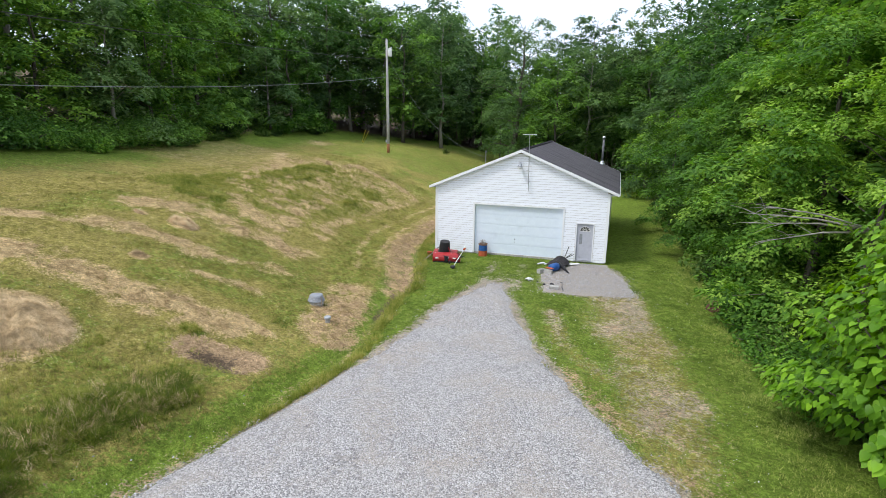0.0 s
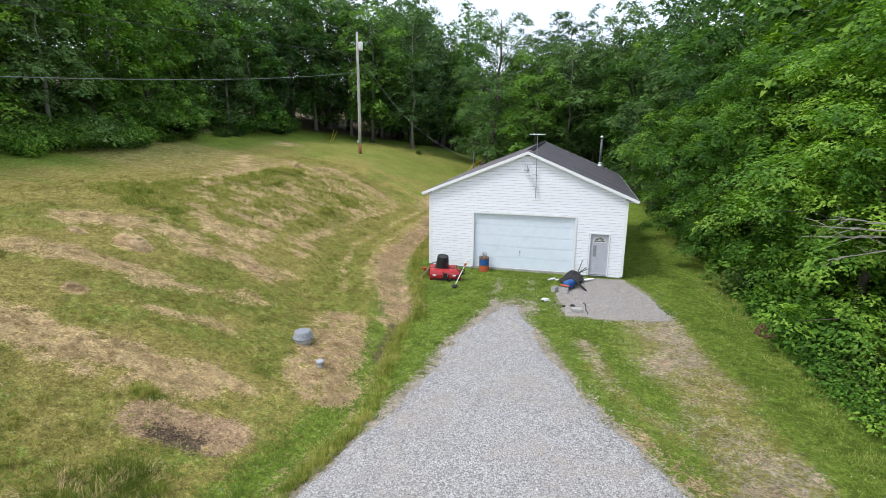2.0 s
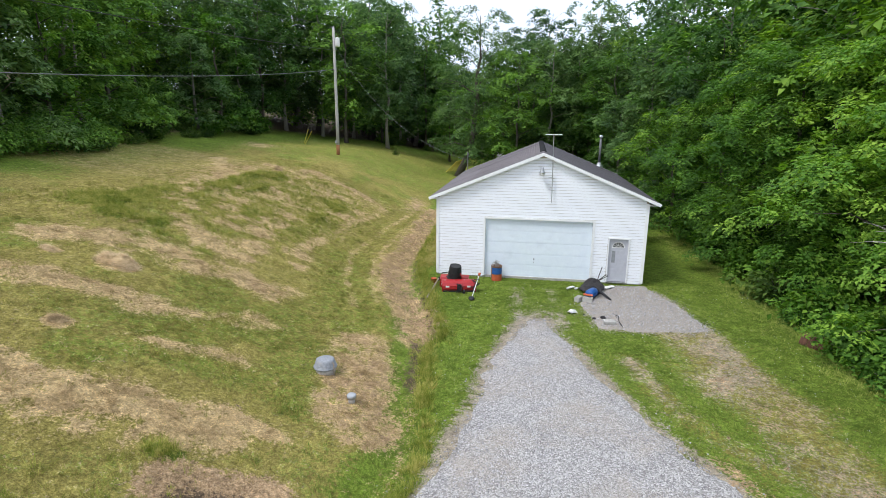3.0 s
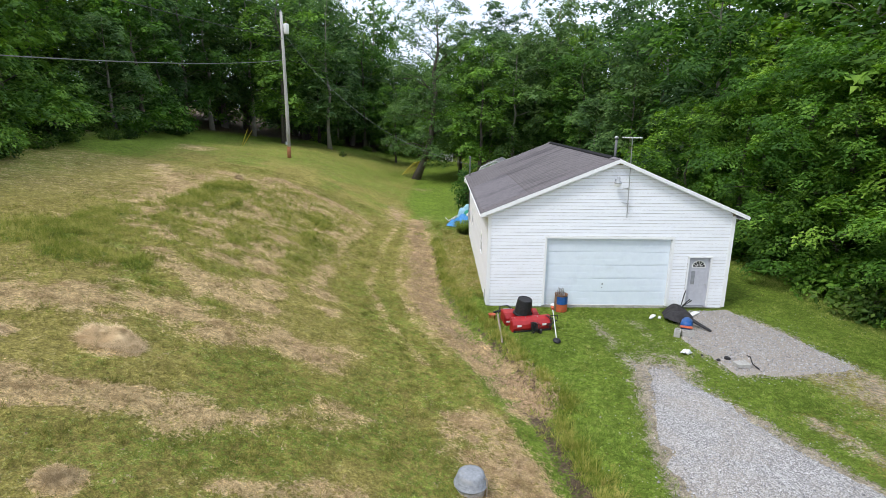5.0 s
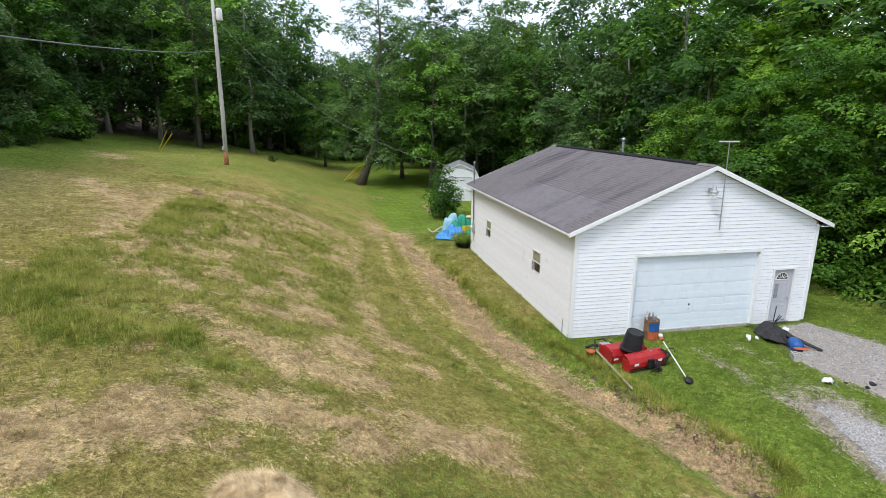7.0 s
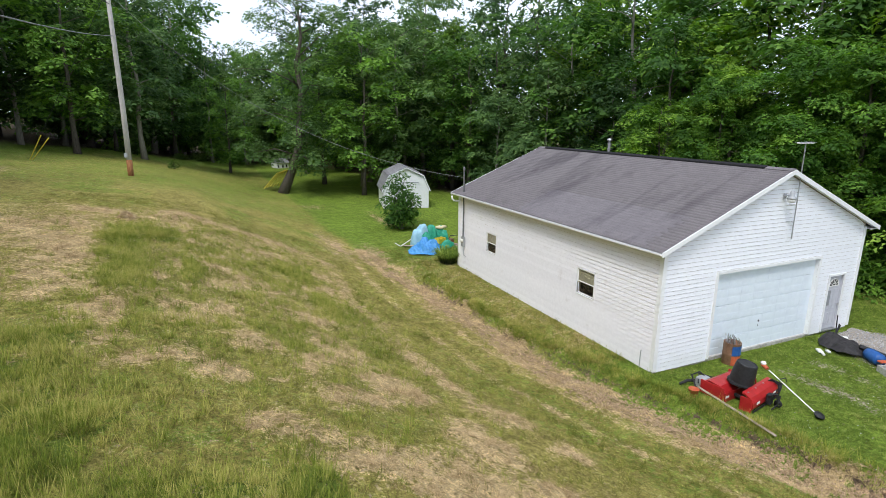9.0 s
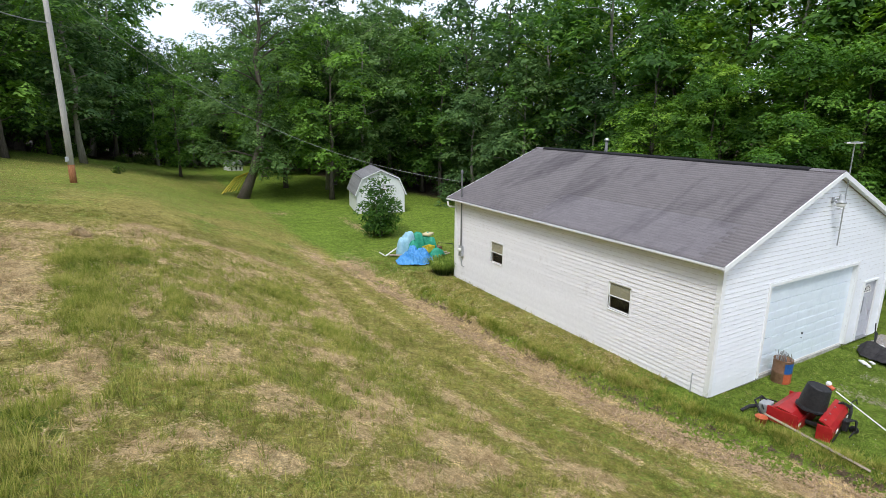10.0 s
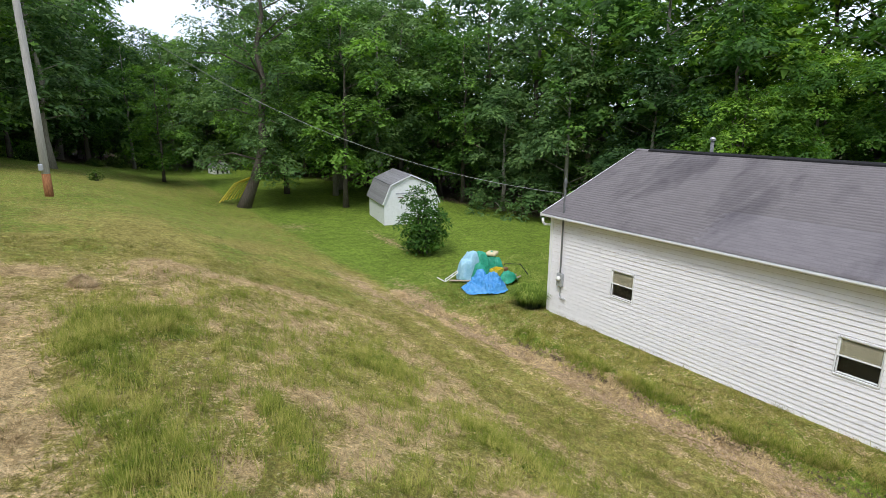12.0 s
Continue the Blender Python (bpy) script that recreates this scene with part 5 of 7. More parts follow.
def make_shrub(name, seed, height, spread, leaves, size, leaf, label, category="bush", boughs=26):
    rng = np.random.RandomState(seed)
    t = thing(name, label, category)
    paths, centres, radii = [], [], []
    for b in range(boughs):
        ang, q = b * 2.4, (b + 0.5) / boughs
        rr = spread * math.sqrt(q) * (0.8 + 0.3 * rng.rand())
        top = height * (1 - 0.55 * q) * (0.75 + 0.35 * rng.rand())
        end = Vector((math.cos(ang) * rr, math.sin(ang) * rr, top * 0.8))
        if b % 2 == 0:
            paths.append(([Vector((0.1 * math.cos(ang), 0.1 * math.sin(ang), -0.1)), end * 0.6 + Vector((0, 0, 0.1)), end], [0.03, 0.02, 0.006], 5))
        for f in (1.0, 0.6, 0.3):
            centres.append((end.x * (0.5 + 0.5 * f), end.y * (0.5 + 0.5 * f), top * 0.85 * f))
            radii.append(0.3 * spread * (0.7 + 0.5 * rng.rand()))
    part("stems", limb_mesh(paths), "bark", t)
    v, f = leaf_cloud(rng, np.array(centres), np.array(radii), leaves, size, 0.75, jitter=0.4)
    v[:, 2] = np.maximum(v[:, 2], 0.0)
    cr = new("foliage", np_mesh("foliage", v, f, leaf))
    cr.parent = t
    return t


def set_down(ob, x, y, scale=1.0, rz=0.0, sink=0.15, tall=1.0):
    ob.matrix_basis = pose(x, y, float(land(x, y)) - sink, 0, 0, rz) @ Matrix.Diagonal((scale, scale, scale * tall, 1))
    return ob


PLANTED = set()


def plant(proto, *where, **how):
    """proto itself the first time, then another one like it, on the ground at x, y."""
    if proto.name in PLANTED:
        return set_down(copy_thing(proto, Matrix()), *where, **how)
    PLANTED.add(proto.name)
    return set_down(proto, *where, **how)


def along(line, offset, spacing, rng):
    """Places along the wood's edge, moved outwards by offset."""
    out, s, gone = [], spacing * rng.rand(), 0.0
    for (ax, ay), (bx, by) in zip(line, line[1:]):
        L = math.hypot(bx - ax, by - ay)
        tx, ty = (bx - ax) / L, (by - ay) / L
        while s < gone + L:
            f = s - gone
            o = offset + rng.normal() * 0.8
            out.append((ax + tx * f - ty * o, ay + ty * f + tx * o))
            s += spacing * (0.75 + 0.5 * rng.rand())
        gone += L
    return out


rngw = np.random.RandomState(4)
EDGE_LABEL = "broadleaf tree in dense summer leaf at the wood's edge"
edge_trees = [
    make_tree("tree", 11, 13.5, 4.6, 11500, 0.285, "leaf", "bark", 0.05, boughs=27, label="dark green " + EDGE_LABEL, shape="skirt", bough=0.35),
    make_tree("tree", 13, 12.5, 4.8, 11500, 0.28, "leaf_bright", "bark", 0.06, (-0.02, 0.02), 26, "bright green " + EDGE_LABEL, "skirt", bough=0.36),
    make_tree("tree", 15, 14.5, 4.4, 11500, 0.28, "leaf", "bark_pale", 0.10, (0.02, 0.0), 27, "tall " + EDGE_LABEL, "skirt", bough=0.35),
    make_tree("tree", 16, 13.0, 4.6, 11500, 0.275, "leaf_blue", "bark_pale", 0.10, (0.0, 0.0), 25, "dull green " + EDGE_LABEL, "skirt", bough=0.36),
]
yard_trees = [
    make_tree("tree", 61, 12.5, 4.6, 31000, 0.165, "leaf_yellow", "bark", 0.12, boughs=28, label="bright green feathery tree leaning over the yard's edge", shape="skirt", bough=0.36),
    make_tree("tree", 62, 13.0, 4.6, 31000, 0.165, "leaf_bright", "bark", 0.12, boughs=28, label="leafy green tree with low boughs at the yard's edge", shape="skirt", bough=0.36),
]
inner_trees = [
    make_tree("tree", 12, 17.0, 4.6, 7600, 0.38, "leaf", "bark_pale", 0.16, (0.02, 0.01), 30, "tall leafy tree inside the wood", "tall", bough=0.38),
    make_tree("tree", 14, 16.0, 4.8, 7600, 0.38, "leaf_blue", "bark", 0.16, (0.0, -0.02), 28, "tall dull green tree inside the wood", "tall", bough=0.38),
    make_tree("tree", 17, 16.0, 5.0, 7600, 0.37, "leaf_yellow", "bark", 0.16, (0.0, 0.02), 28, "tall bright green tree inside the wood", bough=0.38),
]
# trees with bare lower trunks round the far lawn
stand_trees = [
    make_tree("tree", 18, 15.0, 4.6, 10500, 0.275, "leaf", "bark", 0.27, (0.01, 0.0), 30, "tall tree with a bare lower trunk by the lawn", "tall", 0.014, 0.37),
    make_tree("tree", 19, 16.0, 4.4, 10500, 0.285, "leaf_blue", "bark_pale", 0.30, (0.0, 0.01), 30, "dull green tree with a bare lower trunk", "tall", 0.013, 0.37),
]


def low_sky(x, y):
    """How high the tree tops stand over the far end, where the sky shows between the woods."""
    if y > 48 and -20.5 < x < -13:
        return 16.5
    if y > 40 and -12 <= x < 6:
        return 18.0
    return 99.0


for row, (off, gap) in enumerate(((2.4, 4.8), (6.6, 5.2), (11.5, 6.4))):
    for x, y in along(FOREST, off, gap, rngw):
        if y < -24 or (x > 3 and y < -2 and row == 0):
            continue
        s = (0.86, 1.0, 1.15)[row] * (0.86 + 0.28 * rngw.rand())
        if y > 38 and x < -19:
            s *= 1.25
        elif y > 38:
            s *= 1.1
        if x > 3 and y < -9:
            s *= 0.75
        pool = edge_trees if row == 0 else inner_trees
        if x > 0 and y < 20:
            k = (0, 1, 1, 2)[rngw.randint(0, 4)] if row == 0 else (0, 2, 2)[rngw.randint(0, 3)]
        else:
            k = rngw.randint(0, len(pool))
        if row == 0 and x > 2 and y < 16:
            pool, k = yard_trees, rngw.randint(0, 2)
        if row == 0 and y > 34:
            pool, k = stand_trees, rngw.randint(0, 2)
        tall = 0.9 + 0.25 * rngw.rand()
        s = min(s, (low_sky(x, y) - float(land(x, y))) / (16.5 * tall))
        turn = rngw.rand() * 360
        if row == 2 and y < 18 and x < 0:
            continue
        plant(pool[k], x, y, s, turn, tall=tall)
# the bright crown that stands out beyond the pole
plant(edge_trees[1], -38.2, 29.8, 1.0, 40)
# the high wood behind the yard's edge
for k, (x, y, s) in enumerate(((12.0, 9.5, 1.1), (13.5, 14.5, 1.2), (14.5, 3.0, 1.15), (13.0, 21.0, 1.2), (14.5, -3.5, 1.1), (12.0, 29.0, 1.2), (18.0, 9.0, 1.35))):
    plant(inner_trees[2 if k % 3 else 0], x, y, s, 83 * k)
# the far end of the clearing
for k in range(16):
    x, y = -30 + 2.6 * k + rngw.normal(), 80 + 5 * rngw.rand() - 0.12 * abs(k - 6) ** 2
    cap = (low_sky(x, y) - float(land(x, y))) / 16.5
    plant(inner_trees[k % 3], x, y, min(cap, 1.0 + 0.2 * rngw.rand()), rngw.rand() * 360)
    plant(inner_trees[(k + 1) % 3], x + 1.2, y - 5, min(0.8 * cap, 0.65 + 0.15 * rngw.rand()), rngw.rand() * 360)
# the dark trunks behind the shed and the leaning tree
for k, (x, y, s) in enumerate(((-7.3, 36.8, 0.95), (-3.6, 38.5, 1.0), (-8.9, 46.0, 1.0), (-5.6, 43.0, 1.05), (-17.5, 55.0, 0.7), (-25.5, 50.0, 1.2), (-30.5, 47.0, 1.2))):
    plant(stand_trees[k % 2], x, y, s, 70 * k)
# the mass of the wood beyond, too deep to tell one tree from another
rngf = np.random.RandomState(47)
pts = along(FOREST, 15.5, 1.2, rngf) + along(FOREST, 19.0, 1.2, rngf) + along(FOREST, 24.0, 1.2, rngf)
cs, rs = [], []
for x, y in pts:
    if y < -30:
        continue
    top = 17.0 if x < 0 or y > 40 else 21.0
    if y > 55 and -32 < x < 0:
        top = 13.0
    if low_sky(x, y) < 99:
        top = low_sky(x, y) - float(land(x, y)) - 5.0
    for k in range(5):
        cs.append((x + rngf.normal(), y + rngf.normal(), float(land(x, y)) + top * (0.1 + 0.2 * k) * (0.85 + 0.3 * rngf.rand())))
        rs.append(2.2)
v, f = leaf_cloud(rngf, np.array(cs), np.array(rs), 130000, 0.58, 0.7, single=True)
tagged(new("deep_wood_foliage", np_mesh("deep_wood_foliage", v, f, "leaf")), "dense dark green foliage deep inside the wood", "woods", kind="stuff")
# the leafy edge beside the yard
for k, x, y, s in ((1, 8.2, -3.2, 0.95), (0, 8.6, -7.5, 0.8), (2, 9.5, 0.6, 1.05), (1, 7.4, 4.6, 0.9), (1, 6.4, 11.5, 0.8)):
    plant(yard_trees[k % 2], x, y, s, rngw.rand() * 360)
bright = make_tree("tree", 63, 8.8, 3.3, 15000, 0.17, "leaf_yellow", "bark", 0.34, (-0.03, 0.0), 22, "bright yellow-green tree behind the garage", "round", 0.014, 0.4)
set_down(bright, 4.2, 13.6)

# trees that stand out from the wood
lone = make_tree("leaning_tree", 21, 19.5, 5.2, 26000, 0.21, "leaf_blue", "bark", 0.22, boughs=46, label="old leaning tree with rough trunk on the lawn", shape="tall", girth=0.02, bough=0.33, bend=lambda q, h: (1.7 * min(1, q / 0.3) + 0.5 * q, 0.6 * q))
set_down(lone, -14.1, 39.7)
slim = make_tree("tree", 22, 21.0, 4.0, 15000, 0.27, "leaf_blue", "bark_pale", 0.35, (0.0, 0.0), 44, "slender tall tree with an airy crown against the sky", "tall", 0.012)
for x, y, s, r in ((-3.8, 46.5, 1.0, 0), (-8.6, 57.0, 0.95, 130), (1.5, 44.0, 1.0, 250)):
    plant(slim, x, y, s, r)

shrubs = [
    make_shrub("undergrowth_bush", 31, 1.7, 1.7, 1050, 0.28, "weed", "low leafy undergrowth at the wood's edge"),
    make_shrub("undergrowth_bush", 32, 2.6, 1.9, 1100, 0.32, "leaf_bright", "shoulder-high bright green bush at the wood's edge"),
]
for x, y in along(FOREST, 0.6, 2.4, rngw) + along(FOREST, 2.6, 3.4, rngw):
    if y < -24 or (y > 40 and x < 0 and rngw.rand() < 0.8):
        continue
    if y > 16 and x > -5 and rngw.rand() < 0.7:
        continue
    low = y > 16 and x > -5
    plant(shrubs[0 if low else rngw.randint(0, 2)], x, y, (0.35 if low else 0.5) + 0.5 * rngw.rand(), rngw.rand() * 360, 0.05)
lawn_bush = make_shrub("lawn_bush", 33, 3.7, 1.1, 4600, 0.16, "leaf", "tall green bush standing on the back lawn", boughs=34)
set_down(lawn_bush, -9.0, 22.7, 1.12, 0, 0.05)
sap = make_shrub("lawn_sapling", 34, 0.9, 0.45, 420, 0.13, "weed", "small lone sapling on the upper lawn", "sapling", 10)
set_down(sap, -22.9, 44.2, 1.0, 0, 0.03)

# the rank growth under the western trees, and the weeds beside the yard
vine = make_shrub("undergrowth_bush", 35, 1.9, 2.4, 4200, 0.15, "leaf", "rank vine-covered undergrowth at the foot of the wood")
for k in range(9):
    y = -11 + 2.3 * k
    x = float(np.interp(y, [-10, 0, 12, 26], [-36.2, -35.4, -35.4, -37.0])) + rngw.normal() * 0.5
    plant(vine, x, y, 0.95 + 0.4 * rngw.rand(), rngw.rand() * 360, 0.1)
weeds = make_shrub("weed_clump", 36, 0.9, 0.9, 900, 0.12, "leaf_bright", "knee-high bright green weeds beside the yard", "weeds", 18)
for k in range(16):
    y = -13.5 + 0.75 * k
    x = float(np.interp(y, [-14, -10, -6, -2], [5.6, 5.2, 4.9, 5.2])) + 0.35 * rngw.rand()
    plant(weeds, x, y, 0.7 + 0.5 * rngw.rand(), rngw.rand() * 360, 0.05)


def make_broadleaf():
    """The large-leaved young tree by the drive: heart-shaped leaves on long stalks."""
    rng = np.random.RandomState(41)
    t = thing("broadleaf_sapling", "young tree with very large bright heart-shaped leaves", "tree", (7.1, -15.6, float(land(7.1, -15.6)) - 0.1))
    paths, centres, radii = [], [], []
    for b in range(46):
        ang, q = b * 2.4, (b + 0.5) / 46
        top = 0.9 + 5.9 * (1 - q) ** 0.8 * (0.8 + 0.3 * rng.rand())
        rr = 2.55 * math.sqrt(q) * (0.85 + 0.3 * rng.rand())
        end = Vector((math.cos(ang) * rr, math.sin(ang) * rr, top))
        paths.append(([Vector((0.15 * math.cos(ang), 0.15 * math.sin(ang), 0)), Vector((end.x * 0.35, end.y * 0.35, top * 0.6)), end], [0.06, 0.035, 0.01], 5))
        for f in (1.0, 0.8, 0.55):
            centres.append((end.x * f, end.y * f, 0.2 + (top - 0.2) * (0.4 + 0.6 * f)))
            radii.append(0.62)
    soft(part("trunk", limb_mesh(paths), "bark", t))
    n = 8000
    centres, radii = np.array(centres), np.array(radii)
    k = rng.randint(0, len(centres), n)
    d = rng.normal(size=(n, 3))
    d /= np.linalg.norm(d, axis=1)[:, None]
    p = centres[k] + d * 0.62 * np.array([1, 1, 0.8])
    hz = np.stack([centres[k][:, 0], centres[k][:, 1], np.zeros(n)], 1)
    hz /= np.linalg.norm(hz, axis=1)[:, None] + 0.3
    nr = 0.8 * hz + d * 0.35 + np.array([0, 0, 0.85]) + rng.normal(scale=0.22, size=(n, 3))
    nr /= np.linalg.norm(nr, axis=1)[:, None]
    out = hz + 0.6 * d + np.array([0, 0, -0.7])
    a = out - (out * nr).sum(1)[:, None] * nr
    a /= np.linalg.norm(a, axis=1)[:, None] + 1e-9
    c = np.cross(nr, a)
    s = (0.13 + 0.11 * rng.rand(n))[:, None]
    outline = ((0, 0, 0), (-0.12, 0.3, 0.05), (0.15, 0.46, 0.08), (0.5, 0.36, 0.06), (1, 0, -0.05), (0.5, -0.36, 0.06), (0.15, -0.46, 0.08), (-0.12, -0.3, 0.05))
    v = np.stack([p + a * s * u + c * s * w + nr * s * h for u, w, h in outline], 1).reshape(-1, 3)
    i = np.arange(n)[:, None] * 8
    f = np.concatenate([i + np.array([[0, q, q + 1]]) for q in (1, 2, 3, 4, 5, 6)])
    cr = new("crown", np_mesh("crown", v, f, "leaf_big"))
    cr.parent = t


make_broadleaf()


def build_dead_branch():
    rng = np.random.RandomState(43)
    t = thing("dead_branch", "bare bleached dead branch sticking out of the trees", "branch")
    root = Vector((8.6, -7.6, 3.9))
    mains = [Vector((4.6, -8.6, 4.75)), Vector((4.3, -8.0, 4.35)), Vector((4.7, -7.4, 3.9)), Vector((5.0, -7.8, 3.3))]
    for m in mains:
        bm = bmesh.new()
        q = root.lerp(m, 0.45) + Vector((0, 0, 0.15))
        tube(bm, [root, q, m], [0.05, 0.03, 0.006], 6)
        for j in range(5):
            p = q.lerp(m, 0.15 + 0.16 * j)
            e = p + Vector((-0.5 - 0.5 * rng.rand(), rng.normal() * 0.4, rng.normal() * 0.3))
            tube(bm, [p, p.lerp(e, 0.5) + Vector((0, 0, 0.04)), e], [0.012, 0.008, 0.003], 5)
        part("limb", bm, "deadwood", t)


build_dead_branch()

# ---- shed and the back lawn ----


def build_shed():
    ax, ay = -8.1, 28.95
    z0 = 0.33
    t = thing("garden_shed", "white gambrel-roofed garden shed with grey shingles", "shed", (ax, ay, z0), -13)
    W, D, E = 3.55, 4.2, 1.5
    prof = [(-0.1, E - 0.12), (0.42, E + 1.08), (W / 2, E + 1.68), (W - 0.42, E + 1.08), (W + 0.1, E - 0.12)]
    part("floor", boxes((0, 0, -0.3, W, D, 0.06)), "wood", t)
    part("side_wall", boxes((0, 0.06, 0.06, 0.06, D - 0.06, E)), "shed_white", t)
    part("side_wall", boxes((W - 0.06, 0.06, 0.06, W, D - 0.06, E)), "shed_white", t)
    for nm, y0, y1 in (("front_wall", 0, 0.06), ("back_wall", D - 0.06, D)):
        bm = bmesh.new()
        pts = [(0, 0.06), (W, 0.06), (W, E), (W - 0.42, E + 1.0), (W / 2, E + 1.6), (0.42, E + 1.0), (0, E)]
        f0 = [bm.verts.new((x, y0, z)) for x, z in pts]
        f1 = [bm.verts.new((x, y1, z)) for x, z in pts]
        bm.faces.new(f0)
        bm.faces.new(f1[::-1])
        for i in range(len(pts)):
            j = (i + 1) % len(pts)
            bm.faces.new((f0[i], f1[i], f1[j], f0[j]))
        bmesh.ops.recalc_face_normals(bm, faces=bm.faces[:])
        part(nm, bm, "shed_white", t)
    for (x0, zz0), (x1, zz1) in zip(prof, prof[1:]):
        rf = None
        L = math.hypot(x1 - x0, zz1 - zz0)
        ux, uz = (x1 - x0) / L, (zz1 - zz0) / L
        bm = bmesh.new()
        f0 = [bm.verts.new(p) for p in ((x0, -0.12, zz0), (x1, -0.12, zz1), (x1 - uz * 0.05, -0.12, zz1 + ux * 0.05), (x0 - uz * 0.05, -0.12, zz0 + ux * 0.05))]
        f1 = [bm.verts.new((v.co.x, D + 0.12, v.co.z)) for v in f0]
        bm.faces.new(f0)
        bm.faces.new(f1[::-1])
        for i in range(4):
            bm.faces.new((f0[i], f1[i], f1[(i + 1) % 4], f0[(i + 1) % 4]))
        bmesh.ops.recalc_face_normals(bm, faces=bm.faces[:])
        rf = part("roof_slope", bm, "shed_shingle", t)
        rows_n = max(3, round(L / 0.2))
        for r in range(rows_n):
            s0, s1 = L * r / rows_n, L * (r + 1) / rows_n
            if x0 >= W / 2 - 0.01:
                s0, s1 = L - L * (r + 1) / rows_n, L - L * r / rows_n
            lift0, lift1 = (0.066, 0.054) if x0 < W / 2 - 0.01 else (0.054, 0.066)
            v = []
            for yy in (-0.12, D + 0.12):
                for s, l in ((s0, lift0), (s1, lift1)):
                    v.append((x0 + ux * s - uz * l, yy, zz0 + uz * s + ux * l))
                    v.append((x0 + ux * s - uz * 0.05, yy, zz0 + uz * s + ux * 0.05))
            me = bpy.data.meshes.new("shingle_course")
            me.from_pydata(v, [], [(0, 2, 6, 4), (1, 5, 7, 3), (0, 4, 5, 1), (2, 3, 7, 6), (0, 1, 3, 2), (4, 6, 7, 5)])
            me.materials.append(MAT["shed_shingle"])
            ob = new("shingle_course", me)
            ob.parent = rf
        part("rake_trim", boxes((0, -0.14, -0.03, L, -0.121, 0.045), m=Matrix(((ux, 0, -uz, x0), (0, 1, 0, 0), (uz, 0, ux, zz0), (0, 0, 0, 1)))), "shed_white", t)
    for i, (x0, x1) in enumerate(((W / 2 - 0.92, W / 2 - 0.01), (W / 2 + 0.01, W / 2 + 0.92))):
        dr = part("door", boxes((x0, -0.035, 0.1, x1, -0.003, 2.0)), "shed_white", t)
        bm = boxes((x0, -0.055, 0.1, x0 + 0.09, -0.036, 2.0), (x1 - 0.09, -0.055, 0.1, x1, -0.036, 2.0), (x0 + 0.09, -0.055, 0.1, x1 - 0.09, -0.036, 0.2), (x0 + 0.09, -0.055, 1.0, x1 - 0.09, -0.036, 1.09), (x0 + 0.09, -0.055, 1.91, x1 - 0.09, -0.036, 2.0))
        a = math.degrees(math.atan2(0.82, x1 - x0 - 0.18))
        for z, sg in ((1.5, 1), (0.6, -1)):
            sgn = sg if i == 0 else -sg
            box(bm, -0.55, -0.052, -0.04, 0.55, -0.038, 0.04, m=pose((x0 + x1) / 2, 0, z, 0, -sgn * a, 0))
        part("brace", bm, "shed_white", dr)
        part("hinge", boxes((x0 + 0.02, -0.062, 1.78, x0 + 0.4, -0.056, 1.83), (x0 + 0.02, -0.062, 0.3, x0 + 0.4, -0.056, 0.35)), "rust", dr, "dark rusted strap hinge")
    part("door_header", boxes((W / 2 - 1.0, -0.06, 2.02, W / 2 + 1.0, -0.004, 2.1)), "grey_box", t, "dark weathered door track")


build_shed()


def sheet(name, material, cx, cy, w, d, heights, rz, seed, label, parent=None, z0=0.0, fold=0.12, n=52, steep=1.3):
    """A crumpled sheet draped over bumps (x, y, radius, height) in its own frame."""
    rng = np.random.RandomState(seed)
    U, V = np.meshgrid(np.linspace(-w / 2, w / 2, n), np.linspace(-d / 2, d / 2, n))
    Z = np.zeros_like(U)
    for hx, hy, r, h in heights:
        Z = np.maximum(Z, h * np.exp(-((np.abs(U - hx) / r) ** (2 * steep) + (np.abs(V - hy) / r) ** (2 * steep))))
    ox, oy = rng.rand(2) * 50
    Z = Z * (0.75 + 0.5 * value_noise(U + oy, V + ox, 0.4, seed + 5))
    crease = lambda a, b, c, q: 1 - np.abs(2 * value_noise(a, b, c, q) - 1)
    settle = 1 - 0.85 * sstep(np.hypot(U / w, V / d) * 2, 0.6, 1.1)
    Z = Z + settle * fold * (0.9 * crease(U + 0.5 * V + ox, 0.45 * V - 0.3 * U + oy, 0.2, seed) + 0.7 * crease(0.4 * U - 0.5 * V + ox, V + 0.4 * U + oy, 0.12, seed + 1) + 0.35 * crease(U + ox, V + oy, 0.07, seed + 6))
    U = U + 0.22 * (value_noise(U + oy, V, 0.5, seed + 2) - 0.5)
    V = V + 0.22 * (value_noise(U, V + ox, 0.5, seed + 3) - 0.5)
    edge = np.hypot(U / w, V / d) * 2
    keepv = edge + 0.25 * (value_noise(U, V, 0.4, seed + 4) - 0.5) < 1.15
    ca, sa = math.cos(radians(rz)), math.sin(radians(rz))
    X, Y = cx + ca * U - sa * V, cy + sa * U + ca * V
    Zg = land(X, Y) + 0.02 + Z + z0
    idx = np.arange(n * n).reshape(n, n)
    f = np.stack([idx[:-1, :-1], idx[:-1, 1:], idx[1:, 1:], idx[1:, :-1]], -1).reshape(-1, 4)
    f = f[keepv.ravel()[f].all(1)]
    me = np_mesh(name, np.stack([X, Y, Zg], -1).reshape(-1, 3), f, material, False)
    bm = bmesh.new()
    bm.from_mesh(me)
    bmesh.ops.delete(bm, geom=[v for v in bm.verts if not v.link_faces], context="VERTS")
    bmesh.ops.solidify(bm, geom=bm.faces[:], thickness=0.008)
    bm.to_mesh(me)
    bm.free()
    ob = new(name, me)
    if parent is not None:
        ob.parent = parent
    return tagged(ob, label, "tarpaulin")


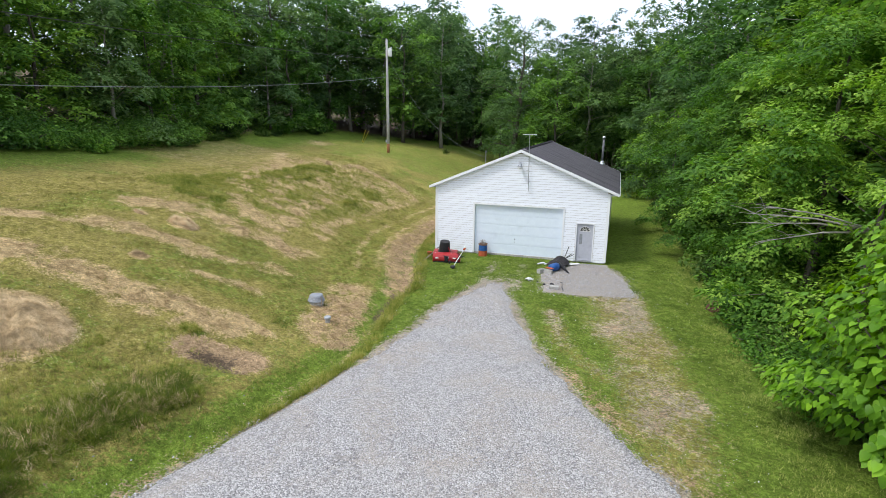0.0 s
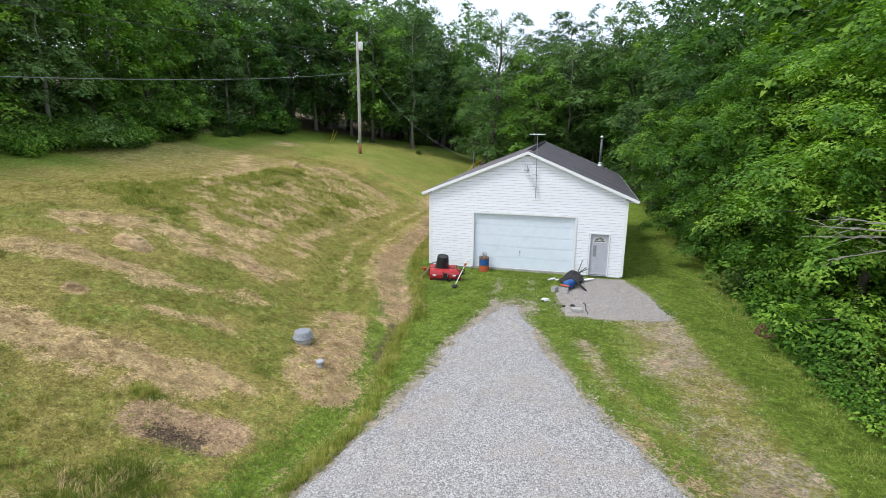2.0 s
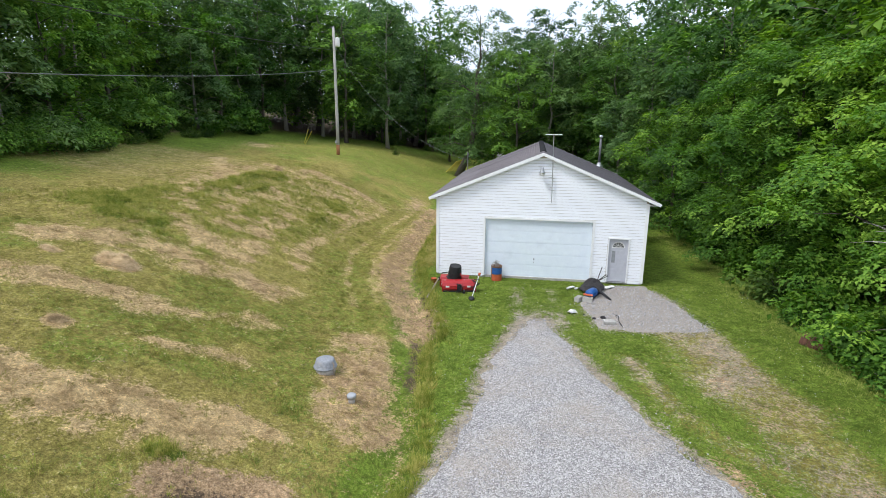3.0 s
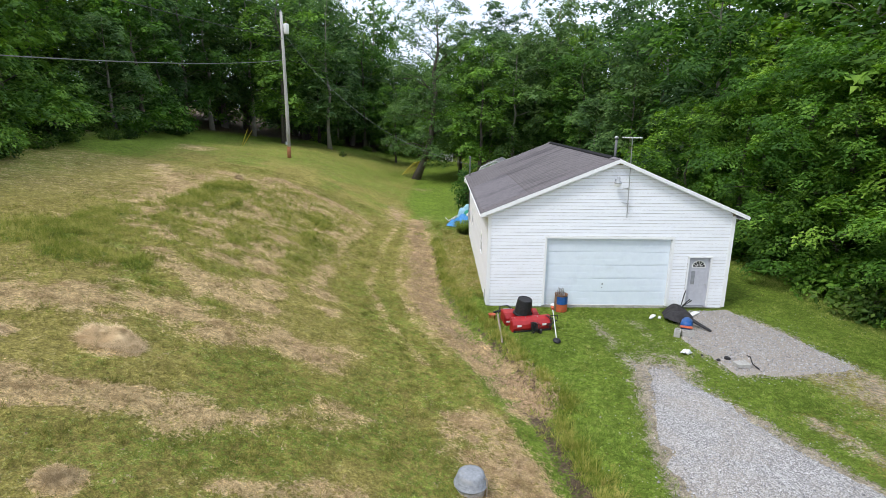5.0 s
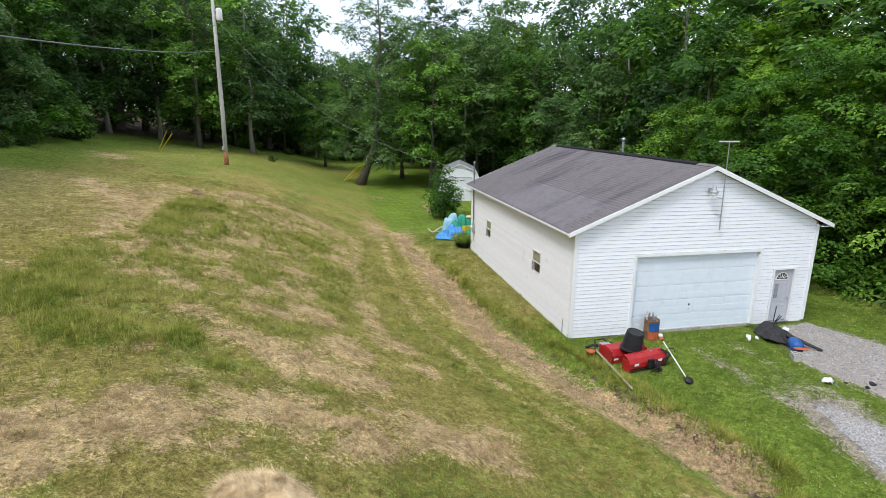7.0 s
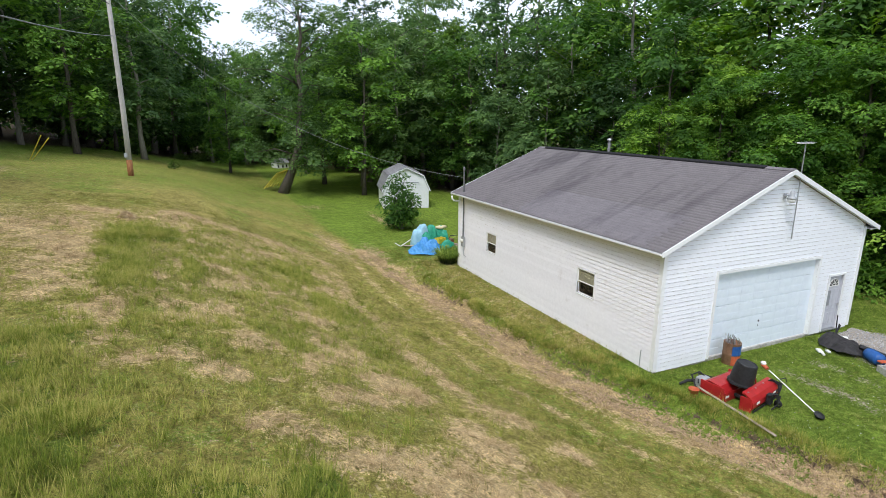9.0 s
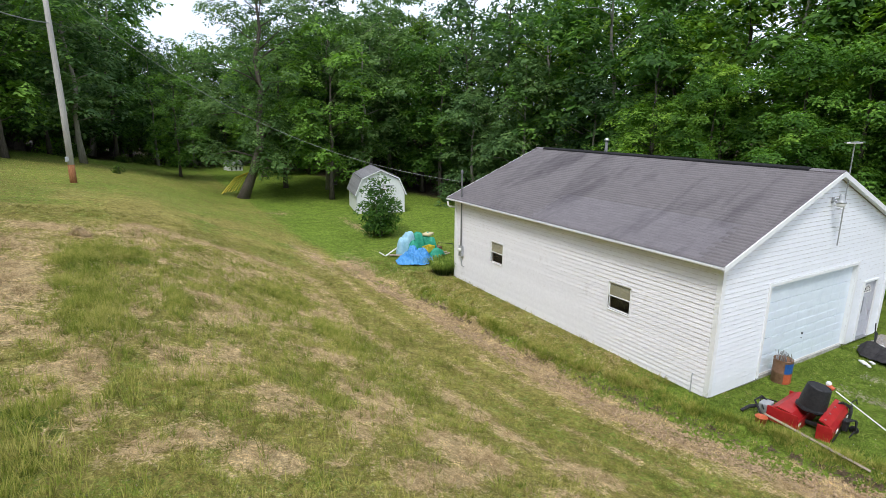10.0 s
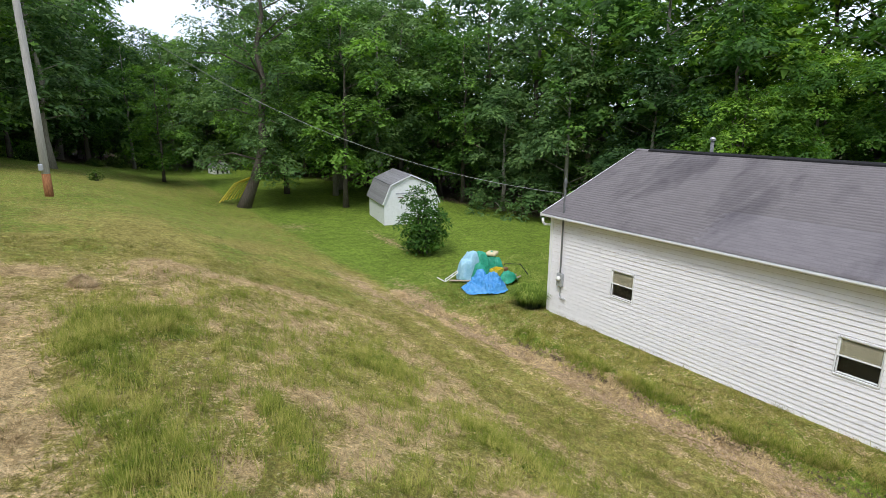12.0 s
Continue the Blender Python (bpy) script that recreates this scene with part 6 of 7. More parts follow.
sheet("blue_tarpaulin", "blue", -9.9, 16.3, 1.9, 1.6, [(-0.3, -0.2, 0.4, 0.16), (0.35, 0.3, 0.4, 0.32), (-0.1, 0.5, 0.3, 0.4)], -20, 51, "crumpled bright blue tarpaulin lying on the grass", fold=0.22, n=100)
sheet("pale_tarpaulin", "pale_blue", -9.55, 17.75, 1.1, 1.0, [(-0.15, 0.1, 0.34, 0.82), (0.2, 0.12, 0.3, 1.0)], 10, 52, "faded pale blue tarpaulin draped over a heap", fold=0.13, steep=3.4)
sheet("green_tarpaulin", "green_tarp", -8.5, 17.85, 1.4, 1.0, [(-0.35, 0.0, 0.34, 1.08), (0.1, 0.15, 0.3, 0.8), (0.45, -0.05, 0.25, 0.6)], -15, 53, "green tarpaulin thrown over stacked things", fold=0.16, steep=3.0)
sheet("green_tarpaulin", "green_tarp", -9.4, 17.15, 0.9, 0.7, [(0.0, 0.1, 0.35, 0.55)], 10, 55, "small green tarpaulin between the blue sheets", fold=0.15)
sheet("green_tarpaulin", "green_tarp", -8.4, 16.55, 1.1, 0.8, [(0.0, 0.0, 0.35, 0.3)], 20, 54, "green tarpaulin rumpled on the ground", fold=0.14)


def gz(x, y):
    return float(land(x, y))


def build_heap_items():
    t = thing("yellow_crate", "yellow plastic crate beside the tarpaulins", "crate", (-8.7, 16.95, gz(-8.7, 16.95) + 0.28), 20)
    part("crate_wall", boxes((-0.28, -0.2, 0, 0.28, -0.17, 0.3), (-0.28, 0.17, 0, 0.28, 0.2, 0.3), (-0.28, -0.17, 0, -0.25, 0.17, 0.3), (0.25, -0.17, 0, 0.28, 0.17, 0.3), (-0.25, -0.17, 0, 0.25, 0.17, 0.03)), "yellow", t)
    t = thing("cushion", "cream cushion lying on the green tarpaulin", "cushion", (-8.2, 17.95, gz(-8.2, 17.95) + 0.92), 35)
    bm = boxes((-0.3, -0.24, 0.0, 0.3, 0.24, 0.16), bevel=0.06)
    soft(part("cushion_cover", bm, "cream", t))
    t = thing("garden_chair", "overturned white metal chair frame by the tarpaulins", "chair", (-10.75, 18.0, gz(-10.75, 18.0)), -30)
    for k, (a, b) in enumerate((((0, 0, 0.03), (0.55, 0.05, 0.42)), ((0.05, 0.42, 0.03), (0.6, 0.47, 0.42)), ((0, 0, 0.05), (0.05, 0.42, 0.05)), ((0.55, 0.05, 0.42), (0.6, 0.47, 0.42)), ((0.3, 0.02, 0.25), (0.35, 0.45, 0.25)), ((0.02, 0.0, 0.04), (-0.35, 0.1, 0.22)))):
        bm = bmesh.new()
        tube(bm, [a, b], 0.022, 7)
        part("frame_bar", bm, "white", t)
    for i, (x0, y0, x1, y1) in enumerate(((-9.2, 16.4, -7.7, 17.2), (-8.9, 16.2, -7.6, 16.6), (-9.0, 17.0, -7.6, 16.9), (-10.6, 17.9, -9.9, 17.2))):
        t = thing("board", "weathered loose board on the ground by the heap", "board", group="loose boards")
        a, b = Vector((x0, y0, gz(x0, y0) + 0.1)), Vector((x1, y1, gz(x1, y1) + 0.14))
        bm = bmesh.new()
        tube(bm, [a, b], 0.05, 4)
        part("plank", bm, "wood", t)
    t = thing("scrap_tubing", "bent dark metal tubing leaning over the heap", "scrap metal")
    bm = bmesh.new()
    g0 = gz(-7.4, 17.3)
    tube(bm, [(-7.9, 17.6, g0 + 0.1), (-7.8, 17.5, g0 + 0.55), (-7.1, 17.2, g0 + 0.5), (-6.9, 16.9, g0 + 0.05)], 0.022, 7)
    part("bar", bm, "black", t)
    for x, y, s in ((-8.15, 17.75, 0.5), (-7.75, 17.7, 0.4)):
        t = thing("storage_box", "dark storage box stacked under the green tarpaulin", "box", (x, y, gz(x, y)), 15)
        part("box_body", boxes((-s / 2, -s / 2, 0, s / 2, s / 2, s * 0.8), bevel=0.02), "brown", t)
    t = thing("lily_clump", "clump of arching green lily leaves by the garage corner", "plant")
    rng = np.random.RandomState(61)
    n = 620
    ang, rr = rng.rand(n) * 6.283, 0.42 * np.sqrt(rng.rand(n))
    bx, by = -9.75 + rr * np.cos(ang), 13.6 + rr * np.sin(ang)
    L = 0.5 + 0.45 * rng.rand(n)
    dx, dy = np.cos(ang) * L * 0.8, np.sin(ang) * L * 0.8
    b0 = land(bx, by)
    wx, wy = -np.sin(ang) * 0.012, np.cos(ang) * 0.012
    v = np.stack([np.stack([bx - wx, by - wy, b0], 1), np.stack([bx + wx, by + wy, b0], 1), np.stack([bx + dx * 0.5 + wx, by + dy * 0.5 + wy, b0 + L * 0.85], 1), np.stack([bx + dx * 0.5 - wx, by + dy * 0.5 - wy, b0 + L * 0.85], 1), np.stack([bx + dx, by + dy, b0 + L * 0.7], 1)], 1).reshape(-1, 3)
    i = np.arange(n)[:, None] * 5
    f = np.concatenate([i + np.array([[0, 1, 2]]), i + np.array([[0, 2, 3]]), i + np.array([[3, 2, 4]])])
    ob = new("leaves", np_mesh("leaves", v, f, "blade_yard"))
    ob.parent = t


build_heap_items()


def build_yellow_strips():
    t = thing("yellow_strips", "bundle of yellow plastic pipes leaning on the tree", "pipes")
    rng = np.random.RandomState(62)
    for k in range(7):
        bm = bmesh.new()
        a = Vector((-13.2 + 0.1 * k, 41.0, gz(-13.2, 41) + 2.1))
        e = Vector((-15.6 + 0.28 * k, 40.4 + 0.2 * k, gz(-15, 41) + 0.25 + 0.12 * rng.rand()))
        tube(bm, [a, a.lerp(e, 0.5) + Vector((0, 0, 0.45)), e], 0.045, 6)
        part("pipe", bm, "yellow", t)


build_yellow_strips()


def build_far_house():
    t = thing("distant_house", "white cabin glimpsed between the far trunks", "house", (-10.2, 66.0, 0.1), 10)
    t.scale = (0.25, 0.5, 0.42)
    part("wall", boxes((-3.5, 0, -0.4, 3.5, 4, 2.5)), "trim", t)
    bm = bmesh.new()
    f0 = [bm.verts.new(p) for p in ((-3.8, -0.3, 2.5), (3.8, -0.3, 2.5), (3.8, 2, 3.7), (-3.8, 2, 3.7))]
    f1 = [bm.verts.new(p) for p in ((-3.8, 4.3, 2.5), (3.8, 4.3, 2.5))]
    bm.faces.new(f0)
    bm.faces.new((f0[3], f0[2], f1[1], f1[0]))
    bm.faces.new((f0[0], f1[0], f1[1], f0[1]))
    bm.faces.new((f0[0], f0[3], f1[0]))
    bm.faces.new((f0[1], f1[1], f0[2]))
    part("roof", bm, "shed_shingle", t)
    for x in (-2.2, 0.2, 2.2):
        part("window", boxes((x - 0.4, -0.03, 0.9, x + 0.4, -0.004, 1.9)), "dark", t)


build_far_house()

# ---- the front yard ----


def build_tiller(at, rz, width, label, tines=True):
    """A tractor tiller: a red hood over a rotor, hitch frame and decals."""
    t = thing("rotary_tiller", label, "tiller", at, rz)
    w = width / 2
    bm = bmesh.new()
    prof = [(-0.30, 0.10), (-0.32, 0.30), (-0.20, 0.46), (0.12, 0.50), (0.28, 0.40), (0.33, 0.16), (0.30, 0.16), (0.25, 0.38), (0.11, 0.47), (-0.19, 0.43), (-0.29, 0.29), (-0.27, 0.10)]
    r0 = [bm.verts.new((-w, y, z)) for y, z in prof]
    r1 = [bm.verts.new((w, y, z)) for y, z in prof]
    for i in range(len(prof)):
        j = (i + 1) % len(prof)
        bm.faces.new((r0[i], r0[j], r1[j], r1[i]))
    bm.faces.new(r0)
    bm.faces.new(r1[::-1])
    bmesh.ops.recalc_face_normals(bm, faces=bm.faces[:])
    part("hood", bm, "red", t)
    for x in (-w, w):
        part("side_plate", boxes((x - 0.018, -0.34, 0.06, x + 0.018, 0.34, 0.44), bevel=0.012), "red", t)
    part("rear_flap", boxes((-w + 0.03, -0.36, 0.04, w - 0.03, -0.335, 0.3), bevel=0.006), "red", t)
    for x in (-w + 0.12, w - 0.2):
        part("decal", boxes((x - 0.07, -0.3655, 0.16, x + 0.09, -0.361, 0.22)), "white", t, "small white decal")
    bm = bmesh.new()
    tube(bm, [(-w + 0.02, 0, 0.18), (w - 0.02, 0, 0.18)], 0.045, 10)
    rotor = part("rotor", bm, "rust", t)
    for k in range(10):
        bm = bmesh.new()
        x = -w + 0.12 + k * (width - 0.24) / 9
        a = k * 1.3
        tube(bm, [(x, 0, 0.18), (x, 0.13 * math.cos(a), 0.18 + 0.13 * math.sin(a)), (x + 0.05, 0.16 * math.cos(a + 0.4), 0.18 + 0.16 * math.sin(a + 0.4))], [0.02, 0.016, 0.008], 5)
        part("tine", bm, "rust", rotor)
    part("gearbox", boxes((-0.5, 0.36, 0.08, -0.15, 0.6, 0.36), bevel=0.03), "grey_box", t)
    bm = bmesh.new()
    tube(bm, [(-0.75, 0.34, 0.1), (-0.6, 0.65, 0.42), (-0.3, 0.62, 0.45), (-0.1, 0.36, 0.2)], 0.024, 7)
    tube(bm, [(-0.65, 0.4, 0.3), (-0.2, 0.7, 0.34), (0.2, 0.45, 0.2)], 0.02, 7)
    part("hitch_frame", bm, "black", t)
    bm = bmesh.new()
    tube(bm, [(-0.3, 0.5, 0.25), (-0.6, 0.75, 0.2), (-0.8, 0.85, 0.1)], [0.05, 0.045, 0.04], 8)
    part("drive_shaft", bm, "black", t)


build_tiller((-8.42, -1.55, gz(-8.42, -1.55) - 0.04), 6, 1.25, "red tractor tiller standing in the grass by the garage")


def build_blade():
    """The second red implement: a wide box with hoses."""
    x, y = -8.14, -2.26
    t = thing("snow_blade", "red box-shaped implement with black hoses on the grass", "implement", (x, y, gz(x, y) - 0.02), 12)
    bm = bmesh.new()
    prof = [(-0.16, 0.03), (-0.23, 0.16), (-0.22, 0.30), (-0.14, 0.42), (0.0, 0.50), (0.08, 0.51), (0.08, 0.47), (0.01, 0.46), (-0.11, 0.39), (-0.18, 0.29), (-0.19, 0.16), (-0.12, 0.03)]
    r0 = [bm.verts.new((-0.72, p, z)) for p, z in prof]
    r1 = [bm.verts.new((0.72, p, z)) for p, z in prof]
    for i in range(len(prof)):
        j = (i + 1) % len(prof)
        bm.faces.new((r0[i], r0[j], r1[j], r1[i]))
    bm.faces.new(r0)
    bm.faces.new(r1[::-1])
    bmesh.ops.recalc_face_normals(bm, faces=bm.faces[:])
    part("hood", bm, "red", t)
    for sx in (-0.72, 0.72):
        part("end_plate", boxes((sx - 0.015, -0.2, 0.02, sx + 0.015, 0.1, 0.4), bevel=0.012), "red", t)
    part("push_arm", boxes((-0.35, 0.02, 0.12, -0.27, 0.45, 0.2), (0.27, 0.02, 0.12, 0.35, 0.45, 0.2), (-0.35, 0.4, 0.12, 0.35, 0.47, 0.2), bevel=0.01), "black", t, "black push frame")
    for sx in (-0.5, 0.05, 0.42):
        part("decal", boxes((sx - 0.08, -0.262, 0.24, sx + 0.08, -0.252, 0.31)), "white", t, "small white decal")
    eng = part("engine", boxes((-0.09, -0.38, 0.12, 0.1, -0.25, 0.4), bevel=0.03), "black", t, "black gearbox with hoses")
    bm = bmesh.new()
    for k in range(4):
        tube(bm, [(-0.14 + 0.09 * k, -0.34, 0.4), (-0.1 + 0.09 * k, -0.5, 0.5 - 0.05 * k), (0.02 * k, -0.52, 0.2), (0.15 - 0.1 * k, -0.45, 0.05)], 0.016, 6)
    part("hose", bm, "black", eng)
    bm = bmesh.new()
    for k in range(6):
        x0 = 0.5 + 0.05 * k
        tube(bm, [(x0, 0.05, 0.42), (x0 + 0.08, -0.1 - 0.03 * k, 0.56 - 0.03 * k), (x0 + 0.16, -0.24, 0.4), (x0 + 0.1 - 0.03 * k, -0.3, 0.14 + 0.03 * k), (x0 - 0.05, -0.24, 0.3)], 0.013, 6)
    part("hose", bm, "black", t, "tangled black hydraulic hoses")
    for sx in (-0.24, 0.24):
        bm = bmesh.new()
        tube(bm, [(sx, 0.12, 0.3), (sx * 0.35, 0.16, 0.72)], 0.022, 7)
        part("hitch_bar", bm, "red", t)
    part("hitch_plate", boxes((-0.1, 0.13, 0.66, 0.1, 0.19, 0.76), bevel=0.008), "red", t)
    part("edge_strip", boxes((-0.7, -0.245, 0.03, 0.7, -0.232, 0.1), bevel=0.003), "black", t, "scuffed dark cutting edge")
    for sx in (-0.6, -0.2, 0.25, 0.62):
        part("bolt", lathe([(0.0, 0.02), (0.02, 0.018), (0.022, 0.0)], 8, m=pose(sx, -0.02, 0.497, 15)), "steel", t)
    soft(part("wheel", lathe([(0.03, -0.03), (0.08, -0.04), (0.10, -0.015), (0.10, 0.015), (0.08, 0.04), (0.03, 0.03)], 18, m=pose(0.2, -0.46, 0.11, 0, 90)), "black", t, "small black wheel"))


build_blade()


def build_tub():
    x, y = -8.38, -1.93
    t = thing("black_tub", "upside-down black plastic tub on the red tiller", "tub", (x, y, gz(x, y) + 0.46), 0)
    t.scale = (0.92, 0.92, 0.95)
    ob = part("tub_shell", lathe([(0.34, 0.0), (0.345, 0.05), (0.325, 0.06), (0.315, 0.3), (0.28, 0.6), (0.265, 0.62), (0.245, 0.6), (0.0, 0.6)], 40, m=pose(0, 0, 0, 7, 6)), "black", t)
    part("rim", lathe([(0.34, 0.0), (0.37, 0.005), (0.37, 0.045), (0.34, 0.05)], 28, m=pose(0, 0, 0, 5, 4)), "black", t)
    part("rope_handle", boxes((0.34, -0.08, 0.02, 0.39, 0.08, 0.06), (-0.39, -0.08, 0.02, -0.34, 0.08, 0.06), bevel=0.01), "black", t)


build_tub()


def build_trimmer():
    t = thing("string_trimmer", "string trimmer with white shaft leaning on the red implement", "trimmer")
    g0 = gz(-7.44, -3.46)
    a, b = Vector((-7.3, -1.95, g0 + 0.62)), Vector((-7.44, -3.46, g0 + 0.07))
    bm = bmesh.new()
    tube(bm, [a, b], 0.016, 8)
    part("shaft", bm, "white", t)
    bm = bmesh.new()
    d = (b - a).normalized()
    tube(bm, [a - d * 0.22, a - d * 0.05], [0.065, 0.05], 10)
    part("engine", bm, "orange", t, "red and white engine housing")
    part("engine_cover", lathe([(0.0, 0.0), (0.06, 0.01), (0.07, 0.06), (0.05, 0.1), (0.0, 0.1)], 12, m=pose(*(a - d * 0.2), 0, 0, 0)), "white", t)
    soft(part("head", lathe([(0.0, -0.05), (0.06, -0.05), (0.07, 0.0), (0.13, 0.02), (0.12, 0.05), (0.0, 0.07)], 16, m=pose(b.x, b.y, b.z, 20)), "black", t))
    bm = bmesh.new()
    c = a.lerp(b, 0.3)
    tube(bm, [c + Vector((-0.14, 0, 0.0)), c + Vector((-0.12, 0.02, 0.12)), c + Vector((0.12, 0.02, 0.12)), c + Vector((0.14, 0, 0.0))], 0.014, 6)
    part("handle", bm, "black", t)


build_trimmer()


def build_can():
    x, y = -6.64, -0.31
    t = thing("metal_drum", "rusty metal drum with blue and red paint, full of wire", "drum", (x, y, gz(x, y) - 0.02), 20)
    t.scale = (1, 1, 1.15)
    body = part("drum_wall", lathe([(0.24, 0.0), (0.25, 0.02), (0.245, 0.28), (0.255, 0.3), (0.245, 0.32), (0.245, 0.6), (0.255, 0.62), (0.235, 0.62), (0.23, 0.05), (0.0, 0.05)], 24), "brown", t)
    soft(body)
    bm = bmesh.new()
    for i in range(7):
        a0, a1 = radians(200 + 18 * i), radians(218 + 18 * i)
        for z0, z1 in ((0.3, 0.56),):
            vs = [bm.verts.new((0.258 * math.cos(q), 0.258 * math.sin(q), z)) for q, z in ((a0, z0), (a1, z0), (a1, z1), (a0, z1))]
            bm.faces.new(vs)
    part("painted_band", bm, "blue_dark", t, "blue paint band")
    bm = bmesh.new()
    for i in range(7):
        a0, a1 = radians(200 + 18 * i), radians(218 + 18 * i)
        vs = [bm.verts.new((0.257 * math.cos(q), 0.257 * math.sin(q), z)) for q, z in ((a0, 0.03), (a1, 0.03), (a1, 0.28), (a0, 0.28))]
        bm.faces.new(vs)
    part("painted_band", bm, "orange", t, "red paint band")
    rng = np.random.RandomState(71)
    bm = bmesh.new()
    for k in range(16):
        a, r = rng.rand() * 6.28, 0.2 * math.sqrt(rng.rand())
        x0, y0 = r * math.cos(a), r * math.sin(a)
        tube(bm, [(x0, y0, 0.1), (x0 + rng.normal() * 0.03, y0 + rng.normal() * 0.03, 0.62), (x0 + rng.normal() * 0.08, y0 + rng.normal() * 0.08, 0.72 + 0.1 * rng.rand())], 0.012, 5)
    part("wire_scraps", bm, "steel", t, "loose metal scraps and wire")


build_can()


def build_yard_bits():
    t = thing("red_bucket", "small faded red bucket in the grass", "bucket", (-9.42, -1.35, gz(-9.42, -1.35)), 0)
    t.scale = (0.85, 0.85, 0.8)
    soft(part("bucket_wall", lathe([(0.13, 0.0), (0.16, 0.28), (0.17, 0.29), (0.15, 0.29), (0.12, 0.03), (0.0, 0.03)], 18), "orange", t))
    t = thing("timber", "long weathered timber lying in the grass", "timber")
    a, b = Vector((-9.2, -1.3, gz(-9.2, -1.3) + 0.2)), Vector((-9.28, -3.6, gz(-9.17, -3.5) + 0.06))
    bm = bmesh.new()
    tube(bm, [a, b], 0.035, 4)
    part("beam", bm, "wood", t)
    # heap by the entry door
    sheet("black_sheeting", "black_cloth", -2.42, -1.15, 1.05, 1.35, [(-0.15, -0.3, 0.4, 0.2), (0.05, 0.35, 0.42, 0.34), (0.1, -0.1, 0.4, 0.26)], -20, 72, "black plastic sheeting heaped beside the entry door", fold=0.07)
    t = thing("blue_barrel", "blue plastic container under the black sheeting", "container", (-2.5, -2.12, gz(-2.5, -2.12) + 0.2), 60)
    soft(part("barrel_shell", lathe([(0.0, -0.3), (0.17, -0.29), (0.2, -0.2), (0.2, 0.2), (0.17, 0.29), (0.0, 0.3)], 20, m=pose(0, 0, 0, 0, 90)), "blue_dark", t))
    for i, (x, y, r, up) in enumerate(((-3.08, -2.72, 62, 0), (-2.72, -2.75, -10, 0))):
        t = thing("concrete_block", "hollow grey concrete block on the grass edge", "concrete block", (x, y, gz(x, y)), r, "concrete blocks")
        part("block_body", boxes((-0.2, -0.1, 0, 0.2, -0.07, 0.2), (-0.2, 0.07, 0, 0.2, 0.1, 0.2), (-0.2, -0.07, 0, -0.165, 0.07, 0.2), (0.165, -0.07, 0, 0.2, 0.07, 0.2), (-0.018, -0.07, 0, 0.018, 0.07, 0.2)), "concrete", t)
    t = thing("red_scrap", "bent red plastic piece among the blocks", "scrap", (-2.68, -2.5, gz(-2.68, -2.5) + 0.21), -20)
    part("panel", boxes((-0.2, -0.08, 0.0, 0.2, 0.08, 0.05), bevel=0.02), "orange", t)
    t = thing("black_bar", "black metal bar resting on gravel", "bar")
    bm = bmesh.new()
    tube(bm, [(-2.35, -1.6, gz(-2.3, -1.6) + 0.3), (-1.75, -2.45, gz(-1.75, -2.45) + 0.07)], [0.08, 0.04], 6)
    part("bar", bm, "black", t)
    for dx, dz in ((0.0, 0.95), (0.28, 0.55), (0.2, 0.6)):
        t = thing("black_rod", "thin black rod standing out of the heap", "rod", group="rods in the heap")
        bm = bmesh.new()
        tube(bm, [(-2.15, -0.75, gz(-2.15, -0.75) + 0.3), (-1.95 + dx, -0.6, gz(-2, -0.6) + dz)], 0.018, 6)
        part("bar", bm, "black", t)
    t = thing("white_scrap", "long white plastic piece leaning on the heap", "scrap", (-1.62, -0.8, gz(-1.62, -0.8) + 0.06), 40)
    part("panel", boxes((-0.28, -0.1, 0.0, 0.28, 0.1, 0.05), bevel=0.01), "white", t)
    for x, y, s in ((-3.25, -0.95, 0.15), (-3.05, -1.1, 0.1), (-3.4, -1.15, 0.09)):
        t = thing("white_scrap", "crumpled white scrap on the grass", "scrap", (x, y, gz(x, y) + 0.02), 40 * x, "white scraps")
        part("scrap", boxes((-s, -s * 0.5, 0, s, s * 0.5, 0.06), bevel=0.02), "white", t)
    sheet("white_sheet", "white", -3.4, -4.2, 0.42, 0.3, [(0, 0, 0.12, 0.04)], 30, 75, "flattened white plastic scrap on the grass", fold=0.06, n=14)
    t = thing("paving_slab", "pale concrete slab lying on the gravel", "slab", (-2.15, -5.15, gz(-2.15, -5.15) + 0.04), 4)
    part("slab", boxes((-0.21, -0.14, 0, 0.21, 0.14, 0.12), bevel=0.012), "concrete", t)
    t = thing("black_rod", "bent black rod beside the concrete slab", "rod", group="rods in the heap")
    bm = bmesh.new()
    g0 = gz(-1.75, -5.2)
    tube(bm, [(-1.92, -4.95, g0 + 0.3), (-1.82, -4.98, g0 + 0.28), (-1.8, -5.12, g0 + 0.1), (-1.72, -5.38, g0 + 0.05)], 0.018, 6)
    part("bar", bm, "black", t)
    for x, y, s in ((-2.65, -4.75, 0.09), (-2.3, -4.6, 0.13), (-3.0, -4.4, 0.06)):
        t = thing("dark_rock", "dark rock lying on the gravel", "rock", (x, y, gz(x, y) + 0.05), 70 * x, "rocks on gravel")
        bm = bmesh.new()
        bmesh.ops.create_icosphere(bm, subdivisions=2, radius=s)
        for v in bm.verts:
            v.co *= 0.8 + 0.4 * noise.noise(v.co * 9 + Vector((x, y, 0)))
            v.co.z *= 0.6
        part("stone", bm, "black_cloth", t)


build_yard_bits()


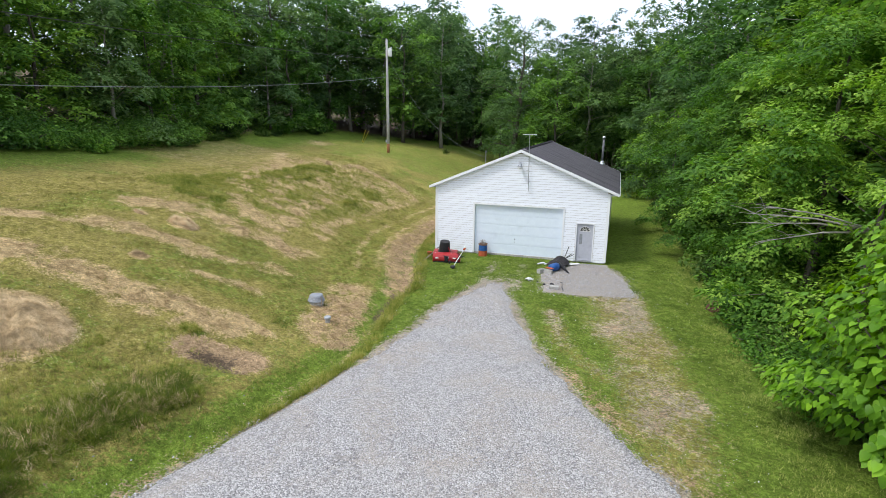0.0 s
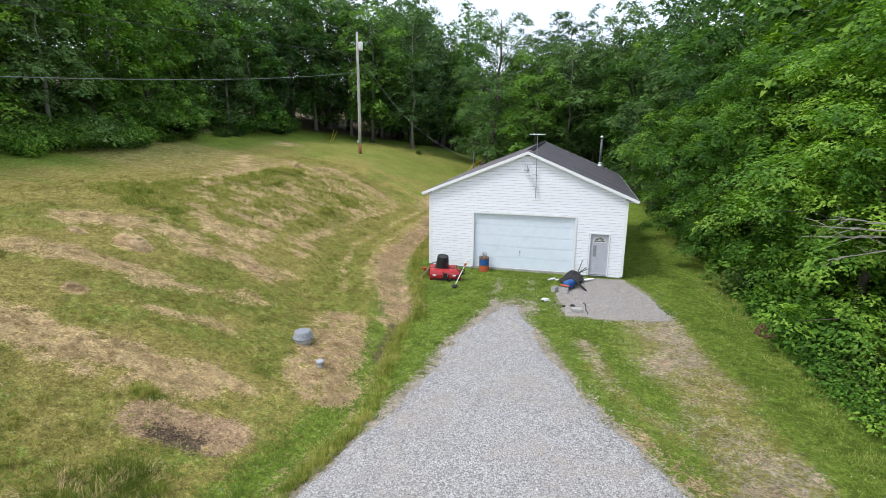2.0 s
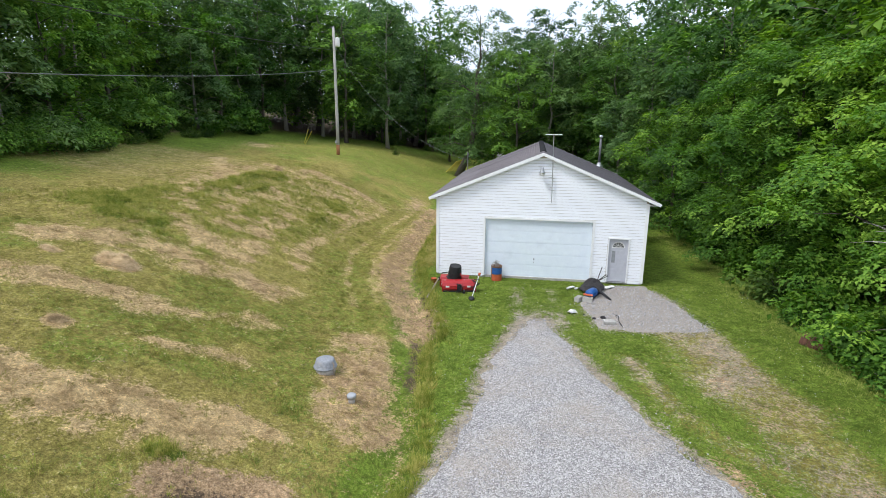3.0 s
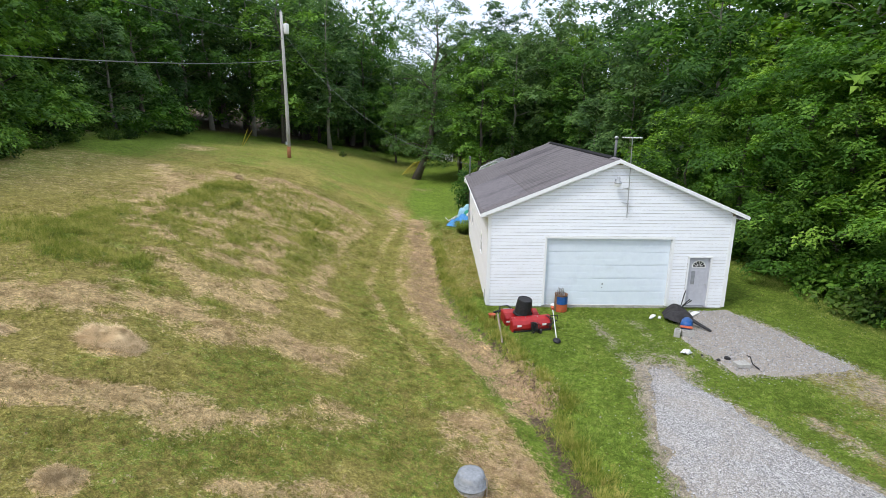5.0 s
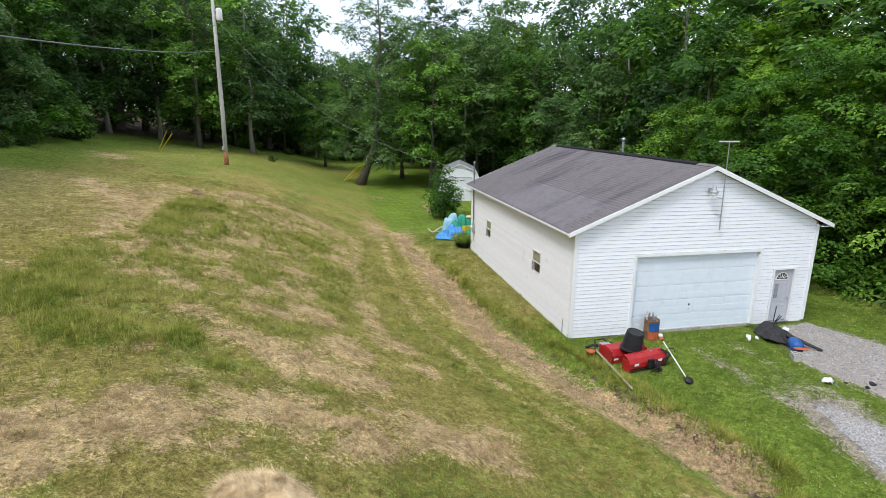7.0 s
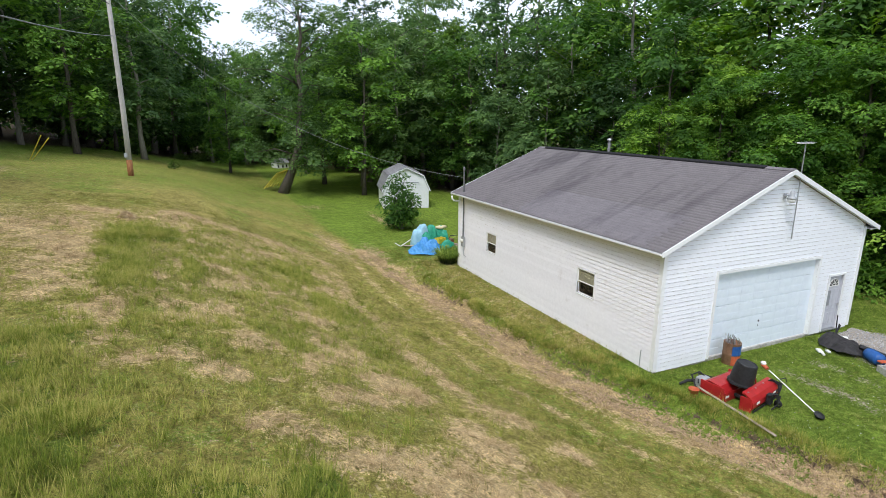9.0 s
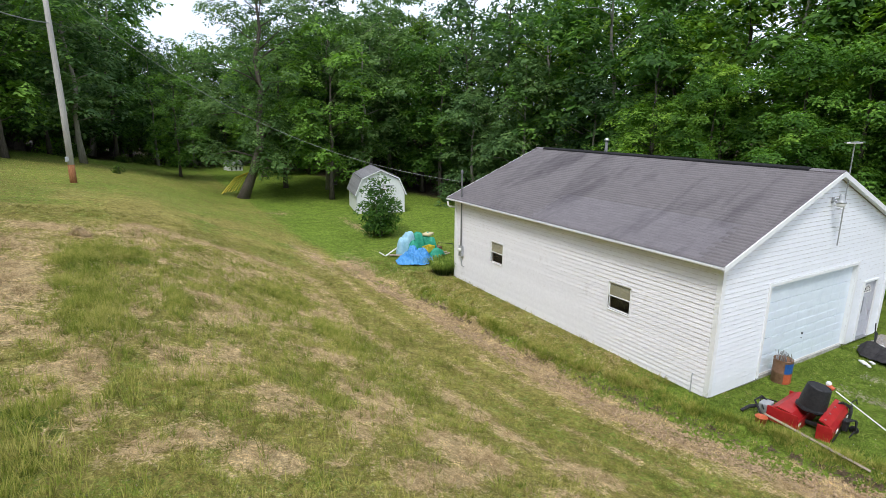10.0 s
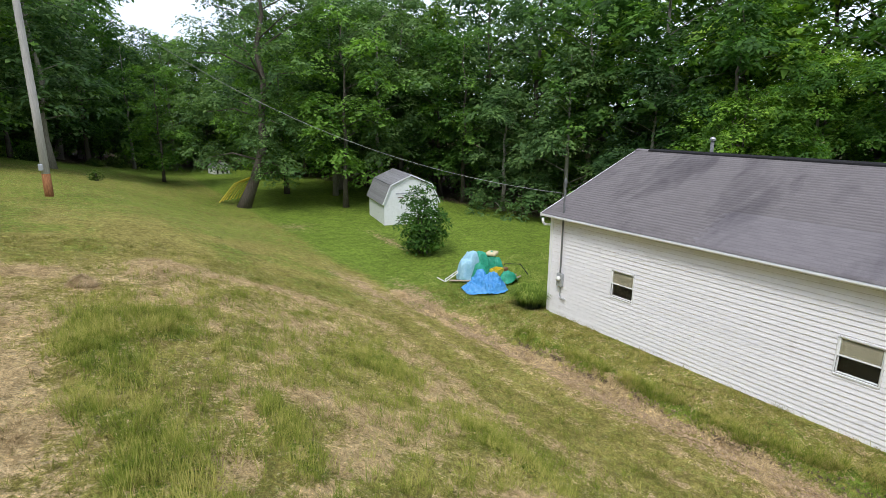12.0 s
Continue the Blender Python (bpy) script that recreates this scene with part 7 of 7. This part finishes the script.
def build_well():
    x, y = -10.75, -11.1
    z = gz(x, y)
    t = thing("well_cover", "upturned blue-grey plastic tub over a concrete well ring", "well cover", (x, y, z - 0.05), 0)
    t.scale = (0.66, 0.66, 0.66)
    soft(part("ring", lathe([(0.42, 0.0), (0.42, 0.3), (0.36, 0.31), (0.0, 0.31)], 28), "concrete", t, "weathered concrete ring"))
    tub = part("tub", lathe([(0.5, 0.31), (0.51, 0.35), (0.47, 0.37), (0.42, 0.55), (0.41, 0.57), (0.39, 0.66), (0.3, 0.69), (0.0, 0.7)], 32), "tub_blue", t, "faded blue-grey plastic tub, dusty on top")
    soft(tub)
    for zz, r in ((0.43, 0.458), (0.5, 0.438)):
        part("rib", lathe([(r - 0.01, zz - 0.012), (r + 0.008, zz), (r - 0.01, zz + 0.012)], 32), "tub_blue", tub)
    bm = bmesh.new()
    tube(bm, [(0.46, -0.2, 0.0), (0.46, -0.2, 0.55), (0.4, -0.2, 0.62)], 0.025, 7)
    part("stake", bm, "wood", t, "short grey stake beside the tub")
    x, y = -9.55, -12.35
    t = thing("cleanout_pipe", "short capped grey pipe standing in cut straw", "pipe", (x, y, gz(x, y) - 0.05), 0)
    soft(part("riser", lathe([(0.09, 0.0), (0.09, 0.2), (0.0, 0.2)], 18), "concrete", t))
    soft(part("cap", lathe([(0.12, 0.18), (0.125, 0.26), (0.09, 0.29), (0.0, 0.3)], 18), "grey_box", t))


build_well()


def build_rusty_wheel():
    x, y = 4.55, -5.75
    t = thing("rusty_drum_half", "rusty brown half drum lying at the undergrowth edge", "drum", (x, y, gz(x, y)), 35)
    bm = bmesh.new()
    n = 14
    rows_v = []
    for r in (0.36, 0.34):
        for yy in (-0.4, 0.4):
            rows_v.append([bm.verts.new((r * math.cos(math.pi * i / n), yy, r * math.sin(math.pi * i / n))) for i in range(n + 1)])
    o0, o1, i0, i1 = rows_v
    for i in range(n):
        bm.faces.new((o0[i], o1[i], o1[i + 1], o0[i + 1]))
        bm.faces.new((i0[i], i0[i + 1], i1[i + 1], i1[i]))
        bm.faces.new((o0[i], o0[i + 1], i0[i + 1], i0[i]))
        bm.faces.new((o1[i], i1[i], i1[i + 1], o1[i + 1]))
    bmesh.ops.recalc_face_normals(bm, faces=bm.faces[:])
    part("shell", bm, "rust", t)
    for yy in (-0.15, 0.15):
        bm = bmesh.new()
        tube(bm, [(0.365 * math.cos(math.pi * i / n), yy, 0.365 * math.sin(math.pi * i / n)) for i in range(n + 1)], 0.018, 6)
        part("rib", bm, "rust", t)


build_rusty_wheel()

# ---- grass, hay and loose stones ----


def scatter(rng, count, lo, hi, weight):
    xs, ys = [], []
    got = 0
    for _ in range(40):
        x, y = lo[0] + rng.rand(count) * (hi[0] - lo[0]), lo[1] + rng.rand(count) * (hi[1] - lo[1])
        keep = rng.rand(count) < weight(x, y)
        xs.append(x[keep])
        ys.append(y[keep])
        got += keep.sum()
        if got >= count:
            break
    return np.concatenate(xs)[:count], np.concatenate(ys)[:count]


def grass(name, seed, count, lo, hi, weight, length, width, flat, material, label, lift=0.0, bunch=1, spread=0.05, lying=False):
    """Single blades, each a thin tapering triangle, in bunches that fan out (or lie one way); flat: how far they lie down."""
    rng = np.random.RandomState(seed)
    x, y = scatter(rng, count // bunch, lo, hi, weight)
    big = np.repeat(0.6 + 0.8 * rng.rand(len(x)), bunch)
    way = np.repeat(rng.rand(len(x)) * 6.2832, bunch)
    x, y = np.repeat(x, bunch), np.repeat(y, bunch)
    n = len(x)
    ang = way + 0.35 * rng.normal(size=n) if lying else rng.rand(n) * 6.2832
    off = spread * big * np.sqrt(rng.rand(n))
    at = rng.rand(n) * 6.2832 if lying else ang
    x, y = x + np.cos(at) * off, y + np.sin(at) * off
    z = land_at(x, y) + lift
    L = length * (0.5 + rng.rand(n)) * (big if bunch > 1 else 1)
    tilt = np.clip(flat + 0.3 * rng.normal(size=n), 0.05, 1.5)
    dx, dy, dz = np.cos(ang) * np.sin(tilt) * L, np.sin(ang) * np.sin(tilt) * L, np.cos(tilt) * L
    wa = ang + 1.5708 + 0.5 * rng.normal(size=n)
    w = width * (0.6 + 0.8 * rng.rand(n))
    wx, wy = np.cos(wa) * w, np.sin(wa) * w
    v = np.stack([np.stack([x - wx, y - wy, z - 0.01], 1), np.stack([x + wx, y + wy, z - 0.01], 1), np.stack([x + dx, y + dy, z + dz], 1)], 1).reshape(-1, 3)
    ob = new(name, np_mesh(name, v, np.arange(3 * n).reshape(n, 3), material))
    return tagged(ob, label, "grass", kind="stuff")


def off_gravel(x, y):
    inside_garage = (x > GX0 - 0.02) & (x < GX1 + 0.02) & (y > GY0 - 0.02) & (y < GY1 + 0.02)
    return ((on_drive(x, y) < -0.1) & (on_pad(x, y) < -0.1) & ~inside_garage).astype(float)


def tufty(x, y, seed, floor=0.08):
    """Grass stands in clumps of a hand's width with thin places between."""
    return floor + (1 - floor) * sstep(0.6 * value_noise(x, y, 0.15, seed) + 0.4 * value_noise(x, y, 0.45, seed + 1), 0.42, 0.62)


def w_green(x, y):
    z = zones_at(x, y)
    return off_gravel(x, y) * tufty(x, y, 41) * np.clip(0.3 + 0.8 * z["lush"] - 0.9 * z["straw"] - 1.2 * z["earth"] - z["soil"] - 0.8 * z["grit"], 0.03, 1)


def w_dry(x, y):
    z = zones_at(x, y)
    return off_gravel(x, y) * tufty(x, y, 43) * np.clip(1.3 * z["straw"] - 0.25 - 0.2 * z["lush"] + 0.25 * z["earth"] - z["grit"] - z["soil"], 0.02, 1)


def w_tall(x, y):
    mound = np.exp(-((np.hypot((x + 20.2) / 4.5, (y - 5) / 10.5)) ** 4)) + 0.6 * np.exp(-((np.hypot((x + 12.2) / 2.2, (y + 20) / 3)) ** 4))
    z = zones_at(x, y)
    thin = 1 - 0.85 * z["hay"]
    return np.clip(0.85 * z["tall"] * tufty(x, y, 47, 0.35) + thin * mound * 0.3 * tufty(x, y, 45, 0.02), 0, 1)


def w_ditch(x, y):
    lip = near_line(x, y, LIP)
    d = x - ditch_x(y)
    return off_gravel(x, y) * tufty(x, y, 49) * np.clip(np.exp(-((lip / 0.2) ** 2)) + 0.8 * np.exp(-(((d - 0.5) / 0.25) ** 2)) * (y < -7), 0, 1) * (y < 13)


def w_border(x, y):
    """A ragged fringe of longer grass at the foot of the wood."""
    e = inside_clearing(x, y)
    return off_gravel(x, y) * tufty(x, y, 51) * np.exp(-(((e - 1.2) / 0.8) ** 2)) * (x > 2)


grass("mown_grass", 81, 150000, (-27, -23), (-10.5, 18), w_green, 0.11, 0.0065, 0.9, "blade", "short mown green grass over the bank", 0.0, 8, 0.05)
grass("yard_grass", 82, 130000, (-11, -25), (5.5, 1.5), w_green, 0.085, 0.0065, 0.85, "blade_yard", "short green grass of the yard", 0.0, 8, 0.05)
grass("cut_hay", 83, 170000, (-27, -23), (-8.0, 18), w_dry, 0.13, 0.0028, 1.25, "blade_dry", "dry cut hay lying in windrows", 0.02, 6, 0.05, True)
grass("tall_grass", 84, 105000, (-26, -23), (-10, 15), w_tall, 0.19, 0.004, 0.55, "blade_tall", "tall uncut green grass tufts", 0.0, 16, 0.06)
grass("ditch_grass", 85, 30000, (-14, -24), (-6.5, 13), w_ditch, 0.22, 0.006, 0.6, "blade_tall", "tufts of long grass along the ditch", 0.0, 12, 0.06)


def w_rank(x, y):
    """The uncut bank over the ditch beside the drive."""
    v = np.exp(-((near_line(x, y, [(-10.9, -23.2), (-11.0, -21.0), (-10.5, -18.9)]) / 0.75) ** 4))
    return v * tufty(x, y, 55, 0.15)


grass("rank_grass", 89, 24000, (-12.5, -24.5), (-9.2, -17.5), w_rank, 0.28, 0.006, 0.85, "blade_tall", "rank arching uncut grass on the ditch bank", 0.0, 14, 0.08)
grass("dead_grass", 90, 3000, (-12.5, -24.5), (-9.2, -17.5), w_rank, 0.3, 0.005, 1.1, "blade_dry", "bleached dead stalks among the rank grass", 0.05, 12, 0.09, True)
grass("border_grass", 86, 22000, (2, -20), (9, 12), w_border, 0.11, 0.007, 0.7, "blade_yard", "long grass at the foot of the trees")


grass("side_grass", 87, 16000, (-11.2, 1.0), (-9.4, 14.5), w_green, 0.12, 0.0065, 0.8, "blade", "rough uneven grass along the garage's long wall", 0.0, 10, 0.06)


def w_lawn(x, y):
    return tufty(x, y, 53, 0.2) * ((x < GX0 - 0.1) | (y > GY1 + 0.1)) * (x > ditch_x(y) + 0.6)


grass("lawn_grass", 88, 30000, (-13.5, 12.0), (-2.0, 19.9), w_lawn, 0.09, 0.009, 0.8, "blade_yard", "short green grass of the back lawn", 0.0, 10, 0.08)


def hay_heap(x, y, rx, ry, h, rz, count, seed, label):
    """A matted heap of cut hay: stalks lying over a lumpy core."""
    rng = np.random.RandomState(seed)
    t = thing("hay_heap", label, "hay", (x, y, float(land(x, y)) - 0.03), rz, "heaps of cut hay")
    form = lambda u, v: h * np.clip(1 - (u ** 2 + v ** 2), 0, 1) ** 0.45 * (0.15 + 1.0 * value_noise(u * rx + seed, v * ry, 0.27, seed) + 0.6 * value_noise(u * rx, v * ry + seed, 0.12, seed + 1))
    ca, sa, z0 = math.cos(radians(rz)), math.sin(radians(rz)), float(land(x, y))
    lie = lambda p, q: land(x + ca * p - sa * q, y + sa * p + ca * q) - z0
    n, k = 30, 64
    q, a = np.meshgrid(np.linspace(0, 1, n), np.linspace(0, 6.2832, k, endpoint=False))
    u, v = q * np.cos(a), q * np.sin(a)
    idx = np.arange(n * k).reshape(k, n)
    nxt = np.roll(idx, -1, 0)
    f = np.stack([idx[:, :-1], idx[:, 1:], nxt[:, 1:], nxt[:, :-1]], -1).reshape(-1, 4)
    core = new("core", np_mesh("core", np.stack([u * rx, v * ry, form(u, v) * 0.92 + lie(u * rx, v * ry)], -1).reshape(-1, 3), f, "hay", True))
    core.parent = t
    a, q = rng.rand(count) * 6.2832, np.sqrt(rng.rand(count)) * 1.12
    u, v = q * np.cos(a), q * np.sin(a)
    p = np.stack([u * rx, v * ry, form(u, v) + 0.02 * rng.rand(count)], 1)
    ang = rng.rand(count) * 6.2832
    L = 0.07 + 0.16 * rng.rand(count)
    d = np.stack([np.cos(ang) * L, np.sin(ang) * L, rng.normal(scale=0.4, size=count) * L], 1)
    w = np.stack([-np.sin(ang), np.cos(ang), 0.4 * rng.normal(size=count)], 1) * 0.003
    tip = p + d
    tip[:, 2] = np.maximum(tip[:, 2], form(tip[:, 0] / rx, tip[:, 1] / ry) + 0.01 + 0.03 * rng.rand(count))
    p[:, 2] += lie(p[:, 0], p[:, 1])
    tip[:, 2] += lie(tip[:, 0], tip[:, 1])
    vv = np.stack([p - w, p + w, tip], 1).reshape(-1, 3)
    st = new("thatch", np_mesh("thatch", vv, np.arange(3 * count).reshape(count, 3), "blade_hay"))
    st.parent = t


hay_heap(-18.25, -9.7, 0.58, 0.38, 0.26, 12, 11000, 101, "matted tan heap of cut hay on mown grass")
hay_heap(-15.2, -19.8, 1.85, 1.3, 0.30, 30, 30000, 102, "broad sagging heap of pale cut hay")
hay_heap(-20.05, -10.4, 0.18, 0.12, 0.08, 0, 1200, 103, "small wisp of cut hay on mown grass")
hay_heap(-16.7, -13.6, 0.2, 0.14, 0.08, 40, 1200, 104, "small wisp of cut hay on mown grass")
hay_heap(-23.7, 12.8, 0.3, 0.2, 0.16, 10, 1500, 105, "small brown clod of hay beside tall grass")


def loose_stones(name, seed, count, inside, lo, hi, label, material="stone", size=1.0, category="gravel", lift=0.0):
    """Small angular stones, joined."""
    rng = np.random.RandomState(seed)
    x, y = scatter(rng, count, lo, hi, lambda x, y: np.where(inside(x, y) > 0.0, 1.0, 0.35 * np.exp(np.minimum(inside(x, y), 0) * 4)))
    n = len(x)
    z = land_at(x, y) + np.where(inside(x, y) > 0.1, 0.037, 0.012) + lift
    r = size * (0.012 + 0.018 * rng.rand(n) ** 2)
    base = np.array([(1, 0, -0.2), (-1, 0, -0.2), (0, 1, -0.2), (0, -1, -0.2), (0.2, 0.1, 0.75)])
    v = base[None] * (0.7 + 0.6 * rng.rand(n, 5, 1)) * r[:, None, None]
    a = rng.rand(n) * 6.2832
    ca, sa = np.cos(a)[:, None], np.sin(a)[:, None]
    v = np.stack([v[..., 0] * ca - v[..., 1] * sa, v[..., 0] * sa + v[..., 1] * ca, v[..., 2]], -1) + rng.normal(scale=0.003, size=(n, 5, 3))
    v += np.stack([x, y, z], 1)[:, None]
    tri = np.array([(0, 2, 4), (2, 1, 4), (1, 3, 4), (3, 0, 4)])
    f = (np.arange(n)[:, None, None] * 5 + tri[None]).reshape(-1, 3)
    ob = new(name, np_mesh(name, v.reshape(-1, 3), f, material))
    tagged(ob, label, category, kind="stuff")


loose_stones("driveway_stones", 91, 36000, on_drive, (-10, -24), (3.5, -4.4), "loose grey crushed stones on the driveway")
loose_stones("pad_stones", 92, 7000, on_pad, (-3.5, -6.6), (1.9, -0.2), "loose grey stones on the gravel pad")
loose_stones("dirt_clods", 93, 4500, lambda x, y: 0.45 - near_line(x, y, DIRT) - 0.9 * (value_noise(x, y, 0.6, 57) - 0.5), (-14.5, -8), (-8, 17), "dry tan clods of earth along the ditch", "clod", 1.5, "soil")
loose_stones("soil_clods", 94, 260, lambda x, y: 0.5 - near_line(x, y, [(-11.3, -16.9), (-10.2, -16.6)]), (-12.5, -18), (-9, -15.5), "small clods of turned soil", "clod", 0.9, "soil")
loose_stones("clover_flowers", 96, 700, lambda x, y: np.where((off_gravel(x, y) > 0) & (x > ditch_x(y) + 0.6), value_noise(x, y, 0.9, 58) - 0.5, -9.0), (-9.5, -24), (4, -0.4), "tiny white clover flowers in the yard grass", "white", 0.42, "flowers", 0.06)

# ---- shingles ----


def build_shingles():
    """Tabs in courses: the ones beside the nearest eave are single pieces, the rest of each slope is one mesh."""
    TAB, ROW = 0.305, 0.142
    rng = np.random.RandomState(95)
    for slope_ob, s, ex, ez, y0, y1 in ROOF:
        L = math.hypot(MIDX - ex, RIDGE - ez)
        ux, uz = (MIDX - ex) / L, (RIDGE - ez) / L
        nx, nz = -uz * (1 if ux > 0 else -1), abs(ux)
        rows_n, cols = int(L / ROW), int((y1 - y0) / TAB) + 1
        verts, faces = [], []
        shared = None
        for r in range(rows_n + 1):
            for c in range(-1, cols + 1):
                a = y0 + (c + 0.5 * (r % 2)) * TAB
                b = a + TAB - 0.002
                a, b = max(a, y0 + 0.013), min(b, y1 - 0.013)
                if b - a < 0.05:
                    continue
                s0, s1 = r * ROW - 0.03, min(L, r * ROW + ROW + 0.03)
                if s1 - s0 < 0.06:
                    continue
                full = abs((b - a) - (TAB - 0.002)) < 1e-6 and r > 0 and r < rows_n
                near = s < 0 and full and r <= 13 and 0.5 < a < 7.2
                q = 0.003 if near else rng.rand() * 0.003
                pts = []
                for t, l in ((s0, 0.008 + 0.6 * q), (s1, 0.005)):
                    for yy in (a, b):
                        pts.append((ex + ux * t + nx * l, yy, ez + 0.18 + uz * t + nz * l))
                low = [(ex + ux * s0 + nx * 0.003, yy, ez + 0.18 + uz * s0 + nz * 0.003) for yy in (a, b)]
                if near:
                    if shared is None:
                        o = Vector(pts[0])
                        shared = bpy.data.meshes.new("shingle")
                        shared.from_pydata([tuple(Vector(p) - o) for p in pts + low], [], [(0, 2, 3, 1), (0, 1, 5, 4)])
                        shared.materials.append(MAT["shingle"])
                    ob = new("shingle", shared)
                    ob.location = pts[0]
                    ob.parent = slope_ob
                else:
                    i = len(verts)
                    verts += pts + low
                    faces += [(i, i + 2, i + 3, i + 1), (i, i + 1, i + 5, i + 4)]
        ob = new("shingle_field", np_mesh("shingle_field", verts, faces, "shingle_mass"))
        ob.parent = slope_ob
        tagged(ob, kind="stuff")


build_shingles()
